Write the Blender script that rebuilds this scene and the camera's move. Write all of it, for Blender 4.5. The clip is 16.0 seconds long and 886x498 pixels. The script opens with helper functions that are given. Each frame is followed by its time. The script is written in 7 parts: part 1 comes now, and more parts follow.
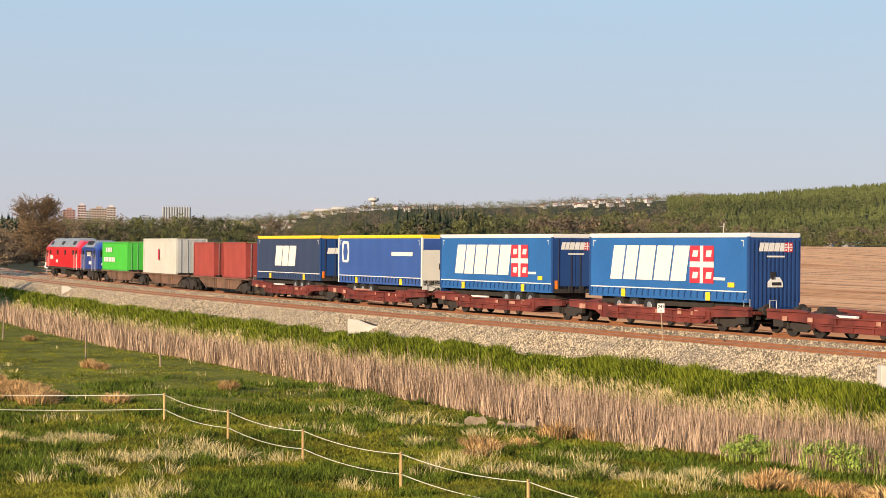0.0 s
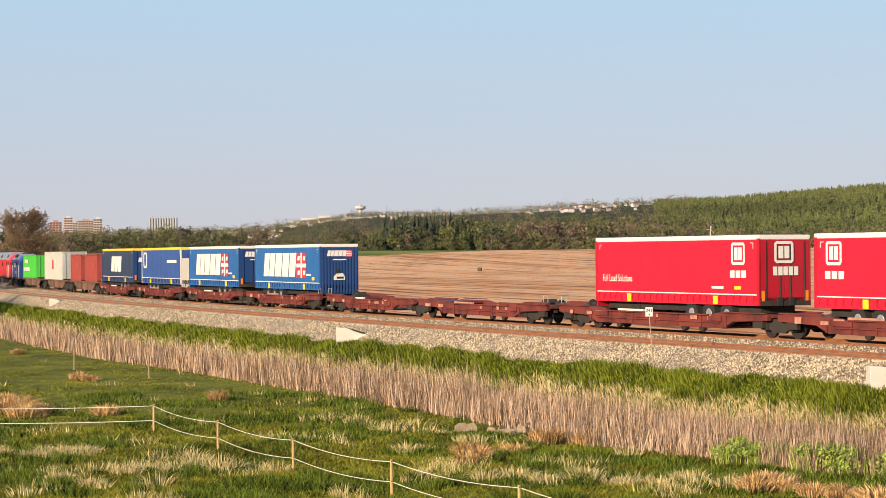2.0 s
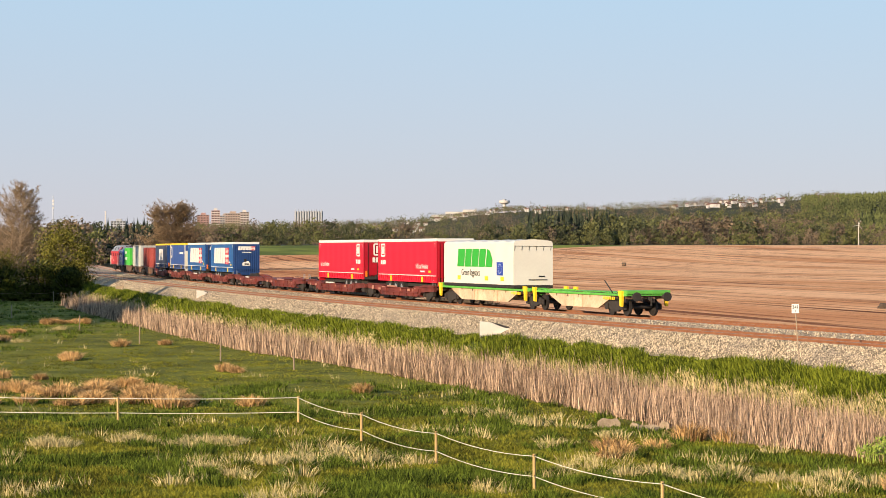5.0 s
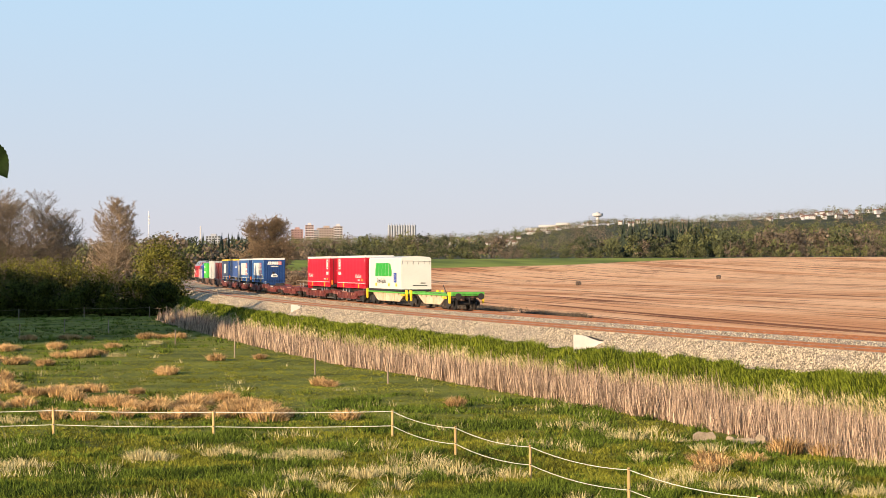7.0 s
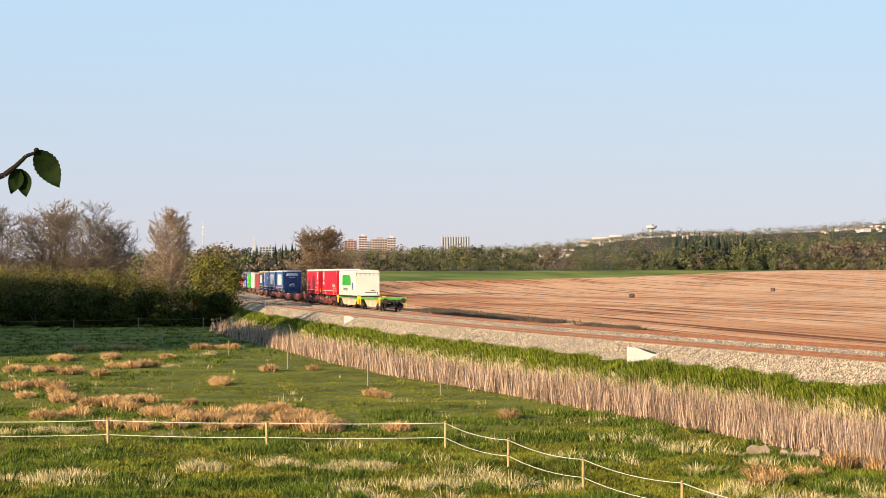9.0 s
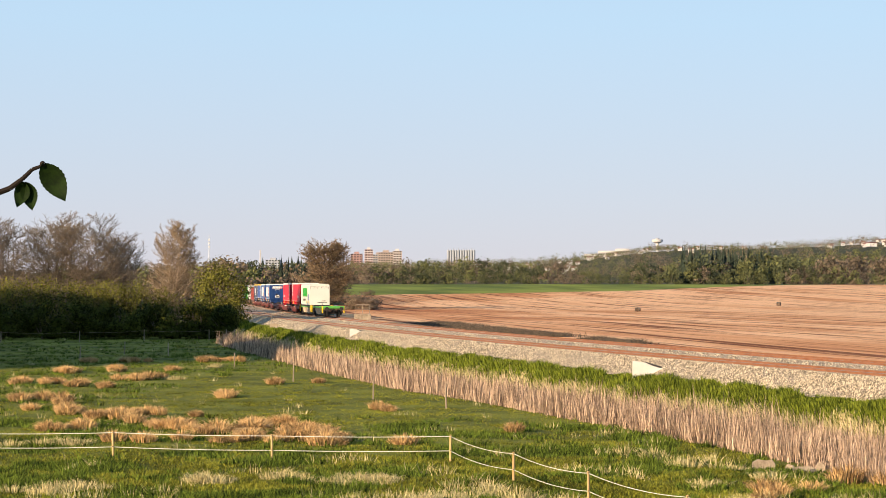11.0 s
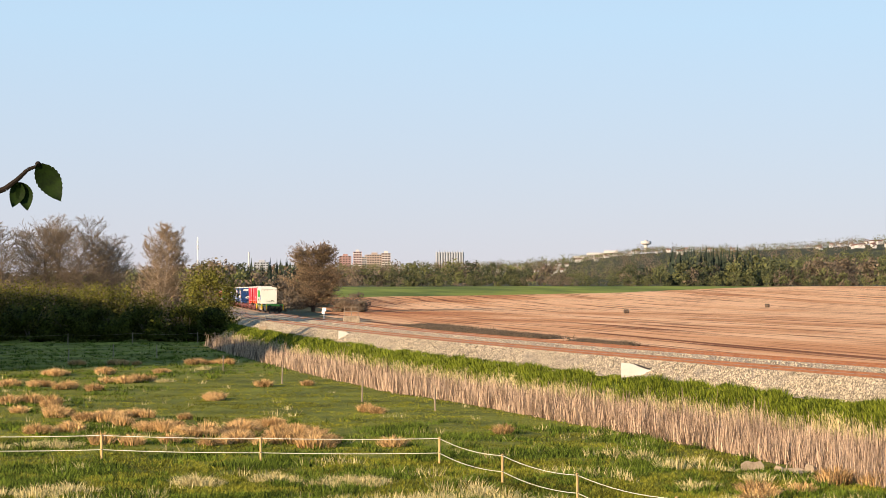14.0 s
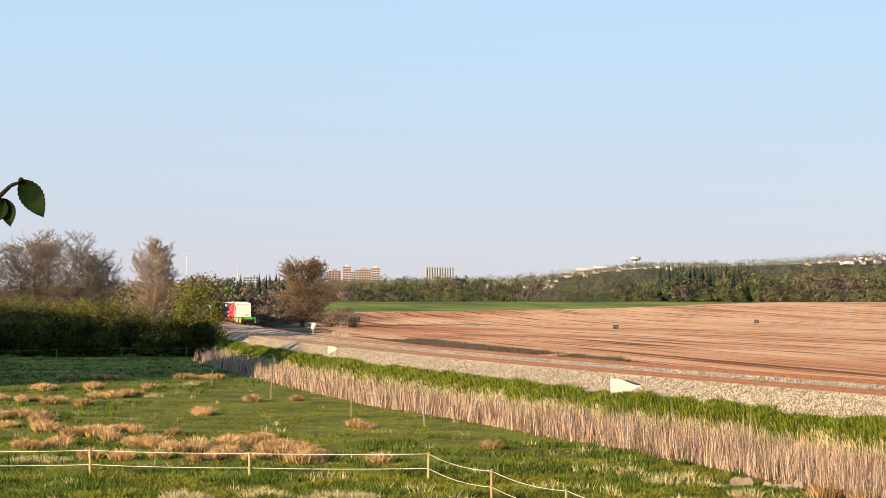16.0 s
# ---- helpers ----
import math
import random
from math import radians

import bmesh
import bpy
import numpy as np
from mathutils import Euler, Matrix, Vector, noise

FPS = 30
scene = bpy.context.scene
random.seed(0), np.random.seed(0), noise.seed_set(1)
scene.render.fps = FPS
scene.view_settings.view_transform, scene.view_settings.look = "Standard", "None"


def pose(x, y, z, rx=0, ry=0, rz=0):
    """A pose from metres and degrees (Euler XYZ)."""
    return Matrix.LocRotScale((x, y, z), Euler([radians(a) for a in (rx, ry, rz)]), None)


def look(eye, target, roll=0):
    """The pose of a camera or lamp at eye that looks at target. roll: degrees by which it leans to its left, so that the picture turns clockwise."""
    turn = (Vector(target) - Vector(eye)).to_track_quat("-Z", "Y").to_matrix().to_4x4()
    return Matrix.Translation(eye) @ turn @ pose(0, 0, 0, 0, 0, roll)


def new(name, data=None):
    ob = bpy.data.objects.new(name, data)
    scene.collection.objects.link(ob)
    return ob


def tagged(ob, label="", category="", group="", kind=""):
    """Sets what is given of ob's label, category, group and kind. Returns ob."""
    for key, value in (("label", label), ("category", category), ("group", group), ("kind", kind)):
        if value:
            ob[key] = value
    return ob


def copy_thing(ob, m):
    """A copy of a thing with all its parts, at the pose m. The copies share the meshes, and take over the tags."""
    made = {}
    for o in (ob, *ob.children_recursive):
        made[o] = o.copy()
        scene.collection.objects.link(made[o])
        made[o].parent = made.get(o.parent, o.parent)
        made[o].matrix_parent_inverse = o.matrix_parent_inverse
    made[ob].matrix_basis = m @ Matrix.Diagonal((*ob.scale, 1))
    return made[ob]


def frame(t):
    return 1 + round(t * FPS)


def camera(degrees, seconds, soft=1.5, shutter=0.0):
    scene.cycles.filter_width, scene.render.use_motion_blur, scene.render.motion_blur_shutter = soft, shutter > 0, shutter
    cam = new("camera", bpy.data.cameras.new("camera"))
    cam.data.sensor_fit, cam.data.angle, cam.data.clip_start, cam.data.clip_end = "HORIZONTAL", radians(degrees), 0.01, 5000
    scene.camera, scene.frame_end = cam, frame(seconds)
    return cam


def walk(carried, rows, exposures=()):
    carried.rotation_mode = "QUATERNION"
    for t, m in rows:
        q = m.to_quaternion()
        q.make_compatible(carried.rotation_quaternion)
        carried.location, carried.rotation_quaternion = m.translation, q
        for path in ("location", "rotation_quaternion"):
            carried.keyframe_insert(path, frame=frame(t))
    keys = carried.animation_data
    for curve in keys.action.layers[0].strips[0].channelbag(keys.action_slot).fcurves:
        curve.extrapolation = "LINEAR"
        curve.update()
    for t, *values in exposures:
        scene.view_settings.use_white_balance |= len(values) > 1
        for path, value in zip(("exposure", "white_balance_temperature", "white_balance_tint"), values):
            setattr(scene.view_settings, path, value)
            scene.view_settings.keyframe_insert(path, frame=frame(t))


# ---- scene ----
CAM_Z = 6.36          # camera above the pasture
RAIL_Z = 2.89         # rail top above the pasture
cam = camera(24.573, 16.0, soft=0.6)

# seconds, yaw, pitch, roll of a camera that stands on one spot and pans
PATH = [
    (0.0, -3.698, -0.024, -0.472), (0.5, -3.707, -0.060, -0.178), (1.0, -3.825, -0.003, 0.037),
    (1.5, -3.975, 0.114, 0.235), (2.0, -4.052, 0.172, 0.377), (2.5, -3.810, 0.117, 0.494),
    (3.0, -3.232, 0.023, 0.512), (3.5, -2.496, -0.033, 0.426), (4.0, -1.650, -0.054, 0.183),
    (4.5, -0.772, -0.047, 0.017), (5.0, 0.000, 0.024, 0.000), (7.5, 3.066, 0.471, 0.276),
    (8.0, 3.388, 0.520, 0.232), (8.5, 3.727, 0.626, 0.162), (9.0, 4.124, 0.745, 0.081),
    (11.5, 4.286, 1.141, -0.107), (12.0, 3.956, 1.072, -0.165), (12.5, 3.876, 1.021, -0.097),
    (13.0, 3.873, 1.043, -0.148), (13.5, 3.927, 1.112, 0.025), (14.0, 3.970, 1.179, -0.019),
    (14.5, 3.891, 1.250, 0.056), (15.0, 3.740, 1.323, 0.069), (15.5, 3.665, 1.450, 0.022),
    (16.0, 3.671, 1.609, -0.125),
]
walk(cam, [(t, pose(0, 0, CAM_Z, 90 + p, r, y)) for t, y, p, r in PATH],
     exposures=[(0.0, 0.03), (1.0, 0.14), (2.5, 0.04), (4.0, 0.0), (5.0, 0.13), (8.0, 0.27), (16.0, 0.29)])

# ---- light ----
SUN_EL, SUN_AZ = 14.0, 221.0      # degrees; azimuth clockwise from +y: behind the camera, to its left
world = bpy.data.worlds.new("sky")
scene.world = world
world.use_nodes = True
wn = world.node_tree
sky = wn.nodes.new("ShaderNodeTexSky")
sky.sky_type = "NISHITA"
sky.sun_disc = False
sky.sun_elevation = radians(SUN_EL)
sky.sun_rotation = radians(SUN_AZ)
sky.air_density, sky.dust_density, sky.ozone_density = 1.0, 0.25, 2.5
bg = wn.nodes["Background"]
bg.inputs["Strength"].default_value = 0.10
# thin evening haze over the clear sky: lavender grey low down, pale blue above
tcw, sep, hz, mixw = wn.nodes.new("ShaderNodeTexCoord"), wn.nodes.new("ShaderNodeSeparateXYZ"), wn.nodes.new("ShaderNodeValToRGB"), wn.nodes.new("ShaderNodeMix")
wn.links.new(tcw.outputs["Generated"], sep.inputs[0])
wn.links.new(sep.outputs["Z"], hz.inputs[0])
hz.color_ramp.elements[0].position, hz.color_ramp.elements[0].color = 0.0, (5.8, 5.6, 6.4, 1)
hz.color_ramp.elements[1].position, hz.color_ramp.elements[1].color = 0.5, (2.6, 4.4, 7.0, 1)
he = hz.color_ramp.elements.new(0.13)
he.color = (4.75, 6.4, 8.1, 1)
mixw.data_type = "RGBA"
mixw.inputs["Factor"].default_value = 0.85
wn.links.new(sky.outputs[0], mixw.inputs[6])
wn.links.new(hz.outputs[0], mixw.inputs[7])
wn.links.new(mixw.outputs[2], bg.inputs[0])
sun = new("sun", bpy.data.lights.new("sun", "SUN"))
sun.data.energy, sun.data.angle, sun.data.color = 7.4, radians(0.6), (1.0, 0.76, 0.51)
sd = Vector((math.sin(radians(SUN_AZ)) * math.cos(radians(SUN_EL)), math.cos(radians(SUN_AZ)) * math.cos(radians(SUN_EL)), math.sin(radians(SUN_EL))))
sun.matrix_world = look(sd * 60 + Vector((0, 0, 40)), (0, 0, 40))

# ---- materials ----
def material(name, base, rough=0.6, metal=0.0, vary=0.25, scale=6.0, fine=60.0, bump=0.0, tint=None, per_object=0.0, coord="Object", stretch=(1, 1, 1), clear=0.0, island=0.0):
    """A surface with variation at two scales, at metre size."""
    m = bpy.data.materials.new(name)
    m.use_nodes = True
    n, l = m.node_tree.nodes, m.node_tree.links
    b = n["Principled BSDF"]
    b.inputs["Roughness"].default_value = rough
    b.inputs["Metallic"].default_value = metal
    if clear:
        b.inputs["Coat Weight"].default_value = clear
    tc = n.new("ShaderNodeTexCoord")
    mp = n.new("ShaderNodeMapping")
    mp.inputs["Scale"].default_value = stretch
    l.new(tc.outputs[coord], mp.inputs[0])
    big, small = n.new("ShaderNodeTexNoise"), n.new("ShaderNodeTexNoise")
    for t, s in ((big, scale), (small, fine)):
        t.inputs["Scale"].default_value = s
        t.inputs["Detail"].default_value = 4
        l.new(mp.outputs[0], t.inputs["Vector"])
    add = n.new("ShaderNodeMath")
    add.operation = "MULTIPLY_ADD"
    l.new(small.outputs["Fac"], add.inputs[0])
    add.inputs[1].default_value = 0.5
    l.new(big.outputs["Fac"], add.inputs[2])
    fac = add.outputs[0]
    for amount, sock in ((per_object, "Random"), (island, "Random Per Island")):
        if amount:
            src = n.new("ShaderNodeObjectInfo" if sock == "Random" else "ShaderNodeNewGeometry")
            a2 = n.new("ShaderNodeMath")
            a2.operation = "MULTIPLY_ADD"
            l.new(src.outputs[sock], a2.inputs[0])
            a2.inputs[1].default_value = amount
            l.new(fac, a2.inputs[2])
            a3 = n.new("ShaderNodeMath")
            a3.operation = "SUBTRACT"
            l.new(a2.outputs[0], a3.inputs[0])
            a3.inputs[1].default_value = amount / 2
            fac = a3.outputs[0]
    ramp = n.new("ShaderNodeValToRGB")
    ramp.color_ramp.elements[0].position, ramp.color_ramp.elements[1].position = 0.45, 1.05 if vary < 1 else 1.0
    ramp.color_ramp.elements[1].position = 1.0
    lo = [c * (1 - vary) for c in base]
    hi = [min(1, c * (1 + vary)) for c in base] if tint is None else tint
    ramp.color_ramp.elements[0].color = (*lo, 1)
    ramp.color_ramp.elements[1].color = (*hi, 1)
    l.new(fac, ramp.inputs[0])
    l.new(ramp.outputs[0], b.inputs["Base Color"])
    if bump:
        bp = n.new("ShaderNodeBump")
        bp.inputs["Strength"].default_value = 0.6
        bp.inputs["Distance"].default_value = bump
        l.new(small.outputs["Fac"], bp.inputs["Height"])
        l.new(bp.outputs[0], b.inputs["Normal"])
    return m


M = {}
M["pasture"] = material("pasture_turf", (0.072, 0.084, 0.010), 0.95, vary=0.45, scale=0.22, fine=2.2, bump=0.10, tint=(0.225, 0.22, 0.029))
M["bank"] = material("bank_turf", (0.06, 0.085, 0.01), 0.95, vary=0.4, scale=0.6, fine=5.0, bump=0.05, tint=(0.13, 0.17, 0.035))
M["woodfloor"] = material("woodland_floor", (0.05, 0.05, 0.024), 0.95, vary=0.4, scale=0.02, fine=0.15)
M["scrubfloor"] = material("dry_verge", (0.2, 0.15, 0.08), 0.95, vary=0.4, scale=0.08, fine=1.0)
M["soil"] = material("harrowed_soil", (0.40, 0.22, 0.12), 0.95, vary=0.3, scale=0.03, fine=0.5, bump=0.1, stretch=(0.25, 2.2, 1), tint=(0.62, 0.42, 0.27))
M["ballast"] = material("ballast_stone", (0.30, 0.255, 0.21), 0.9, vary=0.3, scale=1.5, fine=9)
M["rail"] = material("rusty_rail", (0.24, 0.085, 0.03), 0.7, 0.1, vary=0.3, scale=2, fine=20, tint=(0.29, 0.125, 0.06))
M["sleeper"] = material("sleeper_concrete", (0.32, 0.27, 0.22), 0.9, vary=0.3, scale=3, fine=30, per_object=0.3)
M["concrete"] = material("cast_concrete", (0.52, 0.49, 0.44), 0.85, vary=0.18, scale=1.5, fine=25, bump=0.004)
M["oldconcrete"] = material("old_tan_concrete", (0.25, 0.18, 0.11), 0.9, vary=0.45, scale=2.5, fine=25, bump=0.01, tint=(0.46, 0.36, 0.25))
# scrub brown with the hollow's shadow put into the colour
M["scrub"] = material("shaded_brown_scrub", (0.05, 0.04, 0.028), 0.9, vary=0.45, scale=0.3, fine=2, tint=(0.14, 0.105, 0.07), island=0.9)
M["reed"] = material("dead_reed", (0.25, 0.15, 0.09), 0.9, vary=0.6, scale=0.35, fine=3, tint=(0.60, 0.43, 0.30), island=1.2)
M["blade"] = material("grass_blade", (0.08, 0.092, 0.009), 0.85, vary=0.65, scale=0.13, fine=1.2, tint=(0.25, 0.248, 0.028), island=0.45)
M["bankblade"] = material("bank_grass_blade", (0.05, 0.08, 0.006), 0.8, vary=0.45, scale=0.4, fine=1.2, tint=(0.20, 0.235, 0.022), island=0.9)
M["lush"] = material("lush_grass_blade", (0.025, 0.05, 0.005), 0.8, vary=0.6, scale=0.3, fine=2.0, tint=(0.142, 0.192, 0.022), island=0.9)
M["straw"] = material("straw_blade", (0.44, 0.35, 0.14), 0.85, vary=0.3, scale=1, fine=5, tint=(0.68, 0.57, 0.28), island=0.5)
M["rush"] = material("rush_blade", (0.42, 0.225, 0.075), 0.85, vary=0.55, scale=1.2, fine=6, tint=(0.76, 0.49, 0.21), island=0.5, per_object=0.3)
M["weed"] = material("weed_leaf", (0.18, 0.27, 0.03), 0.8, vary=0.4, scale=1, fine=5, tint=(0.36, 0.46, 0.07), island=0.5)
M["bark"] = material("bark", (0.075, 0.056, 0.042), 0.9, vary=0.35, scale=0.6, fine=8, tint=(0.18, 0.135, 0.098), per_object=0.3)
# brighter copy of the bark, with low sunlight put into the colour
M["palebark"] = material("pale_sunlit_bark", (0.30, 0.22, 0.15), 0.9, vary=0.3, scale=0.6, fine=8, tint=(0.48, 0.37, 0.26))
M["warmtwig"] = material("warm_budding_twig", (0.14, 0.092, 0.05), 0.9, vary=0.4, scale=0.3, fine=2, tint=(0.28, 0.19, 0.10), island=0.6)
M["twig"] = material("russet_twig", (0.125, 0.093, 0.057), 0.9, vary=0.3, scale=0.3, fine=2, tint=(0.23, 0.17, 0.103), island=0.4)
M["hedge"] = material("hedge_leaf", (0.028, 0.037, 0.006), 0.8, vary=0.6, scale=0.3, fine=1.2, tint=(0.08, 0.09, 0.014), island=0.7)
M["spring"] = material("spring_leaf", (0.075, 0.078, 0.016), 0.8, vary=0.5, scale=0.3, fine=1.2, tint=(0.195, 0.185, 0.034), island=0.7)
M["wood1"] = material("far_leaf_green", (0.045, 0.055, 0.018), 0.9, vary=0.5, scale=0.035, fine=0.12, tint=(0.165, 0.17, 0.05), island=0.25)
M["wood2"] = material("far_leaf_brown", (0.085, 0.064, 0.042), 0.9, vary=0.45, scale=0.035, fine=0.12, tint=(0.21, 0.155, 0.10), island=0.25)
M["wood3"] = material("far_conifer", (0.06, 0.08, 0.026), 0.9, vary=0.4, scale=0.004, fine=0.05, tint=(0.15, 0.175, 0.055), island=0.2)
M["wood4"] = material("dark_conifer", (0.022, 0.034, 0.02), 0.9, vary=0.35, scale=0.01, fine=0.08, island=0.3)
M["wood5"] = material("far_leaf_olive", (0.028, 0.036, 0.015), 0.9, vary=0.45, scale=0.035, fine=0.12, tint=(0.085, 0.095, 0.034), island=0.25)
M["post"] = material("fence_wood", (0.52, 0.34, 0.14), 0.8, vary=0.25, scale=2, fine=30, stretch=(1, 1, 0.2), per_object=0.4)
M["greypost"] = material("weathered_wood", (0.26, 0.2, 0.14), 0.9, vary=0.3, scale=2, fine=30, per_object=0.4)
M["tape"] = material("white_fence_tape", (0.75, 0.72, 0.6), 0.7, vary=0.1)
M["steel"] = material("dark_wheel_steel", (0.035, 0.03, 0.028), 0.65, 0.4, vary=0.4, scale=3, fine=30)
M["grime"] = material("brake_dust_black", (0.028, 0.023, 0.02), 0.85, 0.1, vary=0.4, scale=2, fine=20)
M["rust"] = material("red_oxide_wagon_paint", (0.10, 0.018, 0.014), 0.6, vary=0.45, scale=1.2, fine=14, tint=(0.195, 0.038, 0.027))
M["rustpale"] = material("pale_wagon_stencil", (0.34, 0.13, 0.09), 0.8, vary=0.35, scale=3, fine=20, tint=(0.5, 0.27, 0.2))
M["brownwag"] = material("brown_wagon_paint", (0.10, 0.055, 0.035), 0.75, vary=0.45, scale=1.2, fine=12, tint=(0.2, 0.11, 0.07))
M["tanwag"] = material("dusty_tan_wagon_side", (0.47, 0.33, 0.2), 0.75, vary=0.35, scale=0.8, fine=10, tint=(0.68, 0.52, 0.36))
M["lime"] = material("lime_green_wagon_paint", (0.10, 0.37, 0.05), 0.45, vary=0.25, scale=2, fine=20)
M["yellow"] = material("yellow_paint", (0.80, 0.52, 0.02), 0.5, vary=0.15, scale=3, fine=20)
M["white"] = material("white_film", (0.68, 0.66, 0.62), 0.5, vary=0.06)
M["offwhite"] = material("cream_tarpaulin", (0.62, 0.60, 0.53), 0.55, vary=0.06, scale=0.6, fine=8, bump=0.004)
M["pearl"] = material("pale_grey_container_paint", (0.50, 0.50, 0.45), 0.5, vary=0.1, scale=0.7, fine=10)
M["steelgrey"] = material("grey_container_doors", (0.36, 0.37, 0.36), 0.5, vary=0.15, scale=0.7, fine=10)
M["blue"] = material("mid_blue_curtain", (0.022, 0.115, 0.34), 0.4, vary=0.12, scale=0.5, fine=4, clear=0.15)
M["blueskirt"] = material("blue_skirt", (0.02, 0.10, 0.30), 0.45, vary=0.12, scale=0.5, fine=4)
M["navy"] = material("navy_curtain", (0.03, 0.045, 0.095), 0.4, vary=0.12, scale=0.5, fine=4)
M["royal"] = material("royal_blue_curtain", (0.035, 0.085, 0.29), 0.4, vary=0.12, scale=0.5, fine=4)
M["darkblue"] = material("dark_blue_bulkhead", (0.014, 0.05, 0.17), 0.35, vary=0.15, scale=0.7, fine=8)
M["red"] = material("bright_red_curtain", (0.58, 0.008, 0.03), 0.42, vary=0.1, scale=0.5, fine=4)
M["deepred"] = material("deep_red_door", (0.38, 0.006, 0.018), 0.4, vary=0.12, scale=0.5, fine=5)
M["logored"] = material("logo_red", (0.5, 0.03, 0.05), 0.5, vary=0.05)
M["maroon"] = material("maroon_container_paint", (0.26, 0.045, 0.035), 0.55, vary=0.2, scale=0.8, fine=10)
M["green"] = material("bright_green_container_paint", (0.055, 0.40, 0.04), 0.45, vary=0.1, scale=0.8, fine=10)
M["logogreen"] = material("logo_green", (0.03, 0.34, 0.035), 0.5, vary=0.05)
M["locored"] = material("locomotive_red", (0.62, 0.015, 0.025), 0.35, vary=0.12, scale=0.8, fine=9, clear=0.2)
M["locoroof"] = material("locomotive_roof_grey", (0.22, 0.24, 0.26), 0.5, vary=0.2, scale=0.8, fine=9)
M["locoblue"] = material("locomotive_blue", (0.02, 0.05, 0.25), 0.35, vary=0.12, scale=0.8, fine=9, clear=0.2)
M["flagblue"] = material("flag_blue", (0.01, 0.05, 0.33), 0.5, vary=0.05)
M["orange"] = material("orange_lamp", (0.8, 0.2, 0.02), 0.3, vary=0.1)
M["black"] = material("black_rubber", (0.015, 0.015, 0.016), 0.8, vary=0.3)
M["darkglass"] = material("dark_window_glass", (0.015, 0.018, 0.022), 0.08, vary=0.1)
M["galv"] = material("galvanised_steel", (0.45, 0.46, 0.46), 0.45, 0.7, vary=0.2, scale=3, fine=20)
M["stone"] = material("ballast_chip", (0.22, 0.175, 0.115), 0.9, vary=0.5, scale=2, fine=9, tint=(0.60, 0.495, 0.34), island=0.9)
# near-black colour stands for a twig in its tree's shade
M["twigbark"] = material("shaded_twig_bark", (0.022, 0.016, 0.012), 0.8, vary=0.3)
M["sign"] = material("sign_enamel", (0.82, 0.80, 0.76), 0.4, vary=0.05)
M["ink"] = material("black_ink", (0.012, 0.012, 0.012), 0.6, vary=0.1)
M["hay"] = material("old_hay", (0.075, 0.052, 0.036), 0.95, vary=0.4, scale=3, fine=20)
M["render"] = material("white_render", (0.50, 0.48, 0.46), 0.8, vary=0.08, per_object=0.5)
M["rooftile"] = material("roof_tile", (0.16, 0.08, 0.06), 0.8, vary=0.3, per_object=0.8)
# red cladding with distance haze mixed into its colour
M["brickred"] = material("hazed_red_cladding", (0.33, 0.20, 0.18), 0.8, vary=0.15, scale=0.05, fine=0.5)
M["sandclad"] = material("sandy_tower_cladding", (0.33, 0.26, 0.22), 0.8, vary=0.12, scale=0.05, fine=0.5)
M["silo"] = material("silo_concrete", (0.30, 0.32, 0.35), 0.8, vary=0.15, scale=0.05, fine=0.5)
# leaf green darkened in the colour, as if under the tree's shade
M["leaf"] = material("shaded_beech_leaf", (0.005, 0.012, 0.003), 0.7, vary=0.4, scale=60, fine=300, tint=(0.013, 0.028, 0.004))

# ---- mesh helpers ----
def mesh_of(bm, name):
    me = bpy.data.meshes.new(name)
    bmesh.ops.recalc_face_normals(bm, faces=bm.faces)
    bm.to_mesh(me)
    bm.free()
    return me


def part(name, bm, mat, parent=None, label="", smooth=False):
    """Link a bmesh as one mesh object under a thing or a part."""
    me = mesh_of(bm, name)
    me.materials.append(mat)
    if smooth:
        for p in me.polygons:
            p.use_smooth = True
    ob = new(name, me)
    ob.parent = parent
    if label:
        tagged(ob, label=label)
    return ob


def raw(name, verts, faces, mat, parent=None, **tags):
    """A large mesh straight from arrays."""
    me = bpy.data.meshes.new(name)
    me.from_pydata(verts, [], faces)
    me.materials.append(mat)
    ob = new(name, me)
    ob.parent = parent
    return tagged(ob, **tags)


def box(bm, x0, x1, y0, y1, z0, z1, bevel=0.0):
    g = bmesh.ops.create_cube(bm, size=1.0, matrix=Matrix.LocRotScale(((x0 + x1) / 2, (y0 + y1) / 2, (z0 + z1) / 2), None, (x1 - x0, y1 - y0, z1 - z0)))
    if bevel:
        edges = list({e for v in g["verts"] for e in v.link_edges})
        bmesh.ops.bevel(bm, geom=edges, offset=bevel, segments=2, affect="EDGES", profile=0.7)
    return bm


def prism(bm, pts, y0, y1):
    """Extrude an outline in x, z from y0 to y1."""
    a = [bm.verts.new((x, y0, z)) for x, z in pts]
    b = [bm.verts.new((x, y1, z)) for x, z in pts]
    bm.faces.new(a)
    bm.faces.new(b[::-1])
    k = len(pts)
    for i in range(k):
        bm.faces.new((a[i], b[i], b[(i + 1) % k], a[(i + 1) % k]))
    return bm


def tube(bm, p0, p1, r0, r1=None, seg=8):
    r1 = r0 if r1 is None else r1
    p0, p1 = Vector(p0), Vector(p1)
    d = (p1 - p0)
    m = Matrix.Translation((p0 + p1) / 2) @ d.to_track_quat("Z", "Y").to_matrix().to_4x4()
    bmesh.ops.create_cone(bm, cap_ends=True, segments=seg, radius1=r0, radius2=r1, depth=d.length, matrix=m)
    return bm


def bm_new():
    return bmesh.new()


def thing(name, label, category, group="", kind=""):
    return tagged(new(name), label=label, category=category, group=group, kind=kind)


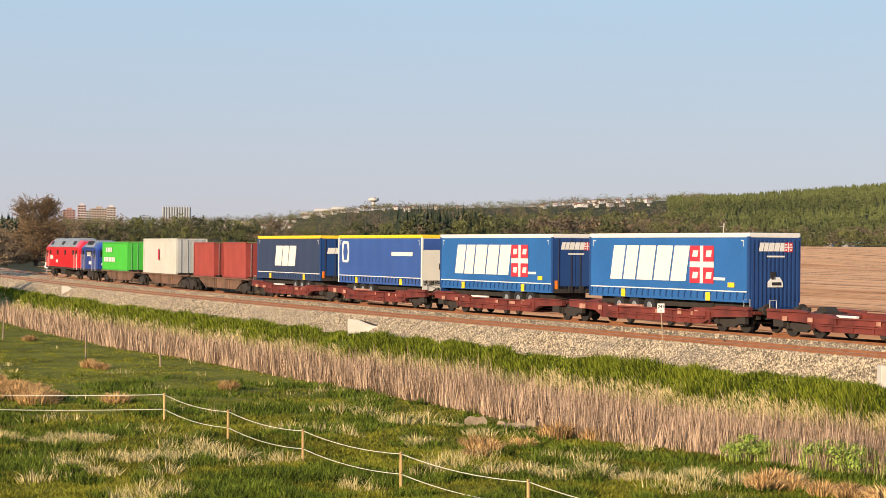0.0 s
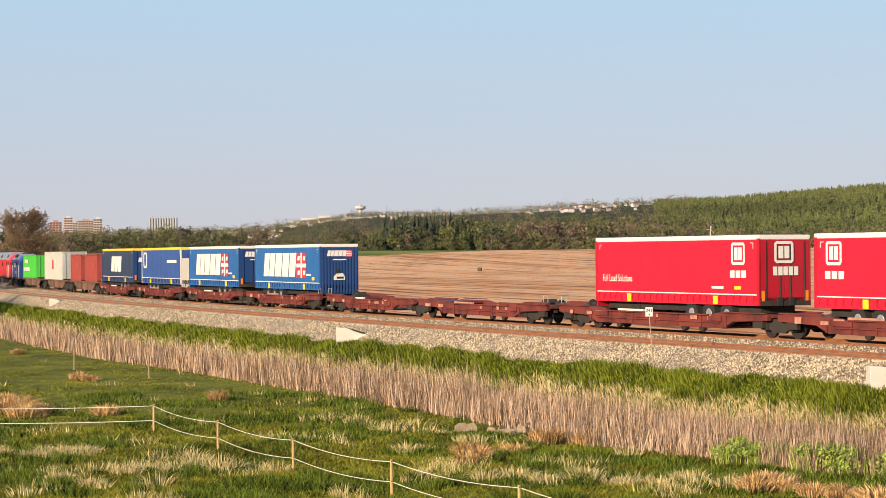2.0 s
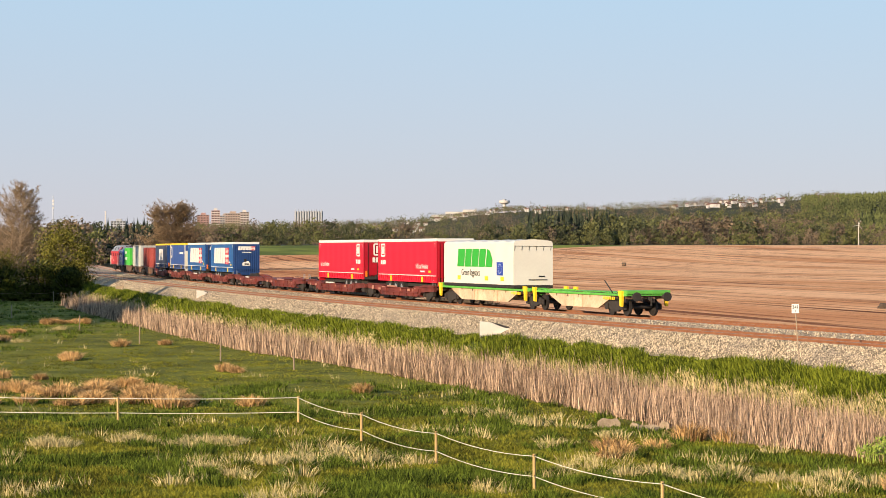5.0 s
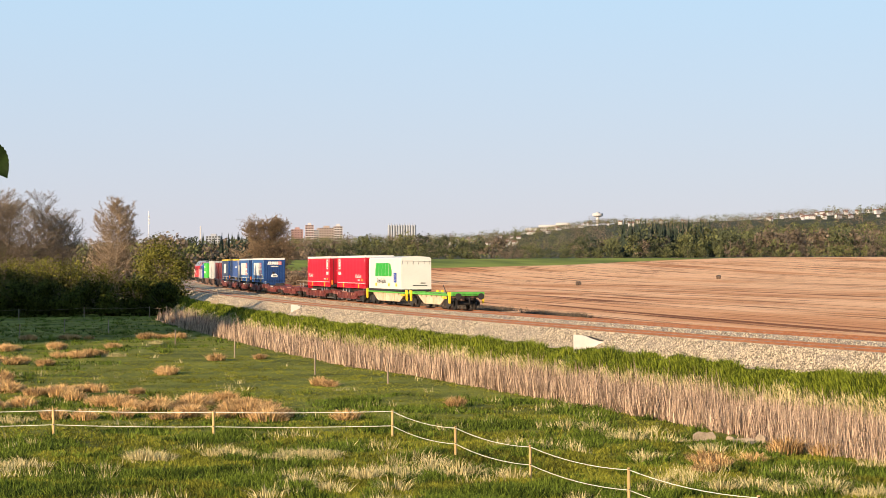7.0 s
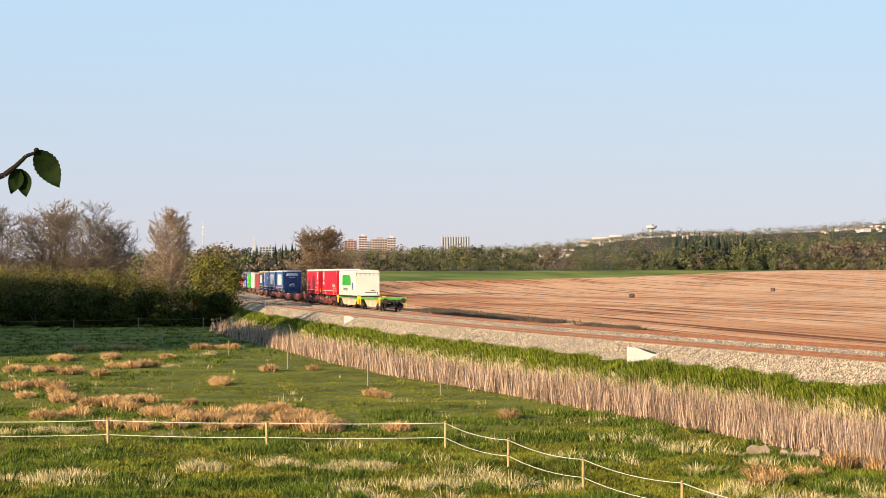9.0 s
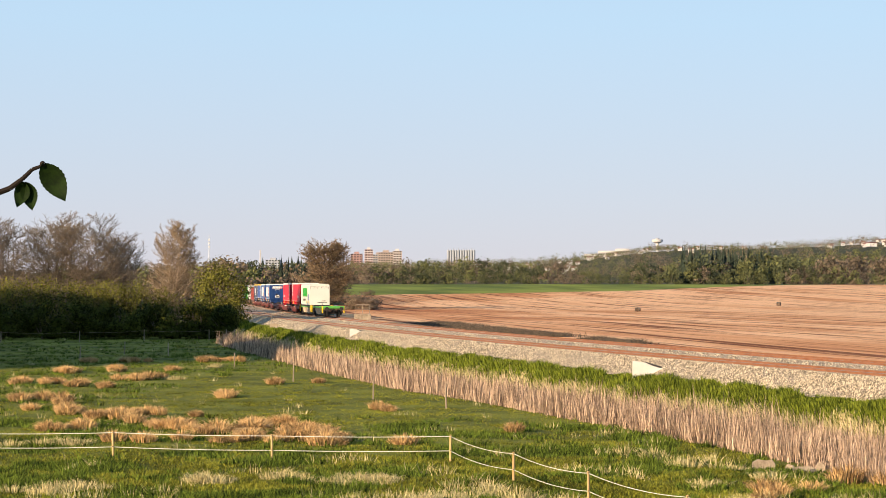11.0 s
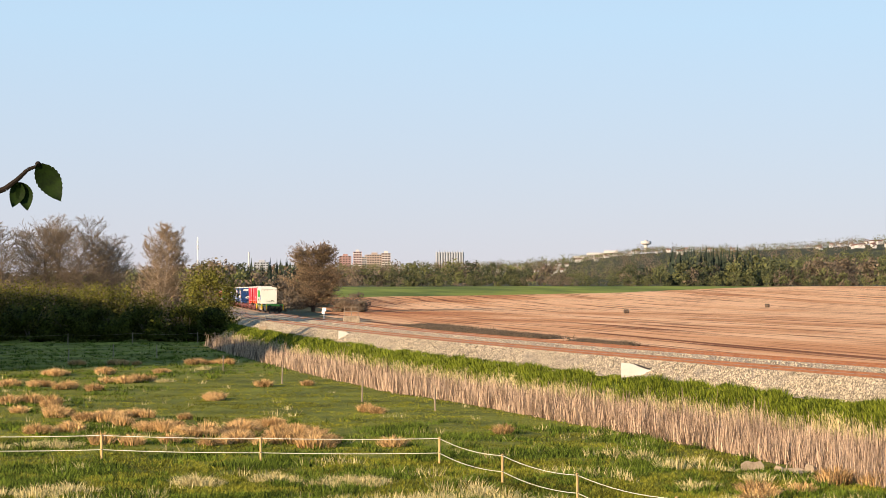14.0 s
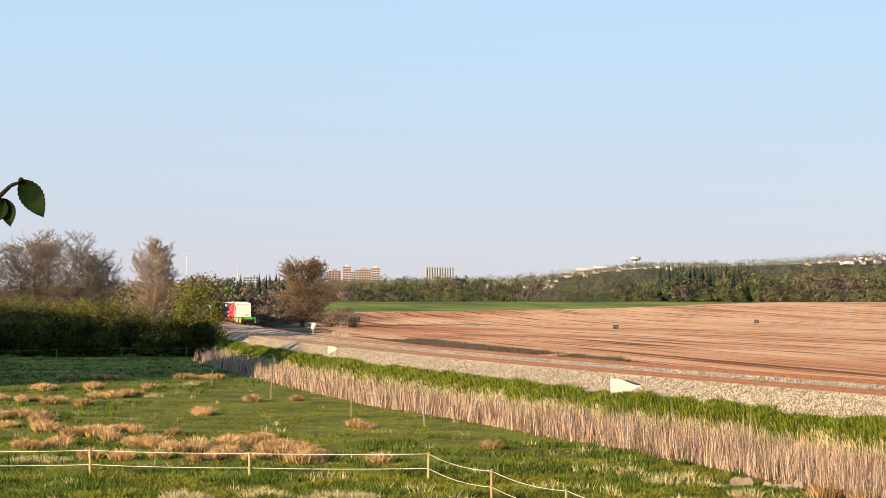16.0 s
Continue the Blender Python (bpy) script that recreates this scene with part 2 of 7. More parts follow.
def lettering(text, size, mat, parent, m, label=""):
    """Words in the built-in font as a flat mesh; m places them, reading along its x, up along its y."""
    cu = bpy.data.curves.new("lettering", "FONT")
    cu.body, cu.size, cu.align_x, cu.align_y, cu.extrude = text, size, "CENTER", "CENTER", 0.002
    tmp = bpy.data.objects.new("lettering_source", cu)
    scene.collection.objects.link(tmp)
    me = bpy.data.meshes.new_from_object(tmp.evaluated_get(bpy.context.evaluated_depsgraph_get()))
    bpy.data.objects.remove(tmp)
    me.materials.clear()
    me.materials.append(mat)
    ob = new("lettering", me)
    ob.parent = parent
    ob.matrix_basis = m
    return ob


# ---- the line of the railway ----
def line_x(y):
    """x of the far track's centre at y."""
    def c(v):
        return ((-7.1058e-07 * v + 8.2104e-04) * v - 0.525929) * v + 58.0989
    if y < 60:
        return c(60) - 0.43508 * (y - 60)
    if y > 390:
        return c(390) - 0.2102 * (y - 390)
    return c(y)


def line_slope(y):
    return (line_x(y + 0.5) - line_x(y - 0.5))


def off_point(y, off):
    """The point at an offset from the far track, positive towards the field."""
    k = line_slope(y)
    n = math.sqrt(1 + k * k)
    return line_x(y) + off / n, y - off * k / n


SY = np.arange(-300.0, 1500.0, 0.5)
SX = np.array([line_x(v) for v in SY])
SS = np.concatenate([[0.0], np.cumsum(np.hypot(np.diff(SX), np.diff(SY)))])
SS = SS - np.interp(0.0, SY, SS)


def along(s, off=0.0):
    y = float(np.interp(s, SS, SY))
    return off_point(y, off)


def rail_pose(s, half=5.5):
    """Pose on the far track: x ahead, y towards the camera's side, z up from the rail top."""
    a, b = Vector(along(s - half)), Vector(along(s + half))
    mid, d = (a + b) / 2, (b - a)
    return Matrix.Translation((mid.x, mid.y, RAIL_Z)) @ Matrix.Rotation(math.atan2(d.y, d.x), 4, "Z")


def smooth(a, b, v):
    t = min(1.0, max(0.0, (v - a) / (b - a)))
    return t * t * (3 - 2 * t)


def hill_el(az):
    """Skyline of the bare ground in degrees, by bearing (positive to the left)."""
    pts = ((-40, 1.75), (-16, 1.68), (-12, 1.38), (-8, 1.27), (-5, 1.05), (-1.7, 1.06), (0.5, 0.74), (3, 0.55), (8, 0.45), (20, 0.4), (60, 0.6))
    return float(np.interp(az, [p[0] for p in pts], [p[1] for p in pts]))


def ground_z(x, y):
    k = line_slope(y)
    off = (x - line_x(y)) / math.sqrt(1 + k * k)
    rise = 7.2 * smooth(480, 1000, y)
    if off < -8.9:
        low = 2.02 * smooth(-13.0, -8.9, off)
    elif off < 3.0:
        low = 2.02
    else:
        low = 2.02 - 0.85 * smooth(3.0, 7.0, off) + 0.3 * smooth(60, 200, off)
    z = low + rise
    r = math.hypot(x, y)
    if r > 1100 and y > 0:
        top = CAM_Z + 2700 * math.tan(radians(hill_el(math.degrees(math.atan2(-x, y)))))
        z += max(0, top - 8.6) * smooth(1120, 2700, r)
    if off < -14 and y < 300:
        z += 0.10 * noise.noise(Vector((x * 0.15, y * 0.15, 0))) + 0.05 * noise.noise(Vector((x * 0.6, y * 0.6, 3)))
    return z


def build_ground():
    offs = [-4000, -2500, -1500, -900, -600, -400, -280, -200, -150, -115, -90, -75] + [-65 + i * 2.0 for i in range(25)] + [-15, -14, -13, -12, -11, -10, -9, -8.6]
    offs += [-6, -3, 0, 2, 3, 4, 5, 6, 7, 9, 12, 16, 20, 26, 33, 42, 55, 70, 90, 115, 145, 180, 220, 260, 310, 370, 440, 520, 620, 750, 900, 1100, 1400, 1800, 2400, 3200, 4500]
    ys = [-400, -200, -80, -20, 10, 30] + [40 + 3 * i for i in range(80)] + [280 + 10 * i for i in range(90)] + [1180 + 60 * i for i in range(30)] + [3000, 3400, 4000, 4700]
    verts, faces, mats = [], [], []
    for y in ys:
        n = math.sqrt(1 + line_slope(y) ** 2)
        for o in offs:
            x = line_x(y) + o * n
            verts.append((x, y, ground_z(x, y)))
    w = len(offs)
    for j in range(len(ys) - 1):
        for i in range(w - 1):
            faces.append((j * w + i, j * w + i + 1, (j + 1) * w + i + 1, (j + 1) * w + i))
            y, o = (ys[j] + ys[j + 1]) / 2, (offs[i] + offs[i + 1]) / 2
            x = line_x(y) + o
            az = math.degrees(math.atan2(-x, y))
            if o < -13:
                k = 0 if y < 420 else 2
            elif o < -2:
                k = 1
            elif o < 5:
                k = 4
            else:
                if y > 1010:
                    k = 2
                elif y > 985:
                    k = 4
                elif az > 7.3 and y > 300:
                    k = 2
                else:
                    k = 3
            mats.append(k)
    ob = raw("ground", verts, faces, M["pasture"], label="pasture, railway bank and harrowed brown field", category="ground", kind="structure")
    for key in ("bank", "woodfloor", "soil", "scrubfloor"):
        ob.data.materials.append(M[key])
    ob.data.polygons.foreach_set("material_index", mats)
    for p in ob.data.polygons:
        p.use_smooth = True


def build_track(off, name, shade):
    """Two rails, sleepers and the ballast bed of one track."""
    top = thing(name, shade, "railway track", kind="structure")
    zr = RAIL_Z
    prof = ((-0.036, 0.0), (0.036, 0.0), (0.036, -0.045), (0.012, -0.055), (0.012, -0.15), (0.07, -0.165), (0.07, -0.175), (-0.07, -0.175), (-0.07, -0.165), (-0.012, -0.15), (-0.012, -0.055), (-0.036, -0.045))
    for g in (-0.755, 0.755):
        verts, faces = [], []
        ys = np.arange(20, 520, 3.0)
        for y in ys:
            for u, z in prof:
                px, py = off_point(y, off + g + u)
                verts.append((px, py, zr + z))
        n = len(prof)
        for j in range(len(ys) - 1):
            for i in range(n):
                faces.append((j * n + i, j * n + (i + 1) % n, (j + 1) * n + (i + 1) % n, (j + 1) * n + i))
        raw("rail", verts, faces, M["rail"], top)
    bm = bm_new()
    box(bm, -0.13, 0.13, -1.25, 1.25, -0.28, -0.095, 0.02)
    one = mesh_of(bm, "sleeper")
    one.materials.append(M["sleeper"])
    s, count = float(np.interp(62, SY, SS)), 0
    verts, faces = [], []
    while s < float(np.interp(440, SY, SS)):
        x, y = along(s, off)
        a = math.atan2(1, line_slope(y))
        m = Matrix.Translation((x, y, zr)) @ Matrix.Rotation(a, 4, "Z")
        if count < 150:
            ob = new("sleeper", one)
            ob.parent = top
            ob.matrix_basis = m
        else:
            k = len(verts)
            for c in ((-0.13, -1.25), (0.13, -1.25), (0.13, 1.25), (-0.13, 1.25)):
                verts.append(m @ Vector((*c, -0.095)))
            for c in ((-0.13, -1.25), (0.13, -1.25), (0.13, 1.25), (-0.13, 1.25)):
                verts.append(m @ Vector((*c, -0.36)))
            faces += [(k, k + 1, k + 2, k + 3)] + [(k + i, k + (i + 1) % 4, k + 4 + (i + 1) % 4, k + 4 + i) for i in range(4)]
        count += 1
        s += 0.62
    raw("far_sleepers", verts, faces, M["sleeper"], top, kind="stuff")


def build_ballast():
    """One stone bed under both tracks with sloping shoulders, rough with stones."""
    rng = random.Random(5)
    outline = [(-9.4, -0.95), (-8.9, -0.85), (-8.0, -0.38), (-7.4, -0.13), (-6.8, -0.105), (-5.9, -0.11), (-5.0, -0.105), (-4.2, -0.13), (-2.9, -0.25), (-1.7, -0.13), (-1.0, -0.105), (0, -0.11), (0.9, -0.105), (1.7, -0.13), (2.6, -0.6), (3.6, -0.95)]
    verts, faces = [], []
    ys = [10 + 2.0 * i for i in range(260)]
    for y in ys:
        for i, (o, z) in enumerate(outline):
            px, py = off_point(y, o + (rng.uniform(-0.25, 0.25) if i in (0, 15) else 0))
            verts.append((px, py, RAIL_Z + z + (rng.uniform(-0.03, 0.03) if abs(z) > 0.3 else 0)))
    n = len(outline)
    for j in range(len(ys) - 1):
        for i in range(n - 1):
            faces.append((j * n + i, j * n + i + 1, (j + 1) * n + i + 1, (j + 1) * n + i))
    raw("ballast", verts, faces, M["ballast"], label="pale crushed stone ballast bed under two tracks", category="ballast", kind="structure")


build_ground()
build_ballast()
build_track(0.0, "track_1", "far railway track with rusty rails on concrete sleepers")
build_track(-5.9, "track_2", "near railway track with rusty rails on concrete sleepers")

# ---- special surfaces ----
def soil_surface(m):
    """Harrowed soil in long rows, pale crust brightened for sunlit clods over red-brown damp earth, and the green
    meadow beyond its far corner.
    """
    n, l = m.node_tree.nodes, m.node_tree.links
    b = n["Principled BSDF"]
    tc = n.new("ShaderNodeTexCoord")

    def math_node(op, a, c):
        q = n.new("ShaderNodeMath")
        q.operation = op
        for i, v in enumerate((a, c)):
            if isinstance(v, (int, float)):
                q.inputs[i].default_value = v
            else:
                l.new(v, q.inputs[i])
        return q.outputs[0]

    def dot(v):
        q = n.new("ShaderNodeVectorMath")
        q.operation = "DOT_PRODUCT"
        q.inputs[1].default_value = v
        l.new(tc.outputs["Object"], q.inputs[0])
        return q.outputs["Value"]

    def stretched(kx, ky):
        c = n.new("ShaderNodeCombineXYZ")
        l.new(dot((0.975 * kx, 0.222 * kx, 0)), c.inputs[0])
        l.new(dot((-0.222 * ky, 0.975 * ky, 0)), c.inputs[1])
        return c.outputs[0]

    def cloud(vec, scale, detail=5, rough=0.6, warp=0.0):
        q = n.new("ShaderNodeTexNoise")
        q.inputs["Scale"].default_value, q.inputs["Detail"].default_value, q.inputs["Roughness"].default_value, q.inputs["Distortion"].default_value = scale, detail, rough, warp
        l.new(vec, q.inputs["Vector"])
        return q.outputs["Fac"]

    def ramp(fac, stops):
        q = n.new("ShaderNodeValToRGB")
        e = q.color_ramp.elements
        for i, (p, c) in enumerate(stops):
            el = e[i] if i < 2 else e.new(p)
            el.position, el.color = p, (*c, 1)
        l.new(fac, q.inputs[0])
        return q.outputs[0]

    def mixed(fac, a, c, mode="MIX"):
        q = n.new("ShaderNodeMix")
        q.data_type, q.blend_type = "RGBA", mode
        l.new(fac, q.inputs["Factor"])
        l.new(a, q.inputs[6])
        l.new(c, q.inputs[7])
        return q.outputs[2]

    # broad dry and damp zones, streaked along the rows
    zones = math_node("ADD", dot((0.0005, 0, 0)), math_node("ADD", math_node("MULTIPLY", cloud(stretched(0.30, 0.010), 0.12, 4, 0.55, 0.3), 0.6), math_node("MULTIPLY", cloud(tc.outputs["Object"], 0.012, 4), 0.4)))
    # crust tones paler than soil, standing for low sun on rough clods
    crust = ramp(zones, ((0.38, (0.54, 0.19, 0.065)), (0.535, (0.96, 0.53, 0.265)), (0.47, (0.76, 0.35, 0.145))))
    # thin dark furrows, uneven and broken
    rows = cloud(stretched(0.9, 0.020), 0.42, 6, 0.62, 0.25)
    furrow = ramp(rows, ((0.39, (0.30, 0.20, 0.14)), (0.46, (1, 1, 1))))
    fine = ramp(cloud(stretched(2.6, 0.035), 0.42, 6, 0.65, 0.2), ((0.37, (0.48, 0.38, 0.31)), (0.46, (1, 1, 1))))
    crumbs = ramp(cloud(tc.outputs["Object"], 1.3, 6, 0.7), ((0.35, (0.78, 0.74, 0.70)), (0.65, (1.0, 1.0, 1.0))))
    one = n.new("ShaderNodeValue")
    one.outputs[0].default_value = 1.0
    soil = mixed(one.outputs[0], mixed(one.outputs[0], mixed(one.outputs[0], crust, furrow, "MULTIPLY"), fine, "MULTIPLY"), crumbs, "MULTIPLY")
    # meadow
    grass = ramp(cloud(stretched(0.2, 0.05), 0.15, 5), ((0.4, (0.10, 0.125, 0.016)), (0.62, (0.23, 0.25, 0.035))))
    ragged = math_node("MULTIPLY", cloud(tc.outputs["Object"], 0.05, 5), 30.0)
    beyond = math_node("ADD", math_node("MINIMUM", dot((-0.70, 1.0, 0)), math_node("ADD", dot((-2.1, 1.0, 0)), 21.0)), ragged)
    edge = n.new("ShaderNodeMapRange")
    edge.inputs["From Min"].default_value, edge.inputs["From Max"].default_value = 776.0, 784.0
    l.new(beyond, edge.inputs["Value"])
    l.new(mixed(edge.outputs[0], soil, grass), b.inputs["Base Color"])


def ballast_surface(m):
    """Crushed stone: cells of a hand's size, shade painted dark into the gaps, raised stones."""
    n, l = m.node_tree.nodes, m.node_tree.links
    b = n["Principled BSDF"]
    tc, v, v2 = n.new("ShaderNodeTexCoord"), n.new("ShaderNodeTexVoronoi"), n.new("ShaderNodeTexVoronoi")
    v.inputs["Scale"].default_value = 14.0
    v2.inputs["Scale"].default_value = 13.0
    l.new(tc.outputs["Object"], v.inputs["Vector"])
    l.new(tc.outputs["Object"], v2.inputs["Vector"])
    r1, r2 = n.new("ShaderNodeValToRGB"), n.new("ShaderNodeValToRGB")
    r1.color_ramp.elements[0].color, r1.color_ramp.elements[1].color = (0.24, 0.185, 0.12, 1), (0.60, 0.49, 0.35, 1)
    l.new(v.outputs["Color"], r1.inputs[0])
    # shade between the stones, multiplied into their colour
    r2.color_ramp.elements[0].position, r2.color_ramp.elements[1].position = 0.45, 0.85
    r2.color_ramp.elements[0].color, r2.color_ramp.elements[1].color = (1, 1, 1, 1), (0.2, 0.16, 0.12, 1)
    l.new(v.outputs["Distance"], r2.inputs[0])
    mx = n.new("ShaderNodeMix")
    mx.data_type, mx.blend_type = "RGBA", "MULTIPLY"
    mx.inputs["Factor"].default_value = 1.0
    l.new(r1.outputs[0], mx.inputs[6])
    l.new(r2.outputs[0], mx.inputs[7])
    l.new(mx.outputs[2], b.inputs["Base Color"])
    bp = n.new("ShaderNodeBump")
    bp.invert = True
    bp.inputs["Strength"].default_value = 1.0
    bp.inputs["Distance"].default_value = 0.07
    l.new(v.outputs["Distance"], bp.inputs["Height"])
    l.new(bp.outputs[0], b.inputs["Normal"])


soil_surface(M["soil"])
for key in ("pasture", "bank", "soil", "blade", "bankblade", "lush", "scrubfloor", "woodfloor"):    # rough matt surfaces
    M[key].node_tree.nodes["Principled BSDF"].inputs["Specular IOR Level"].default_value = 0.12
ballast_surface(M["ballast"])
for key in ("leaf", "twigbark", "hedge", "spring"):
    M[key].node_tree.nodes["Principled BSDF"].inputs["Specular IOR Level"].default_value = 0.08

# ---- growth ----
def tri_mesh(name, V, mat, parent=None, **tags):
    """A large mesh of loose triangles: V holds three corners each."""
    V = np.asarray(V, dtype=np.float32).reshape(-1, 3)
    n = len(V) // 3
    me = bpy.data.meshes.new(name)
    me.vertices.add(n * 3)
    me.loops.add(n * 3)
    me.polygons.add(n)
    me.vertices.foreach_set("co", V.ravel())
    me.loops.foreach_set("vertex_index", np.arange(n * 3, dtype=np.int32))
    me.polygons.foreach_set("loop_start", np.arange(0, n * 3, 3, dtype=np.int32))
    me.update(calc_edges=True)
    me.materials.append(mat)
    ob = new(name, me)
    ob.parent = parent
    return tagged(ob, **tags)


def sward(T, n, lean, seed, upright=0.15):
    """Tapering blades for tufts T = rows of x, y, z, height, spread, half-width; n blades each."""
    rg = np.random.default_rng(seed)
    T = np.repeat(np.asarray(T, dtype=float), n, axis=0)
    k = len(T)
    a, q = rg.uniform(0, 6.2832, k), rg.uniform(0, 6.2832, k)
    r = T[:, 4] * np.sqrt(rg.random(k))
    bx, by = T[:, 0] + r * np.cos(a), T[:, 1] + r * np.sin(a)
    hh = T[:, 3] * rg.uniform(0.5, 1.1, k)
    w = T[:, 5] * rg.uniform(0.6, 1.3, k)
    out = lean * hh * rg.random(k)
    lx = np.cos(a) * out + rg.uniform(-upright, upright, k) * hh
    ly = np.sin(a) * out + rg.uniform(-upright, upright, k) * hh
    z = T[:, 2] - 0.02
    V = np.empty((k, 3, 3))
    V[:, 0] = np.stack((bx - np.cos(q) * w, by - np.sin(q) * w, z), 1)
    V[:, 1] = np.stack((bx + np.cos(q) * w, by + np.sin(q) * w, z), 1)
    V[:, 2] = np.stack((bx + lx, by + ly, z + hh), 1)
    return V


def arched(n, height, base, reach, width, seed):
    """A tussock's blades: rising from a small crown, bending over outwards; two triangles each and a tip."""
    rg = np.random.default_rng(seed)
    a = rg.uniform(0, 6.2832, n)
    f = np.sqrt(rg.random(n))
    r = base * f
    hh = height * rg.uniform(0.55, 1.1, n) * (1 - 0.35 * f)
    out = reach * f * rg.uniform(0.4, 1.15, n)
    c, s = np.cos(a + rg.normal(0, 0.35, n)), np.sin(a + rg.normal(0, 0.35, n))
    b0 = np.stack((r * np.cos(a), r * np.sin(a), np.full(n, -0.03)), 1)
    mid = b0 + np.stack((c * out * 0.35, s * out * 0.35, hh * 0.75), 1)
    tip = b0 + np.stack((c * out, s * out, hh), 1)
    q = rg.uniform(0, 6.2832, n)
    w = np.stack((np.cos(q), np.sin(q), np.zeros(n)), 1) * (width * rg.uniform(0.6, 1.3, n))[:, None]
    return np.stack((b0 - w, b0 + w, mid + w * 0.7, b0 - w, mid + w * 0.7, mid - w * 0.7, mid - w * 0.7, mid + w * 0.7, tip), 1).reshape(-1, 3, 3)


def blades(V, F, x, y, z, n, height, spread, width, rng, lean=0.35):
    """A small tuft of n tapering blades."""
    for _ in range(n):
        a = rng.uniform(0, 6.283)
        r = spread * math.sqrt(rng.random())
        bx, by = x + r * math.cos(a), y + r * math.sin(a)
        hh = height * rng.uniform(0.55, 1.1)
        q = rng.uniform(0, 6.283)
        w = width * rng.uniform(0.6, 1.3)
        ux, uy = math.cos(q) * w, math.sin(q) * w
        lx, ly = math.cos(a) * lean * hh * rng.random() + rng.uniform(-0.15, 0.15) * hh, math.sin(a) * lean * hh * rng.random() + rng.uniform(-0.15, 0.15) * hh
        k = len(V)
        V.extend(((bx - ux, by - uy, z - 0.02), (bx + ux, by + uy, z - 0.02), (bx + lx, by + ly, z + hh)))
        F.append((k, k + 1, k + 2))


def offset_of(x, y):
    return (x - line_x(y)) / math.sqrt(1 + line_slope(y) ** 2)


# foot of the reed bed as an offset from the far track, by distance along y
FOOT_Y = (40, 58, 61, 63, 70, 73, 76, 82, 86, 92, 100, 108, 121, 129, 140, 185, 235)
FOOT_O = (-12.6, -12.8, -13.9, -14.4, -14.9, -15.9, -15.5, -14.4, -14.0, -13.8, -13.5, -13.4, -13.3, -14.4, -14.2, -14.0, -14.6)


def reed_foot(y):
    return float(np.interp(y, FOOT_Y, FOOT_O))


def pasture_grass():
    """Grazed turf: close-cropped lawns, lush lumps, pale dead tufts."""
    rng = random.Random(11)
    short, lush, dry = [], [], []
    count = 0
    while count < 78000:
        d = 1 / rng.uniform(1 / 280, 1 / 44)
        a = radians(rng.uniform(-17.5, 17.5))
        x, y = -d * math.sin(a), d * math.cos(a)
        if offset_of(x, y) > reed_foot(y) + 0.5:
            continue
        count += 1
        z = ground_z(x, y)
        lump = noise.noise(Vector((x * 0.30, y * 0.22, 7)))
        knob = noise.noise(Vector((x * 1.25, y * 0.8, 3)))
        pale = noise.noise(Vector((x * 0.35, y * 0.22, 21))) + 0.5 * noise.noise(Vector((x * 1.6, y * 1.1, 5)))
        lawn = smooth(88, 104, y) * (1 - smooth(150, 170, y)) * smooth(-30, -24, x)
        grown = max(0, lump + 0.15) * (1 - 0.85 * lawn)
        near = 1 - smooth(66, 92, d)
        if pale > 0.45 - 0.08 * near and rng.random() < 0.12 + 0.08 * near:
            dry.append((x, y, z, 0.30 + 0.12 * rng.random(), 0.22, 0.008 + d * 0.00008))
        elif grown + 0.6 * max(0, knob) * (1 - 0.8 * lawn) > 0.26:
            lush.append((x, y, z, 0.10 + 0.20 * grown + 0.34 * max(0, knob), 0.2, 0.012 + d * 0.00013))
        else:
            short.append((x, y, z, 0.07 + 0.06 * near + 0.08 * max(0, knob), 0.3, 0.018 + d * 0.00014))
    tri_mesh("pasture_grass", sward(short, 6, 1.4, 1, 0.4), M["blade"], label="short olive-green pasture grass in evening sun", category="grass", kind="stuff")
    tri_mesh("lush_grass", sward(lush, 8, 0.9, 2, 0.3), M["lush"], label="lush dark green grass lumps in the pasture", category="grass", kind="stuff")
    tri_mesh("dry_grass", sward(dry, 6, 0.9, 3, 0.3), M["straw"], label="pale dry grass among the green pasture", category="grass", kind="stuff")


def bank_grass():
    rng = random.Random(12)
    green, straw, litter = [], [], []
    for _ in range(48000):
        y = 1 / rng.uniform(1 / 330, 1 / 44)
        edge = -9.15 + 0.55 * noise.noise(Vector((y * 0.16, 0, 2))) + 0.3 * noise.noise(Vector((y * 0.7, 0, 5)))
        o = rng.uniform(-12.4, edge)
        x, yy = off_point(y, o)
        z = ground_z(x, yy)
        lump = noise.noise(Vector((x * 0.55, yy * 0.35, 2))) + 0.6 * noise.noise(Vector((x * 1.5, yy * 0.9, 4)))
        yellow = smooth(-10.3, -11.0, o + 0.5 * lump)
        if rng.random() < 0.75 * yellow:
            straw.append((x, yy, z, 0.30 + 0.10 * lump, 0.22, 0.010 + y * 0.00009))
        else:
            green.append((x, yy, z, max(0.08, 0.25 + 0.30 * lump), 0.2, 0.017 + y * 0.00014))
        if o < -11.4 and rng.random() < 0.5:
            litter.append((x, yy, z, 0.55 + 0.2 * lump, 0.3, 0.013 + y * 0.00009))
    tri_mesh("bank_grass", sward(green, 6, 0.75, 4, 0.25), M["bankblade"], label="lush green grass on the railway bank", category="grass", kind="stuff")
    tri_mesh("bank_straw", sward(straw, 6, 1.0, 5, 0.4), M["straw"], label="yellowed grass along the foot of the bank", category="grass", kind="stuff")
    tri_mesh("reed_litter", sward(litter, 5, 1.0, 6, 0.5), M["reed"], label="broken brown reed litter behind the reeds", category="reeds", kind="stuff")


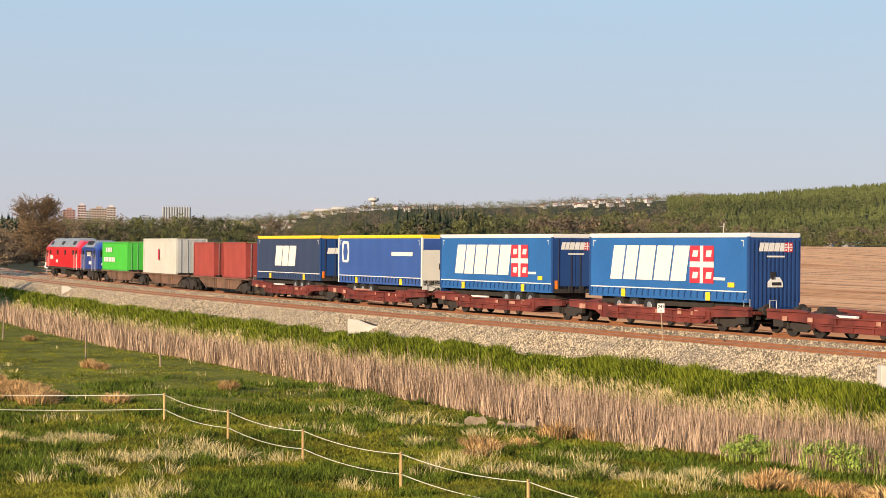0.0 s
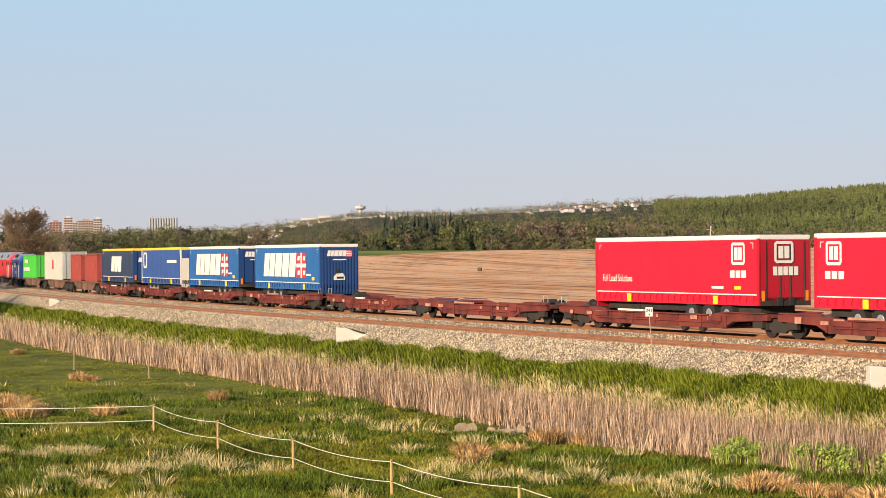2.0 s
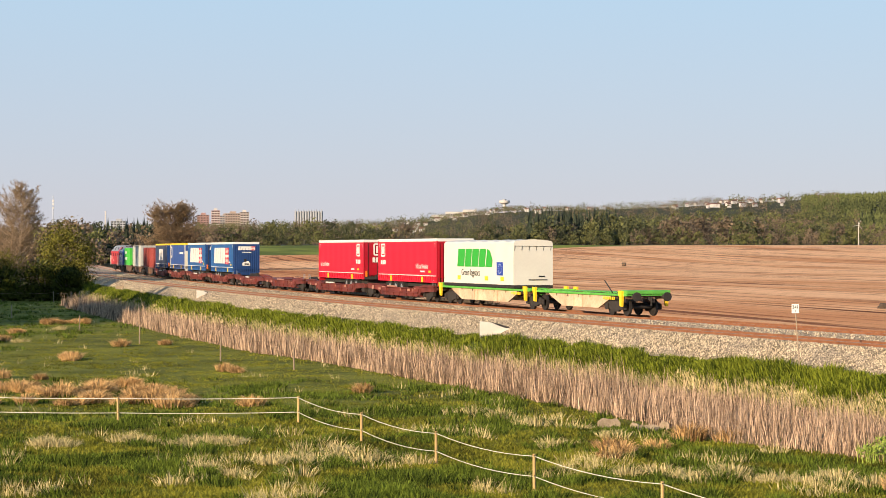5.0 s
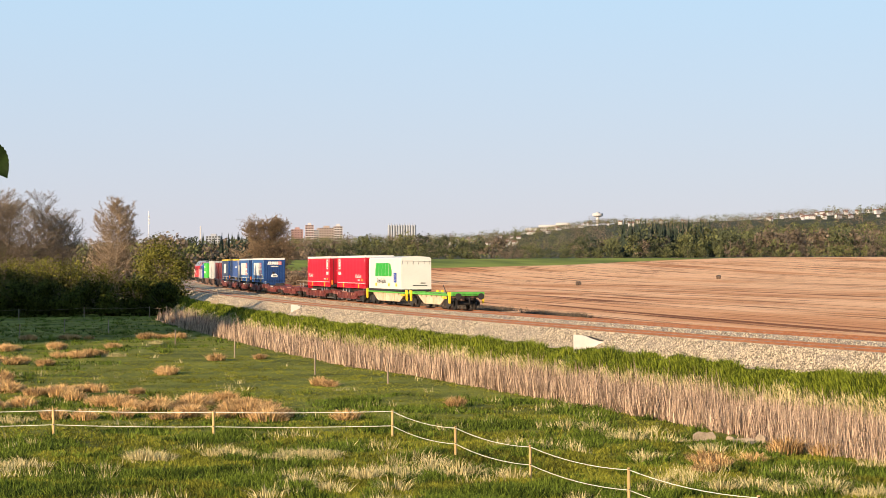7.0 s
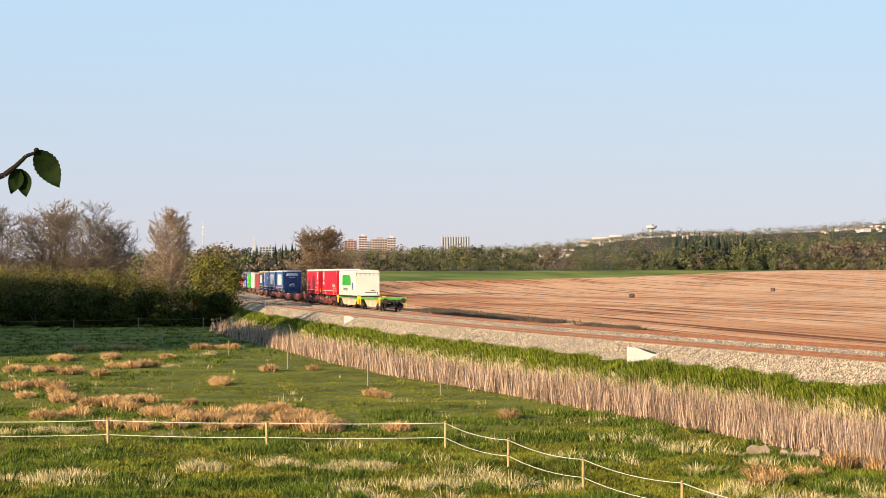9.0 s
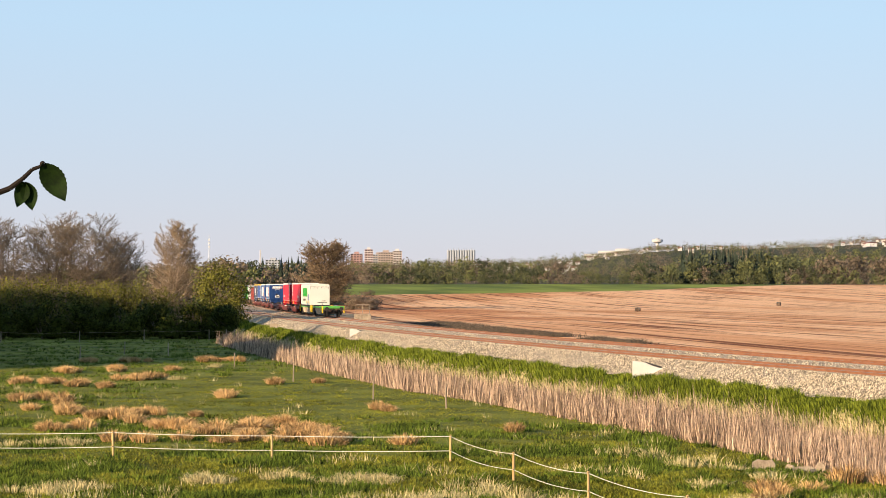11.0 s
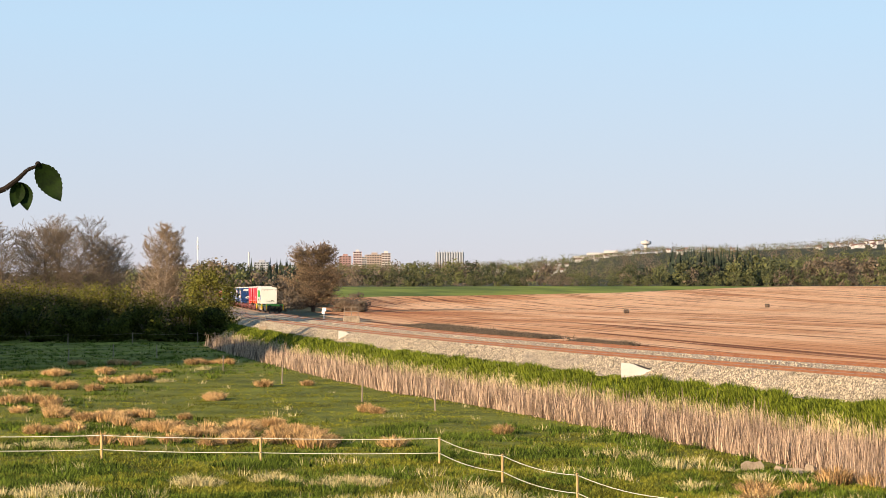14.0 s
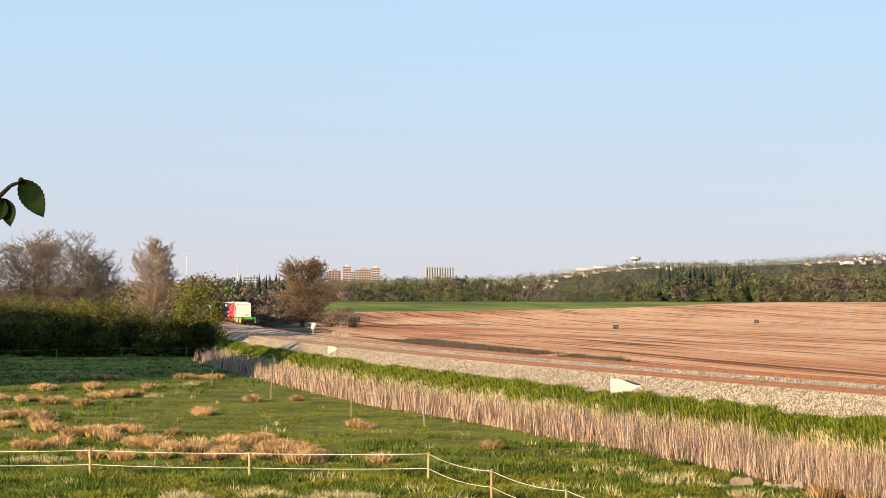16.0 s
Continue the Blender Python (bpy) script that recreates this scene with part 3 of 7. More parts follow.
def reeds():
    rng = random.Random(13)
    stems, fringe = [], []
    for _ in range(74000):
        y = 1 / rng.uniform(1 / 235, 1 / 42)
        foot = reed_foot(y)
        o = -11.6 + (foot + 11.6) * rng.random() ** 0.85 + rng.gauss(0, 0.12)
        gap = noise.noise(Vector((y * 0.9, o * 1.4, 3)))
        if gap < -0.18 and rng.random() < 0.9:
            continue
        x, yy = off_point(y, o)
        h = 1.38 + 0.30 * noise.noise(Vector((y * 0.11, 4, 1))) + 0.28 * noise.noise(Vector((y * 0.7, o * 0.9, 8)))
        if 84 < y < 92:
            h += 0.4 * (1 - abs(y - 88) / 4)
        h *= rng.choice((0.4, 0.6, 0.8, 0.92, 1.0, 1.08))
        if foot < -14.6 and o < -14.4:
            h *= 0.6
        stems.append((x, yy, ground_z(x, yy), h, 0.05, 0.009 + y * 0.0001))
        if rng.random() < 0.12:
            fringe.append((x, yy, ground_z(x, yy), h * 0.35, 0.3, 0.010 + y * 0.0001))
    V = [sward(stems, 1, 0.3, 7, 0.13), sward(fringe, 4, 0.9, 8, 0.4)]
    scrub = []
    for _ in range(5200):        # scrub along the wet hollow in the field, its colour darkened for the hollow's shadow
        y = rng.uniform(186, 300)
        o = 20.8 + rng.gauss(0, 1.1) * (0.5 + smooth(186, 250, y))
        if noise.noise(Vector((y * 0.06, o * 0.2, 9))) < -0.25:
            continue
        x, yy = off_point(y, o)
        scrub.append((x, yy, ground_z(x, yy), 0.42 + 0.3 * noise.noise(Vector((y * 0.15, o * 0.4, 2))), 0.5, 0.04))
    tri_mesh("hollow_scrub", sward(scrub, 5, 1.3, 9, 0.6), M["scrub"], label="brown scrub and dead reeds, darkened for the shade of a wet hollow", category="scrub", kind="stuff")
    tri_mesh("reed_bed", np.concatenate(V), M["reed"], label="dense dead pinkish-tan reeds along the ditch", category="reeds", kind="stuff")


def ballast_chips():
    """Loose stones standing proud of the bed."""
    rng = random.Random(19)
    V, F = [], []
    for _ in range(76000):
        y = 1 / rng.uniform(1 / 300, 1 / 48)
        u = rng.random()
        o = rng.uniform(-9.3, -7.0) if u < 0.66 else (rng.uniform(-4.9, -1.2) if u < 0.92 else rng.uniform(1.0, 3.2))
        if o < -7.4:
            z = np.interp(o, (-9.4, -8.9, -8.0, -7.4), (-0.95, -0.85, -0.38, -0.13))
        elif o < -6:
            z = -0.12
        elif o < 0:
            z = np.interp(o, (-4.9, -4.2, -2.9, -1.7, -1.2), (-0.11, -0.13, -0.25, -0.13, -0.11))
        else:
            z = np.interp(o, (1.0, 1.7, 2.6, 3.6), (-0.11, -0.13, -0.6, -0.95))
        px, py = off_point(y, o)
        s = rng.uniform(0.026, 0.046) + y * 0.0001
        a = rng.uniform(0, 6.28)
        k = len(V)
        zz = RAIL_Z + float(z)
        for i in range(4):
            w = a + 1.5708 * i + rng.uniform(-0.4, 0.4)
            V.append((px + s * math.cos(w), py + s * math.sin(w), zz - 0.015))
        V.append((px + rng.uniform(-0.5, 0.5) * s, py + rng.uniform(-0.5, 0.5) * s, zz + s * rng.uniform(0.7, 1.5)))
        F.extend(((k, k + 1, k + 4), (k + 1, k + 2, k + 4), (k + 2, k + 3, k + 4), (k + 3, k, k + 4)))
    raw("ballast_chips", V, F, M["stone"], label="loose pale ballast stones beside the rails", category="gravel", kind="stuff")


# clumps of rush: x, y of the middle and how many tussocks stand there
RUSH = ((-38, 133, 3), (-32, 113.5, 3), (-29.2, 103.7, 1), (-35.7, 133, 3), (-33.4, 129.3, 2), (-39, 150.5, 4), (-36.5, 153, 3), (-31.1, 127.9, 2), (-31.9, 138.1, 3), (-30.7, 138.6, 2), (-29, 109.3, 2), (-26.4, 100.5, 2), (-24.4, 89.4, 2), (-23.5, 90.5, 2), (-24, 96.7, 2),
        (-23, 98, 3), (-21.6, 94.4, 1), (-22.4, 100.5, 2), (-20.2, 92, 2), (-19.1, 91.7, 3), (-18.1, 90.4, 1), (-19.7, 99.6, 1), (-21.6, 117.6, 2), (-21.2, 133.7, 1), (-18.5, 135.4, 1), (-10.9, 106.2, 2), (-32.4, 153.5, 2), (-16.5, 88.2, 3), (-15.6, 89.5, 3), (-15.2, 91.2, 2),
        (-14.8, 82.8, 2), (-13.2, 83, 1), (-14.2, 93.2, 2), (-12.2, 84.2, 2), (-12, 87.2, 2), (-11, 83, 2), (-11.8, 88.7, 1), (-10.4, 83.8, 1), (-13.5, 88.6, 3), (-19.8, 82.7, 1), (-18.4, 82.1, 1), (-17, 82.8, 1), (-16.9, 86.6, 1), (-7.8, 82.7, 1), (-12.9, 91.1, 1), (-14.6, 86, 2),
        (-33.3, 173.5, 3), (-31.3, 174.6, 3), (-43, 172, 4), (-39.6, 173, 4), (5.6, 63.3, 2), (6.8, 64.7, 1), (8.2, 67.6, 1), (9.4, 67, 1), (12, 53.2, 2), (13.3, 52.1, 2), (14.3, 51.2, 2), (-3.6, 90.6, 1))
STRAW = ((-8, 65, 4), (-7.4, 66.5, 3), (-6.7, 66.1, 2), (-5.1, 60.4, 5), (-3.8, 62.2, 3), (-3, 64.1, 2), (-7.1, 58.6, 2), (-7.3, 54.7, 1), (-5.9, 57.1, 2), (-4, 56.4, 1), (1.1, 78.2, 1), (2, 76.3, 4), (2.9, 73.6, 2), (4, 66.2, 3), (5.2, 57.8, 2), (6.2, 57.5, 3), (6.8, 56.6, 3), (7.4, 56.5, 3), (8.1, 56.8, 4),
         (8.5, 55.7, 3), (9.9, 55.2, 4), (10.6, 56.2, 2), (10.3, 63.4, 1), (-1.9, 61.6, 3), (-0.7, 60.2, 1), (5.5, 68.7, 2), (5, 71.9, 1), (-17.4, 62.3, 4), (-16.1, 62.5, 4), (-12.9, 65.5, 4), (-12, 66.1, 4), (-10.8, 67.3, 3), (-10.1, 67.3, 2), (-8.4, 66.5, 4), (-7.7, 67.2, 4), (-7.1, 66, 2), (-22.4, 81.2, 5),
         (-21.2, 81, 4), (-29, 138.8, 4), (-30.4, 162, 3), (11.6, 54.5, 2), (13.5, 55.5, 2))


def tufts():
    rng = random.Random(14)
    for spots, name, label, group, key, n, h, base, reach, bw, jx, jy in (
            (RUSH, "rush_tussock", "rusty orange-brown rush tussock in the pasture", "rush tussocks", "rush", 330, 0.66, 0.40, 0.42, 0.016, 0.6, 1.3),
            (STRAW, "straw_tuft", "pale straw-coloured grass tuft in the pasture", "straw tufts", "straw", 80, 0.46, 0.34, 0.45, 0.010, 0.55, 1.0)):
        protos = []
        for k in range(4):
            V = arched(n, h, base, reach, bw, 30 + k)
            ob = tri_mesh(name, V, M[key], label=label, category="grass tuft", group=group)
            if key == "rush":
                # short green blades, dark to stand for the tussock's shaded foot too
                tri_mesh("green_undergrowth", arched(n // 4, h * 0.55, base * 1.15, reach * 0.9, bw, 50 + k), M["lush"], ob)
            protos.append(ob)
        used = 0
        for x, y, many in spots:
            for q in range(many + (many > 1 and key == "rush")):
                px, py = x + rng.uniform(-jx, jx) * (q > 0) * many * 0.5, y + rng.uniform(-jy, jy) * (q > 0)
                if offset_of(px, py) > reed_foot(py) - 0.2:
                    continue
                m = Matrix.LocRotScale((px, py, ground_z(px, py)), Euler((0, 0, rng.uniform(0, 6.28))), None)
                ob = protos[used] if used < 4 else copy_thing(protos[used % 4], m)
                ob.matrix_basis = m
                s = rng.uniform(0.7, 1.2)
                ob.scale = (s * 1.15, s * 1.15, s * rng.uniform(0.8, 1.1))
                used += 1


def leaf_cloud(V, F, cx, cy, cz, rx, ry, rz, n, size, rng, lobes=6):
    """Small leaf faces gathered in uneven lobes, with gaps."""
    L = []
    for _ in range(lobes):
        a, e = rng.uniform(0, 6.283), rng.uniform(-0.75, 1.0)
        c = math.sqrt(max(0, 1 - min(1, e * e)))
        L.append((cx + rx * 0.6 * c * math.cos(a), cy + ry * 0.6 * c * math.sin(a), cz + rz * 0.62 * e, rng.uniform(0.35, 0.6)))
    for _ in range(n):
        lx, ly, lz, s = L[rng.randrange(lobes)]
        v = Vector((rng.gauss(0, 1), rng.gauss(0, 1), rng.gauss(0, 1))).normalized() * (rng.random() ** 0.55)
        p = Vector((lx + v.x * rx * s, ly + v.y * ry * s, lz + v.z * rz * s))
        q = Vector((rng.uniform(-1, 1), rng.uniform(-1, 1), rng.uniform(-1, 1)))
        nrm = (v * 1.15 + q * 0.5).normalized()
        t = nrm.orthogonal().normalized() * size * rng.uniform(0.5, 1.2)
        u = nrm.cross(t) * rng.uniform(0.5, 1.0)
        k = len(V)
        V.extend((tuple(p - t), tuple(p + u), tuple(p + t), tuple(p - u)))
        F.append((k, k + 1, k + 2, k + 3))


def stick(V, F, p, q, r0, r1, seg=4):
    d = (q - p).normalized()
    a = d.orthogonal().normalized()
    b = d.cross(a)
    k = len(V)
    for c, r in ((p, r0), (q, r1)):
        for i in range(seg):
            w = 6.28318 * i / seg
            V.append(tuple(c + a * (r * math.cos(w)) + b * (r * math.sin(w))))
    for i in range(seg):
        F.append((k + i, k + (i + 1) % seg, k + seg + (i + 1) % seg, k + seg + i))


def limb(V, F, TV, TF, p, d, length, r, depth, rng, rise):
    """A limb in bent pieces that turns upwards by rise; side limbs leave it to both sides, the last ones are twigs."""
    segs = 5 if depth > 1 else 3
    side = 1
    for i in range(segs):
        f = (i + 1) / segs
        d = (d + Vector((rng.uniform(-1, 1), rng.uniform(-1, 1), rng.uniform(-1, 1))) * 0.20 + Vector((0, 0, rise * 0.16))).normalized()
        q = p + d * (length / segs)
        r2 = r * (1 - 0.16 * 1.0)
        if depth > 0:
            stick(V, F, p, q, max(r, 0.03), max(r2, 0.025), 4)
        else:
            stick(TV, TF, p, q, 0.022, 0.014, 3)
        if depth > 0:
            for _ in range(2):
                if rng.random() < 0.22:
                    continue
                side = -side
                cross = d.cross(Vector((rng.uniform(-0.6, 0.6), rng.uniform(-0.6, 0.6), 1))).normalized() * side
                sd = (d * 0.75 + cross * rng.uniform(0.6, 1.0) + Vector((0, 0, rng.uniform(-0.15, 0.35)))).normalized()
                limb(V, F, TV, TF, q, sd, length * (0.62 - 0.25 * f) * rng.uniform(0.8, 1.2), r2 * 0.5, depth - 1, rng, rise)
        p, r = q, r2


def crowned_tree(name, label, height, width, clear, seed, stems=1, limbs=16, thick=0.24, rise=0.35, fork=3, buds=0, size=0.08, bark="bark", twig="twig"):
    """A leafless tree: leaders with limbs from the clear height up, shaped to an egg-like crown."""
    rng = random.Random(seed)
    V, F, TV, TF = [], [], [], []
    for s in range(stems):
        off = Vector((rng.uniform(-0.5, 0.5), rng.uniform(-0.5, 0.5), 0)) * (stems > 1)
        slant = Vector((rng.uniform(-0.22, 0.22), rng.uniform(-0.22, 0.22), 1)) if stems > 1 else Vector((rng.uniform(-0.05, 0.05), rng.uniform(-0.05, 0.05), 1))
        d, p, r = slant.normalized(), off + Vector((0, 0, -0.4)), thick
        tall = height * rng.uniform(0.82, 1.0)
        n = limbs
        for i in range(n):
            q = p + d * (tall * 0.94 / n)
            d = (d + Vector((rng.uniform(-1, 1), rng.uniform(-1, 1), 0.4)) * 0.07).normalized()
            r2 = thick * (1 - 0.93 * (i + 1) / n) + 0.025
            stick(V, F, p, q, r, r2, 6)
            f = q.z / height
            if f > clear:
                u = (f - clear) / (1 - clear)
                reach = width * 0.5 * (math.sin(math.pi * min(1, 0.32 + 0.62 * u)) ** 0.8) * rng.uniform(0.65, 1.1) + 0.5
                for k in range(3):
                    a = rng.uniform(0, 6.283)
                    sd = Vector((math.cos(a), math.sin(a), 0.35 + 0.65 * u)).normalized()
                    limb(V, F, TV, TF, q, sd, reach, r2 * 0.45, fork - 1, rng, rise)
            p, r = q, r2
    t = thing(name, label, "tree")
    raw("trunk", V, F, M[bark], t)
    raw("twig_mass", TV, TF, M[twig], t)
    if buds:
        LV, LF = [], []
        for _ in range(buds):
            p = Vector(TV[rng.randrange(len(TV))]) + Vector((rng.gauss(0, 0.12), rng.gauss(0, 0.12), rng.gauss(0, 0.12)))
            nrm = Vector((rng.uniform(-1, 1), rng.uniform(-1, 1), rng.uniform(-1, 1))).normalized()
            a = nrm.orthogonal().normalized() * rng.uniform(0.4, 1.0) * size
            b = nrm.cross(a)
            j = len(LV)
            LV.extend((tuple(p - a), tuple(p + b), tuple(p + a), tuple(p - b)))
            LF.append((j, j + 1, j + 2, j + 3))
        raw("budding", LV, LF, M[twig], t)
    return t


def bush(name, label, mat, w, h, n, size, seed, lobes=9):
    rng = random.Random(seed)
    t = thing(name, label, "bush")
    V, F = [], []
    for _ in range(7):
        p = Vector((0, 0, -0.2))
        q = Vector((rng.uniform(-0.4, 0.4) * w, rng.uniform(-0.4, 0.4) * w, h * rng.uniform(0.5, 0.9)))
        stick(V, F, p, (p + q) / 2 + Vector((0, 0, h * 0.1)), 0.09, 0.06)
        stick(V, F, (p + q) / 2 + Vector((0, 0, h * 0.1)), q, 0.06, 0.02)
    raw("stem_mass", V, F, M["bark"], t)
    V, F = [], []
    leaf_cloud(V, F, 0, 0, h * 0.5, w * 0.62, w * 0.62, h * 0.52, n, size, rng, lobes)
    leaf_cloud(V, F, 0, 0, h * 0.22, w * 0.6, w * 0.6, h * 0.25, n // 3, size, rng, 6)
    leaf_cloud(V, F, 0, 0, h * 0.12, w * 0.62, w * 0.62, h * 0.16, n // 3, size, rng, 8)
    raw("crown", [(x, y, max(0.02, z)) for x, y, z in V], F, M[mat], t)
    return t


def thicket(name, label, w, h, n, seed, mat="spring"):
    """Many thin upright shoots with small new leaves, no trunk."""
    rng = random.Random(seed)
    t = thing(name, label, "bush")
    V, F, LV, LF = [], [], [], []
    for _ in range(70):
        a, r = rng.uniform(0, 6.283), w * 0.28 * math.sqrt(rng.random())
        p = Vector((r * math.cos(a), r * math.sin(a), -0.2))
        d = Vector((math.cos(a) * rng.uniform(0, 0.5), math.sin(a) * rng.uniform(0, 0.5), 1)).normalized()
        length = h * rng.uniform(0.7, 1.02)
        for i in range(4):
            q = p + d * length / 4
            stick(V, F, p, q, 0.035 - 0.007 * i, 0.028 - 0.007 * i, 3)
            d = (d + Vector((rng.uniform(-1, 1), rng.uniform(-1, 1), 0)) * 0.13).normalized()
            for _ in range(n // 280):
                c = p + (q - p) * rng.random() + Vector((rng.gauss(0, 0.35), rng.gauss(0, 0.35), rng.gauss(0, 0.3)))
                nrm = Vector((rng.uniform(-1, 1), rng.uniform(-1, 1), rng.uniform(-0.3, 1))).normalized()
                u = nrm.orthogonal().normalized() * rng.uniform(0.06, 0.13)
                b = nrm.cross(u)
                j = len(LV)
                LV.extend((tuple(c - u), tuple(c + b), tuple(c + u), tuple(c - b)))
                LF.append((j, j + 1, j + 2, j + 3))
            p = q
    raw("shoot_mass", V, F, M["bark"], t)
    raw("crown", LV, LF, M[mat], t)
    return t


def stand(ob, x, y, s=1.0, turn=0.0, sz=None):
    ob.matrix_basis = Matrix.Translation((x, y, ground_z(x, y) - 0.05)) @ Matrix.Rotation(turn, 4, "Z")
    ob.scale = (s, s, s if sz is None else sz)
    return ob


def near_growth():
    rng = random.Random(16)
    # hedge along the pasture's far side
    hedge = [bush("hedge_bush", "dark green hedgerow bush at the pasture's edge", "hedge", w, h, 4200, 0.175, 41 + k, 14) for k, (w, h) in enumerate(((6.5, 6.0), (7.0, 6.4), (6.8, 5.6)))]
    for k in hedge:
        tagged(k, group="hedgerow bushes")
    for i in range(17):
        x, y = -50 - 4.6 * i, 255 - 1.8 * i + rng.uniform(-1, 1)
        ob = hedge[i] if i < 3 else copy_thing(hedge[i % 3], Matrix())
        stand(ob, x, y, rng.uniform(0.78, 0.92), rng.uniform(0, 6))
    # leafing shrubs
    stand(bush("leafing_shrub", "yellow-green leafing shrub beside the track", "spring", 7.0, 9.6, 11000, 0.13, 43, 24), -48.6, 263)
    stand(bush("leafing_shrub", "small dull green shrub at the hedge's end", "hedge", 5.5, 6.0, 3600, 0.18, 44, 11), -46.4, 252, 0.75)
    w = stand(thicket("willow_thicket", "yellow-green willow thicket behind the hedge", 6.5, 8.3, 8400, 45), -62, 264)
    tagged(w, group="willow thickets")
    for x, y, s in ((-66, 262, 0.95), (-70.5, 264, 1.0), (-75, 262, 1.02), (-79, 260, 0.95), (-84, 262, 1.0), (-58.5, 266, 0.85)):
        stand(copy_thing(w, Matrix()), x, y, s, x)
    # the clump of tall bare trees behind the hedge
    label = "tall bare alder with fine grey-brown twigs"
    trees = [crowned_tree("bare_tree", label, 19.5, 9.5, 0.20, 51, stems=2, limbs=10, thick=0.20, rise=0.3), crowned_tree("bare_tree", label, 18.5, 8.0, 0.26, 52, stems=2, limbs=10, thick=0.18, rise=0.3), crowned_tree("bare_tree", label, 18.8, 10.5, 0.18, 58, stems=2, limbs=10, thick=0.21, rise=0.15)]
    for k in trees:
        tagged(k, group="bare trees")
    spots = ((-75.5, 284, 0.99), (-84.5, 286, 0.93), (-71, 286, 0.90), (-79.5, 288, 0.97), (-68, 287, 0.78), (-89, 290, 0.88), (-93.5, 287, 0.93), (-73, 296, 1.0), (-82, 299, 0.95), (-69.5, 301, 0.80), (-77.5, 292, 1.0), (-70.5, 291, 0.86), (-81.8, 283, 0.95), (-88, 296, 0.95))
    for k, (x, y, s) in enumerate(spots):
        ob = trees[k] if k < 3 else copy_thing(trees[k % 3], Matrix())
        stand(ob, x, y, s * 0.92, k * 1.7)
    # the sunlit tree on its own, paler, with a fan of stems
    stand(crowned_tree("budding_tree", "orange-brown budding tree with pale sunlit stems", 15.0, 6.0, 0.14, 53, stems=4, limbs=9, thick=0.13, rise=0.5, buds=14000, size=0.06, bark="palebark", twig="warmtwig"), -57.2, 272)
    low = stand(bush("bramble_bush", "dull brown bramble bush under the trees", "wood2", 7, 5.5, 3800, 0.14, 59, 12), -64, 276)
    tagged(low, group="bramble bushes")
    for x, y, s in ((-60.5, 280, 1.2), (-68, 280, 1.1), (-73, 279, 1.0), (-54, 282, 1.1), (-79, 280, 1.0), (-86, 281, 1.0)):
        stand(copy_thing(low, Matrix()), x, y, s, x)
    # the broad round tree beyond the track
    stand(crowned_tree("round_tree", "broad round-crowned bare tree beyond the track", 15.4, 13.0, 0.06, 54, stems=4, limbs=10, thick=0.30, rise=0.15, buds=34000, size=0.13, twig="warmtwig"), -67, 500)
    stand(bush("brown_shrub", "brown leafless shrub beneath the round tree", "wood2", 9, 5.0, 4200, 0.2, 55, 12), -57, 496)
    stand(bush("brown_shrub", "brown leafless shrub beneath the round tree", "wood2", 9, 6.5, 4200, 0.2, 56, 12), -73, 494)
    # trees beside the view that shade the pasture's far corner
    shade = bush("alder_tree", "tall dark green tree beside the pasture", "hedge", 6.5, 6.0, 1300, 0.40, 60)
    tagged(shade, group="pasture edge trees")
    spots = [(-72, 206, 1.6, 3.5), (-78, 214, 1.6, 3.4), (-84, 220, 1.6, 2.85), (-91, 226, 1.6, 2.85), (-98, 230, 1.6, 2.85), (-106, 232, 1.6, 2.85)]
    spots += [(x, y, 1.4 * s, 2.3 * s) for x, y, s in ((-55, 156, 1.0), (-59, 162, 1.1), (-63, 168, 1.0), (-67, 174, 1.1), (-71, 181, 1.0), (-75, 188, 1.1), (-80, 195, 1.0), (-85, 202, 1.1), (-61, 152, 1.0), (-73, 170, 1.1))]
    for k, (x, y, s, sz) in enumerate(spots):
        stand(shade if k == 0 else copy_thing(shade, Matrix()), x, y, s, k, sz)


def far_tree(V, F, SV, SF, x, y, h, w, n, rng):
    """A rounded crown down to the ground on a short trunk."""
    z = ground_z(x, y)
    leaf_cloud(V, F, x, y, z + h * 0.56, w * 0.52, w * 0.52, h * 0.46, int(n * 1.3), h * 0.048, rng, 9)
    leaf_cloud(V, F, x, y, z + h * 0.20, w * 0.56, w * 0.5, h * 0.26, n // 2, h * 0.058, rng, 5)
    stick(SV, SF, Vector((x, y, z - 0.3)), Vector((x, y, z + h * 0.6)), h * 0.012, h * 0.005, 3)


def conifer(V, F, x, y, h, rng, w=0.2):
    z = ground_z(x, y)
    n = 14
    for i in range(n):
        f = i / n
        r = h * w * (1 - f) * rng.uniform(0.7, 1.1)
        a = rng.uniform(0, 6.28)
        zz = z + h * (0.08 + 0.9 * f)
        k = len(V)
        c, s = math.cos(a) * r, math.sin(a) * r
        V.extend(((x - c, y - s, zz - h * 0.05), (x + s * 0.3, y - c * 0.3, zz + h * 0.12), (x + c, y + s, zz - h * 0.05)))
        F.append((k, k + 1, k + 2))


def polar(az, r):
    return -r * math.sin(radians(az)), r * math.cos(radians(az))


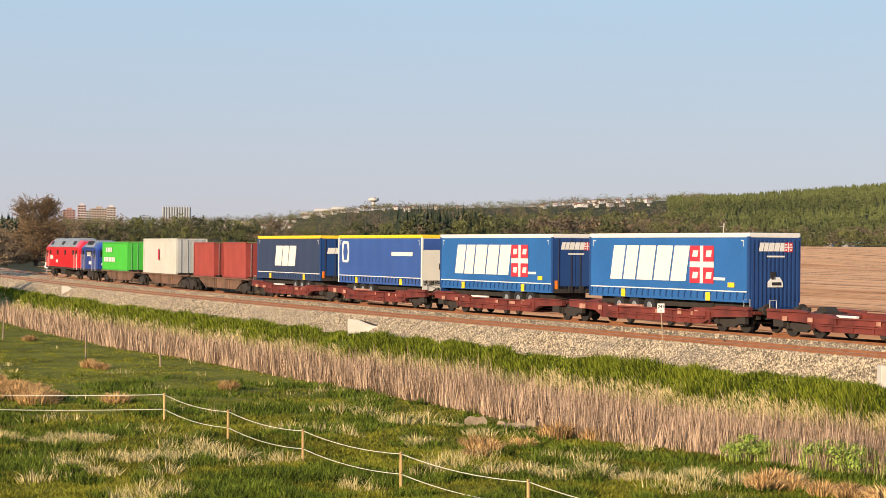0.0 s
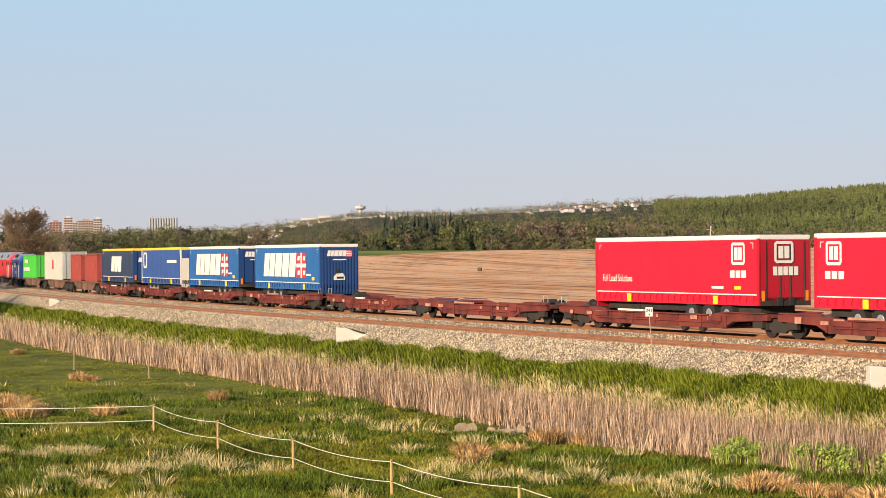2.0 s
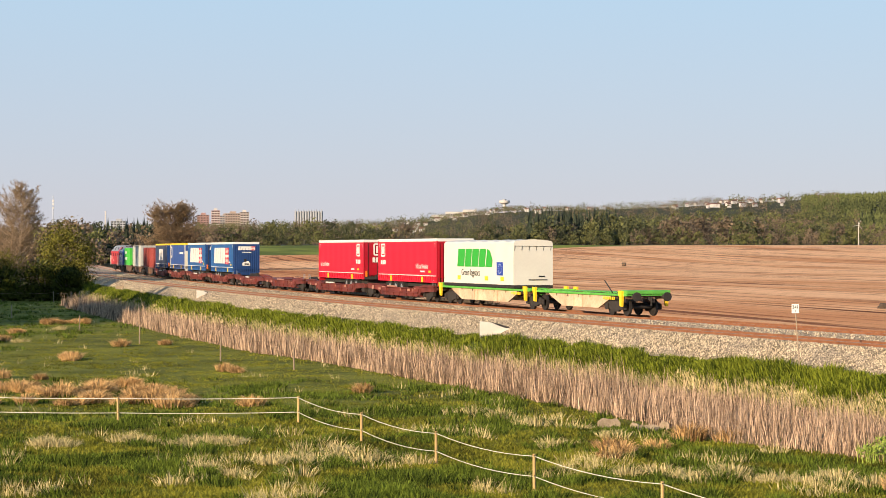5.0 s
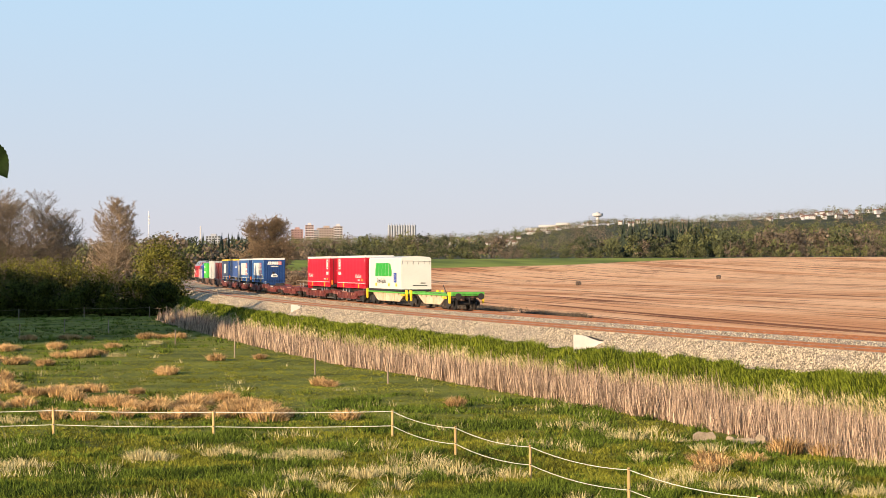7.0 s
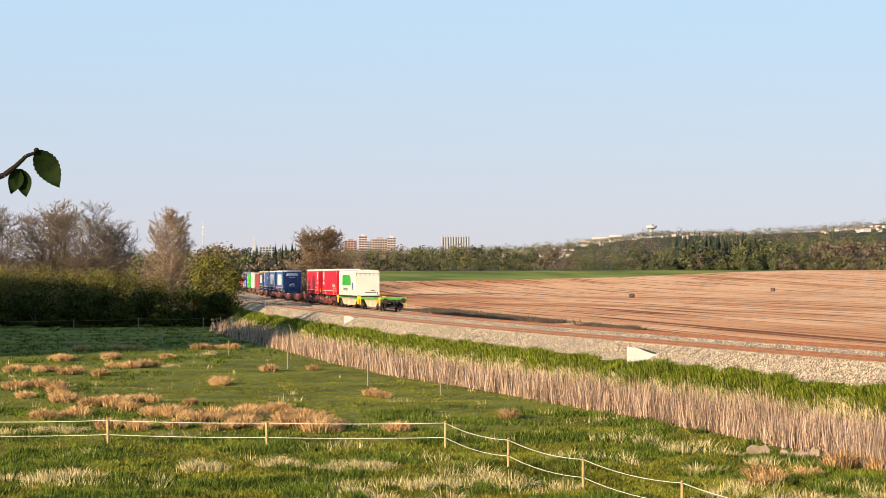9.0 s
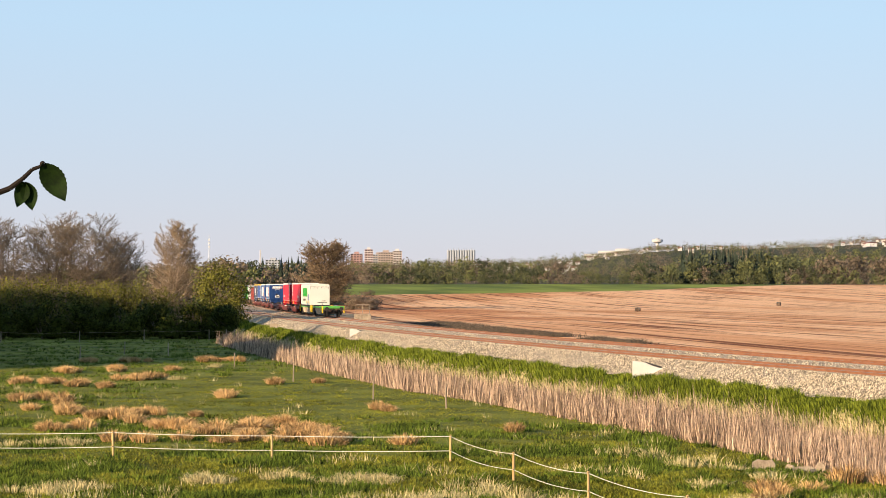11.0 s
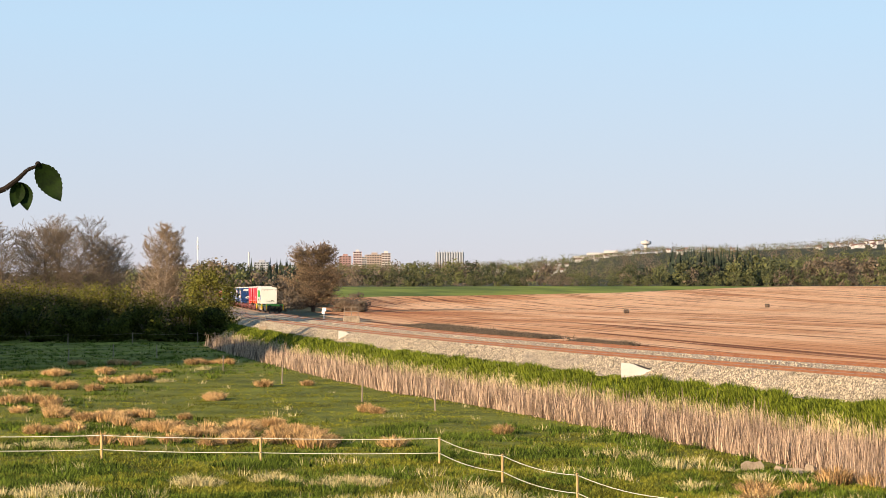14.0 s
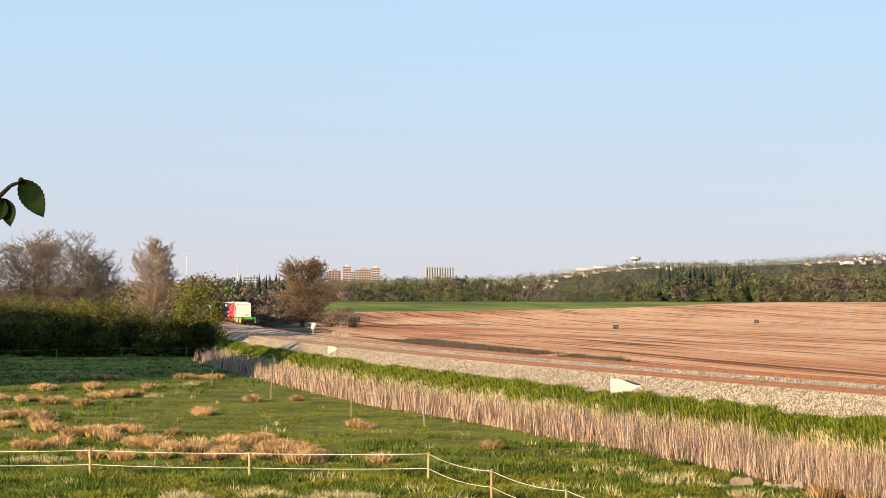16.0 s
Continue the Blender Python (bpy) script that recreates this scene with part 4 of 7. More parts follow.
def far_woods():
    rng = random.Random(17)
    sets = {k: ([], []) for k in ("wood1", "wood2", "wood3", "wood4", "wood5", "bark")}
    SV, SF = sets["bark"]

    def grow(kind, az, r, h, w, n):
        x, y = polar(az, r)
        far_tree(*sets[kind], SV, SF, x, y, h, w, n, rng)
    # belt beyond the fields: rounded trees behind low bushes
    az = 9.5
    while az > -18:
        brown = noise.noise(Vector((az * 0.55, 0, 3)))
        tall = 12.5 + 3.5 * noise.noise(Vector((az * 0.9, 5, 0)))
        if az < -3:
            tall += 2.5
        if az < -9:
            tall -= 4.5
        if -0.9 < az < 0.9:
            tall = 8.0
        for k in range(4):
            kind = "wood2" if brown + rng.uniform(-0.25, 0.25) > 0.15 or (-7.6 < az < -5.4 and k > 1) else "wood1"
            if kind == "wood1" and rng.random() < 0.4:
                kind = "wood5"
            h = tall * rng.uniform(0.55, 1.15) * (0.36, 0.62, 1, 1)[k]
            grow(kind, az + rng.uniform(-0.14, 0.14), 1010 + 20 * k + rng.uniform(-7, 7), h, h * rng.uniform(0.85, 1.35), (110, 170, 220, 160)[k])
        az -= rng.uniform(0.26, 0.48)
    # dark pines standing out of it
    for _ in range(60):
        x, y = polar(rng.uniform(-5.0, -2.4), 1085 + rng.uniform(-20, 30))
        conifer(*sets["wood4"], x, y, rng.uniform(16, 22), rng, 0.2)
    for _ in range(40):
        x, y = polar(rng.uniform(8.0, 10.0), 620 + rng.uniform(-20, 30))
        conifer(*sets["wood4"], x, y, rng.uniform(10, 14), rng, 0.24)
    # woodland behind the hedge, by the line
    for _ in range(120):
        a = rng.uniform(7.2, 17)
        grow("wood2" if rng.random() < 0.7 else "wood1", a, rng.uniform(560, 700), rng.uniform(9, 13), 10, 150)
    # broadleaved slopes
    for _ in range(1200):
        a = rng.uniform(-11, 14)
        r = rng.uniform(1120, 2500)
        if -3.6 < a < 2.6 and rng.random() < 0.5:
            continue
        grow("wood2" if noise.noise(Vector((a * 0.5, r * 0.004, 1))) > 0.05 else "wood1", a, r, rng.uniform(9, 13), rng.uniform(10, 16), 36)
    for _ in range(420):
        a = rng.uniform(-11, 3.5)
        grow("wood1" if rng.random() < 0.6 else "wood2", a, rng.uniform(2560, 2740), rng.uniform(6, 9), rng.uniform(10, 15), 60)
    for _ in range(260):         # gardens and copses of the town
        a = rng.uniform(2.4, 8.5)
        grow("wood1" if rng.random() < 0.6 else "wood2", a, rng.uniform(1900, 2560), rng.uniform(9, 14), rng.uniform(9, 15), 30)
    for _ in range(520):
        a = rng.uniform(-4.2, 2.8)
        grow(rng.choice(("wood1", "wood5", "wood2")), a, rng.uniform(1500, 2680), rng.uniform(5.5, 8.5), rng.uniform(9, 14), 34)
    # plantation on the hill
    for _ in range(9500):
        a = rng.uniform(-24, -10.0)
        r = rng.uniform(1450, 2730)
        x, y = polar(a, r)
        conifer(*sets["wood3"], x, y, rng.uniform(5.5, 9.5), rng, 0.3)
    for _ in range(520):
        a = rng.uniform(-11.5, -3.8)
        r = rng.uniform(1075, 1700)
        grow("wood2" if noise.noise(Vector((a * 0.8, r * 0.004, 6))) > 0.1 else rng.choice(("wood1", "wood1", "wood5")), a, r, rng.uniform(12, 16), rng.uniform(11, 16), 60)
    for _ in range(260):
        a = rng.uniform(-18, -9)
        grow("wood1" if rng.random() < 0.5 else "wood2", a, rng.uniform(1080, 1330), rng.uniform(8, 13), 12, 70)
    names = {"wood1": ("far_green_woods", "greening broadleaved woods across the fields"), "wood2": ("far_brown_woods", "still-bare brown woods across the fields"), "wood3": ("conifer_plantation", "young conifer plantation covering the hill"), "wood4": ("dark_pines", "dark pine group above the far woods"), "wood5": ("far_olive_woods", "dark olive evergreen trees across the fields"), "bark": ("far_trunks", "thin trunks of the far woods")}
    for k, (V, F) in sets.items():
        raw(names[k][0], V, F, M[k], label=names[k][1], category="woods", kind="stuff")


ballast_chips()
pasture_grass()
bank_grass()
reeds()
tufts()
near_growth()
far_woods()

# ---- the train ----
MOVERS = []           # things of the train and their place along it, in metres ahead of the last load's rear


def flat_shape(name, outline, mat, parent, x0, z0, y, thick=0.006, axis="y", flip=1, label=""):
    """A thin applied panel with an outline in its own plane; axis y: on a side wall, axis x: on an end wall."""
    bm = bm_new()
    if axis == "y":
        prism(bm, [(x0 + flip * u, z0 + v) for u, v in outline], y, y + thick)
    else:
        a = [bm.verts.new((y, x0 + flip * u, z0 + v)) for u, v in outline]
        b = [bm.verts.new((y + (-thick), x0 + flip * u, z0 + v)) for u, v in outline]
        bm.faces.new(a)
        bm.faces.new(b[::-1])
        for i in range(len(outline)):
            j = (i + 1) % len(outline)
            bm.faces.new((a[i], b[i], b[j], a[j]))
    return part(name, bm, mat, parent, label)


def rect(u0, u1, v0, v1, lean=0.0):
    return [(u0, v0), (u1, v0), (u1 + lean, v1), (u0 + lean, v1)]


def wheelset(bm, x, r=0.46, gauge=0.75):
    for y in (-gauge, gauge):
        tube(bm, (x, y - 0.065, r), (x, y + 0.065, r), r, seg=24)
    tube(bm, (x, -gauge, r), (x, gauge, r), 0.08, seg=8)


def bogie(parent, x, mat=None):
    """Two axles, side frames, springs and axle boxes."""
    b = new("bogie")
    b.parent = parent
    b.location = (x, 0, 0)
    for ax in (-0.9, 0.9):
        bm = bm_new()
        wheelset(bm, ax)
        part("wheelset", bm, M["steel"], b)
    for y in (-1.0, 1.0):
        bm = bm_new()
        prism(bm, [(-1.25, 0.62), (-1.25, 0.42), (-0.6, 0.36), (-0.4, 0.22), (0.4, 0.22), (0.6, 0.36), (1.25, 0.42), (1.25, 0.62), (0.6, 0.78), (-0.6, 0.78)], y - 0.07, y + 0.07)
        for ax in (-0.9, 0.9):
            box(bm, ax - 0.17, ax + 0.17, y - 0.13, y + 0.13, 0.32, 0.64, 0.03)
            for dx in (-0.3, 0.3):
                tube(bm, (ax + dx, y, 0.34), (ax + dx, y, 0.62), 0.09)
        part("side_frame", bm, M["grime"], b)
    bm = bm_new()
    box(bm, -0.3, 0.3, -0.95, 0.95, 0.4, 0.85, 0.03)
    part("bolster", bm, M["grime"], b)
    return b


def buffers(parent, x, d):
    for y in (-0.875, 0.875):
        bm = bm_new()
        tube(bm, (x, y, 1.03), (x + d * 0.45, y, 1.03), 0.11)
        tube(bm, (x + d * 0.45, y, 1.03), (x + d * 0.52, y, 1.03), 0.24, seg=16)
        part("buffer", bm, M["grime"], parent)
    bm = bm_new()
    box(bm, min(x, x + d * 0.4), max(x, x + d * 0.4), -0.09, 0.09, 0.85, 1.0)
    tube(bm, (x + d * 0.4, 0, 0.95), (x + d * 0.4, 0, 0.55), 0.05)
    part("coupling", bm, M["grime"], parent)


def stencils(parent, xs, z, y, rng, mat):
    for x in xs:
        w, h = rng.uniform(0.25, 0.7), rng.uniform(0.12, 0.26)
        bm = bm_new()
        box(bm, x - w / 2, x + w / 2, y, y + 0.006, z, z + h)
        part("stencil_plate", bm, mat, parent)


def pocket_wagon(s_mid, length, outer, loaded, seed):
    """One half of an articulated pocket wagon; outer: +1 where its buffers face ahead, -1 where they face back."""
    w = thing("pocket_wagon", "red-oxide articulated pocket wagon " + ("under a semi-trailer" if loaded else "running empty"), "freight wagon", "pocket wagons of the train")
    rng = random.Random(seed)
    h = length / 2
    body = new("underframe")
    body.parent = w
    a, i = outer * h, -outer * h
    for y in (-1, 1):
        bm = bm_new()
        pts = [(-h + 0.2, 0.98), (-h + 0.2, 0.72), (-h + 2.7, 0.62), (-h + 3.5, 0.32), (h - 3.9, 0.32), (h - 3.0, 0.62), (h - 0.3, 0.72), (h - 0.3, 1.12), (h - 2.6, 1.12), (h - 3.2, 1.02), (h - 4.6, 1.0), (h - 5.0, 0.86), (-h + 4.6, 0.86), (-h + 3.7, 0.98)]
        if outer < 0:
            pts = [(-x, z) for x, z in pts][::-1]
        y0, y1 = (1.16, 1.36) if y > 0 else (-1.36, -1.16)
        prism(bm, pts, y0, y1)
        part("side_sill", bm, M["rust"], body)
        bm = bm_new()
        box(bm, -h + 3.6, h - 4.0, y * 1.40 - 0.05, y * 1.40 + 0.05, 0.54, 0.60)
        part("sill_rib", bm, M["rust"], body)
        bm = bm_new()
        box(bm, -h + 4.4, h - 4.8, y * 1.42 - 0.08, y * 1.42 + 0.08, 0.845, 0.90)
        part("sill_flange", bm, M["rust"], body)
        bm = bm_new()
        box(bm, -h + 0.25, -h + 3.4, y * 1.40 - 0.06, y * 1.40 + 0.06, 0.98, 1.03)
        part("end_flange", bm, M["rust"], body)
        bm = bm_new()
        box(bm, h - 3.2, h - 0.35, y * 1.40 - 0.06, y * 1.40 + 0.06, 1.02, 1.07)
        part("end_flange", bm, M["rust"], body)
        for x in np.linspace(-h + 3.2, h - 3.4, 7):
            bm = bm_new()
            box(bm, x - 0.05, x + 0.05, y * 1.38 - 0.03, y * 1.38 + 0.03, 0.36, 0.84)
            part("sill_stiffener", bm, M["rust"], body)
    bm = bm_new()
    box(bm, -h + 3.6, h - 3.9, -1.16, 1.16, 0.3, 0.4)
    part("pocket_floor", bm, M["rust"], body)
    for x0, x1 in ((-h + 0.15, -h + 3.3), (h - 3.3, h - 0.15)):
        bm = bm_new()
        box(bm, x0, x1, -1.15, 1.15, 0.82, 0.95, 0.02)
        part("end_platform", bm, M["rust"], body)
        bm = bm_new()
        for yy in (-0.8, -0.3, 0.3, 0.8):
            box(bm, x0 + 0.2, x1 - 0.2, yy - 0.08, yy + 0.08, 0.6, 0.82)
        part("longitudinal_beam", bm, M["grime"], body)
    bogie(w, a - outer * 2.2)
    stencils(w, [-h + 4.4, -h + 5.6, -0.3, h - 4.2, h - 3.3, h - 1.6], 0.66, 1.41, rng, M["rustpale"])
    for x, wd in ((-h + 4.0, 0.5), (0.6, 0.9), (h - 4.4, 0.6)):
        bm = bm_new()
        box(bm, x - wd, x + wd, 1.37, 1.43, 0.62, 0.84, 0.015)
        part("equipment_box", bm, M["rust"], body)
    for x in (-h + 5.2, -h + 6.6, h - 5.8):
        bm = bm_new()
        tube(bm, (x, 1.1, 0.34), (x, 1.3, 0.34), 0.2, seg=12)
        part("brake_reservoir", bm, M["grime"], body)
    for x in (-h + 1.0, h - 1.0):
        bm = bm_new()
        box(bm, x - 0.35, x + 0.35, 1.1, 1.3, 0.4, 0.75, 0.02)
        part("valve_box", bm, M["grime"], body)
    # hitch for the king pin, handrails and pale equipment box
    bm = bm_new()
    box(bm, a - outer * 2.9, a - outer * 2.3, -0.5, 0.5, 0.95, 1.06, 0.02) if outer > 0 else box(bm, a + 2.3, a + 2.9, -0.5, 0.5, 0.95, 1.06, 0.02)
    prism(bm, [(a - outer * 2.9, 1.06), (a - outer * 2.2, 1.06), (a - outer * 2.4, 1.24), (a - outer * 2.7, 1.24)], -0.3, 0.3)
    part("kingpin_hitch", bm, M["grime"], w)
    bm = bm_new()
    for xx in (a - outer * 0.35, a - outer * 0.8):
        tube(bm, (xx, 1.25, 0.95), (xx, 1.25, 1.45), 0.018, seg=6)
    tube(bm, (a - outer * 0.35, 1.25, 1.45), (a - outer * 0.8, 1.25, 1.45), 0.018, seg=6)
    part("handrail", bm, M["galv"], w)
    bm = bm_new()
    box(bm, 1.2, 3.4, 1.05, 1.2, 0.88, 0.98, 0.02)
    part("air_pipe_cover", bm, M["white"] if seed % 2 else M["rustpale"], w)
    buffers(w, a - outer * 0.15, outer)
    MOVERS.append((w, s_mid))
    return w


def middle_bogie(s, mat):
    w = thing("articulation_bogie", "black shared bogie between two wagon halves", "bogie", "articulation bogies")
    bogie(w, 0)
    bm = bm_new()
    box(bm, -0.5, 0.5, -0.5, 0.5, 0.8, 1.0, 0.05)
    part("pivot", bm, mat, w)
    MOVERS.append((w, s))


def road_axles(parent, xs):
    for x in xs:
        ax = new("axle")
        ax.parent = parent
        for y in (-1.0, 1.0):
            bm = bm_new()
            tube(bm, (x, y - 0.17, 0.92), (x, y + 0.17, 0.92), 0.48, seg=24)
            part("tyre", bm, M["black"], ax)
        for y in (-1.16, 1.16):
            bm = bm_new()
            tube(bm, (x, y - 0.02, 0.92), (x, y + 0.02, 0.92), 0.27, 0.2, seg=16)
            part("rim", bm, M["galv"], ax)


def block_letters(parent, mat, x, z, widths, height, lean, gap, y=1.28, flip=-1):
    """A brand mark as plain leaning blocks, one for each letter, reading from the front of the train backwards."""
    u = 0.0
    for w in widths:
        flat_shape("mark_block", rect(u, u + w, 0, height, lean), mat, parent, x, z, y, flip=flip)
        u += w + gap


def trailer(s_mid, length, side, skirt, end, label, reverse, roof="white", seed=1):
    """A curtain-sided semi-trailer; reverse: its front wall faces the rear of the train."""
    t = thing("semi_trailer", label, "semi-trailer", "semi-trailers on the train")
    h, z0, zs, z1 = length / 2, 1.30, 1.74, 4.22
    rng = random.Random(seed)
    # curtain: a slightly wavy sheet on each side
    for sgn in (1, -1):
        bm = bm_new()
        cols, rows = 40, 3
        grid = []
        for j in range(rows + 1):
            row = []
            for i in range(cols + 1):
                x = -h + 0.12 + (length - 0.24) * i / cols
                z = zs + (z1 - 0.2 - zs) * j / rows
                dip = 0.010 * math.sin(i * 1.3) + rng.uniform(-0.006, 0.006)
                row.append(bm.verts.new((x, sgn * (1.265 + dip * (0 < j < rows)), z)))
            grid.append(row)
        for j in range(rows):
            for i in range(cols):
                bm.faces.new((grid[j][i], grid[j][i + 1], grid[j + 1][i + 1], grid[j + 1][i]))
        part("curtain", bm, side, t, smooth=True)
        # skirt with its row of straps and buckles
        bm = bm_new()
        box(bm, -h + 0.1, h - 0.1, sgn * 1.25 - 0.02, sgn * 1.25 + 0.02, z0, zs)
        sk = part("skirt", bm, skirt, t)
        bm = bm_new()
        box(bm, -h + 0.12, h - 0.12, sgn * 1.275 - 0.006, sgn * 1.275 + 0.006, zs - 0.01, zs + 0.035)
        part("trim_strip", bm, M["white"], t)
        if sgn > 0:
            n = 26
            for i in range(n):
                x = -h + 0.35 + (length - 0.7) * i / (n - 1)
                bm = bm_new()
                prism(bm, [(x - 0.05, zs - 0.03), (x + 0.05, zs - 0.03), (x + 0.10, zs - 0.3), (x + 0.02, zs - 0.34), (x + 0.04, zs - 0.2)], 1.272, 1.30)
                part("strap", bm, M["black"] if seed % 3 == 0 else end, sk)
            for fx in (0.27, -0.26) if not reverse else (0.26, -0.27):
                bm = bm_new()
                box(bm, fx * length - 0.17, fx * length + 0.17, 1.28, 1.32, z0 + 0.02, zs - 0.06, 0.02)
                part("lifting_plate", bm, M["yellow"], t, "yellow lifting plate")
        for x in (-h + 0.08, h - 0.08):
            bm = bm_new()
            box(bm, x - 0.09, x + 0.09, sgn * 1.25 - 0.035, sgn * 1.25 + 0.035, z0, z1 - 0.15, 0.02)
            part("corner_post", bm, end if roof != "silver" else side, t)
    bm = bm_new()
    box(bm, -h, h, -1.2, 1.2, z0 + 0.05, zs - 0.1)
    part("floor_frame", bm, M["grime"], t)
    bm = bm_new()
    box(bm, -h, h, -1.275, 1.275, z1 - 0.2, z1, 0.04)
    part("roof_rim", bm, M["yellow"] if roof == "yellow" else M["white"], t)
    # front wall with ribs; rear wall with two doors, lock rods and lamps
    fx = -h if reverse else h
    d = -1 if reverse else 1
    fw = M["offwhite"] if roof == "yellow" and reverse else end
    bm = bm_new()
    box(bm, min(fx, fx - d * 0.06), max(fx, fx - d * 0.06), -1.22, 1.22, z0 - 0.25, z1 - 0.2)
    fwall = part("front_wall", bm, fw, t)
    if not (roof == "yellow" and reverse):
        for k in range(12):
            y = -1.12 + 2.24 * k / 11
            bm = bm_new()
            box(bm, min(fx, fx + d * 0.045), max(fx, fx + d * 0.045), y - 0.05, y + 0.05, z0 - 0.2, z1 - 0.3, 0.015)
            part("rib", bm, fw, fwall)
    else:
        bm = bm_new()
        box(bm, min(fx, fx + d * 0.02), max(fx, fx + d * 0.02), -1.2, 1.2, z1 - 0.85, z1 - 0.22)
        part("blue_header", bm, side, fwall, "dark blue header panel")
    bm = bm_new()
    box(bm, min(fx, fx + d * 0.08), max(fx, fx + d * 0.08), 0.0, 0.25, 2.25, 2.6, 0.02)
    part("document_box", bm, M["steel"], t)
    rx = -fx
    rear = new("rear_doors")
    rear.parent = t
    for k in (-1, 1):
        bm = bm_new()
        box(bm, min(rx, rx + d * 0.06), max(rx, rx + d * 0.06), min(0.01 * k, 1.2 * k), max(0.01 * k, 1.2 * k), z0 + 0.2, z1 - 0.2, 0.015)
        part("door", bm, end, rear)
        for yy in (0.25, 0.95):
            bm = bm_new()
            tube(bm, (rx - d * 0.03, k * yy, z0 + 0.2), (rx - d * 0.03, k * yy, z1 - 0.25), 0.018, seg=6)
            part("lock_rod", bm, M["steel"], rear)
        bm = bm_new()
        box(bm, min(rx, rx - d * 0.03), max(rx, rx - d * 0.03), k * 1.08 - 0.07, k * 1.08 + 0.07, z0 + 0.12, z0 + 0.62)
        part("tail_lamp", bm, M["orange"], rear)
        bm = bm_new()
        box(bm, min(rx, rx - d * 0.1), max(rx, rx - d * 0.1), k * 0.3 - 0.12, k * 0.3 + 0.12, z0, z0 + 0.35, 0.02)
        part("rubber_bumper", bm, M["black"], rear)
    bm = bm_new()
    box(bm, min(rx, rx - d * 0.05), max(rx, rx - d * 0.05), -1.22, 1.22, z0, z0 + 0.2)
    part("rear_beam", bm, M["grime"], t)
    # running gear
    road_axles(t, [-d * x for x in (1.4, 2.75, 4.1)])
    for y in (-0.45, 0.45):
        bm = bm_new()
        box(bm, -h + 0.6, h - 0.4, y - 0.07, y + 0.07, z0 - 0.22, z0 + 0.06)
        part("chassis_beam", bm, M["grime"], t)
    for y in (-0.8, 0.8):
        bm = bm_new()
        box(bm, d * 3.4 - 0.1, d * 3.4 + 0.1, y - 0.1, y + 0.1, 0.78, z0, 0.02)
        part("landing_leg", bm, M["steel"], t)
    bm = bm_new()
    box(bm, -h + 0.5, h - 0.5, -0.85, 0.85, 0.97, z0, 0.04)
    part("undercarriage", bm, M["grime"], t)
    # corner brackets printed on the curtain
    for x, q in ((-h + 0.4, 1), (h - 0.4, -1)):
        flat_shape("printed_corner", [(0, 0), (0.22, 0), (0.22, -0.03), (0.03, -0.03), (0.03, -0.25), (0, -0.25)], M["white"], t, x, z1 - 0.32, 1.28, flip=q)
    MOVERS.append((t, s_mid))
    return t


def cross_mark(t, x, z, w, hh, y=1.28, axis="y", flip=-1):
    """Red square in four fields with a white cross, each field with a pale plain shape."""
    g = 0.13 * w
    for i in (0, 1):
        for j in (0, 1):
            u0, v0 = i * (w + g) / 2, j * (hh + g) / 2
            uw, vh = (w - g) / 2, (hh - g) / 2
            flat_shape("mark_field", rect(u0, u0 + uw, v0, v0 + vh), M["logored"], t, x, z, y, axis=axis, flip=flip)
            flat_shape("mark_shape", rect(u0 + uw * 0.25, u0 + uw * 0.75, v0 + vh * 0.3, v0 + vh * 0.7, uw * 0.08), M["white"], t, x, z, y + (0.006 if axis == "y" else -0.006), 0.004, axis=axis, flip=flip)
    flat_shape("mark_cross", rect((w - g) / 2, (w + g) / 2, 0, hh), M["white"], t, x, z, y, axis=axis, flip=flip)
    flat_shape("mark_cross", rect(0, w, (hh - g) / 2, (hh + g) / 2), M["white"], t, x, z, y - 0.001 if axis == "y" else y + 0.001, axis=axis, flip=flip)


def square_mark(t, x, z, s, y=1.28, axis="y", flip=-1, ink=None):
    """A rounded white frame round two plain bars."""
    b = 0.12 * s
    r = 0.1 * s
    hgt = 0.95 * s
    flat_shape("mark_frame", [(r, 0), (s - r, 0), (s, r), (s, b), (0, b), (0, r)], M["white"], t, x, z, y, axis=axis, flip=flip)
    flat_shape("mark_frame", [(0, hgt - b), (s, hgt - b), (s, hgt - r), (s - r, hgt), (r, hgt), (0, hgt - r)], M["white"], t, x, z, y, axis=axis, flip=flip)
    for u in (0, s - b):
        flat_shape("mark_frame", rect(u, u + b, b, hgt - b), M["white"], t, x, z, y, axis=axis, flip=flip)
    for u in (0.22 * s, 0.53 * s):
        flat_shape("mark_bar", rect(u, u + 0.25 * s, 0.22 * hgt, 0.78 * hgt), M["white"], t, x, z, y, axis=axis, flip=flip)


def side_words(text, size, mat, parent, x, z, y=1.285, squeeze=0.75):
    return lettering(text, size, mat, parent, Matrix.Translation((x, y, z)) @ Matrix.Rotation(math.pi, 4, "Z") @ Matrix.Rotation(math.pi / 2, 4, "X") @ Matrix.Diagonal((squeeze, 1, 1, 1)))


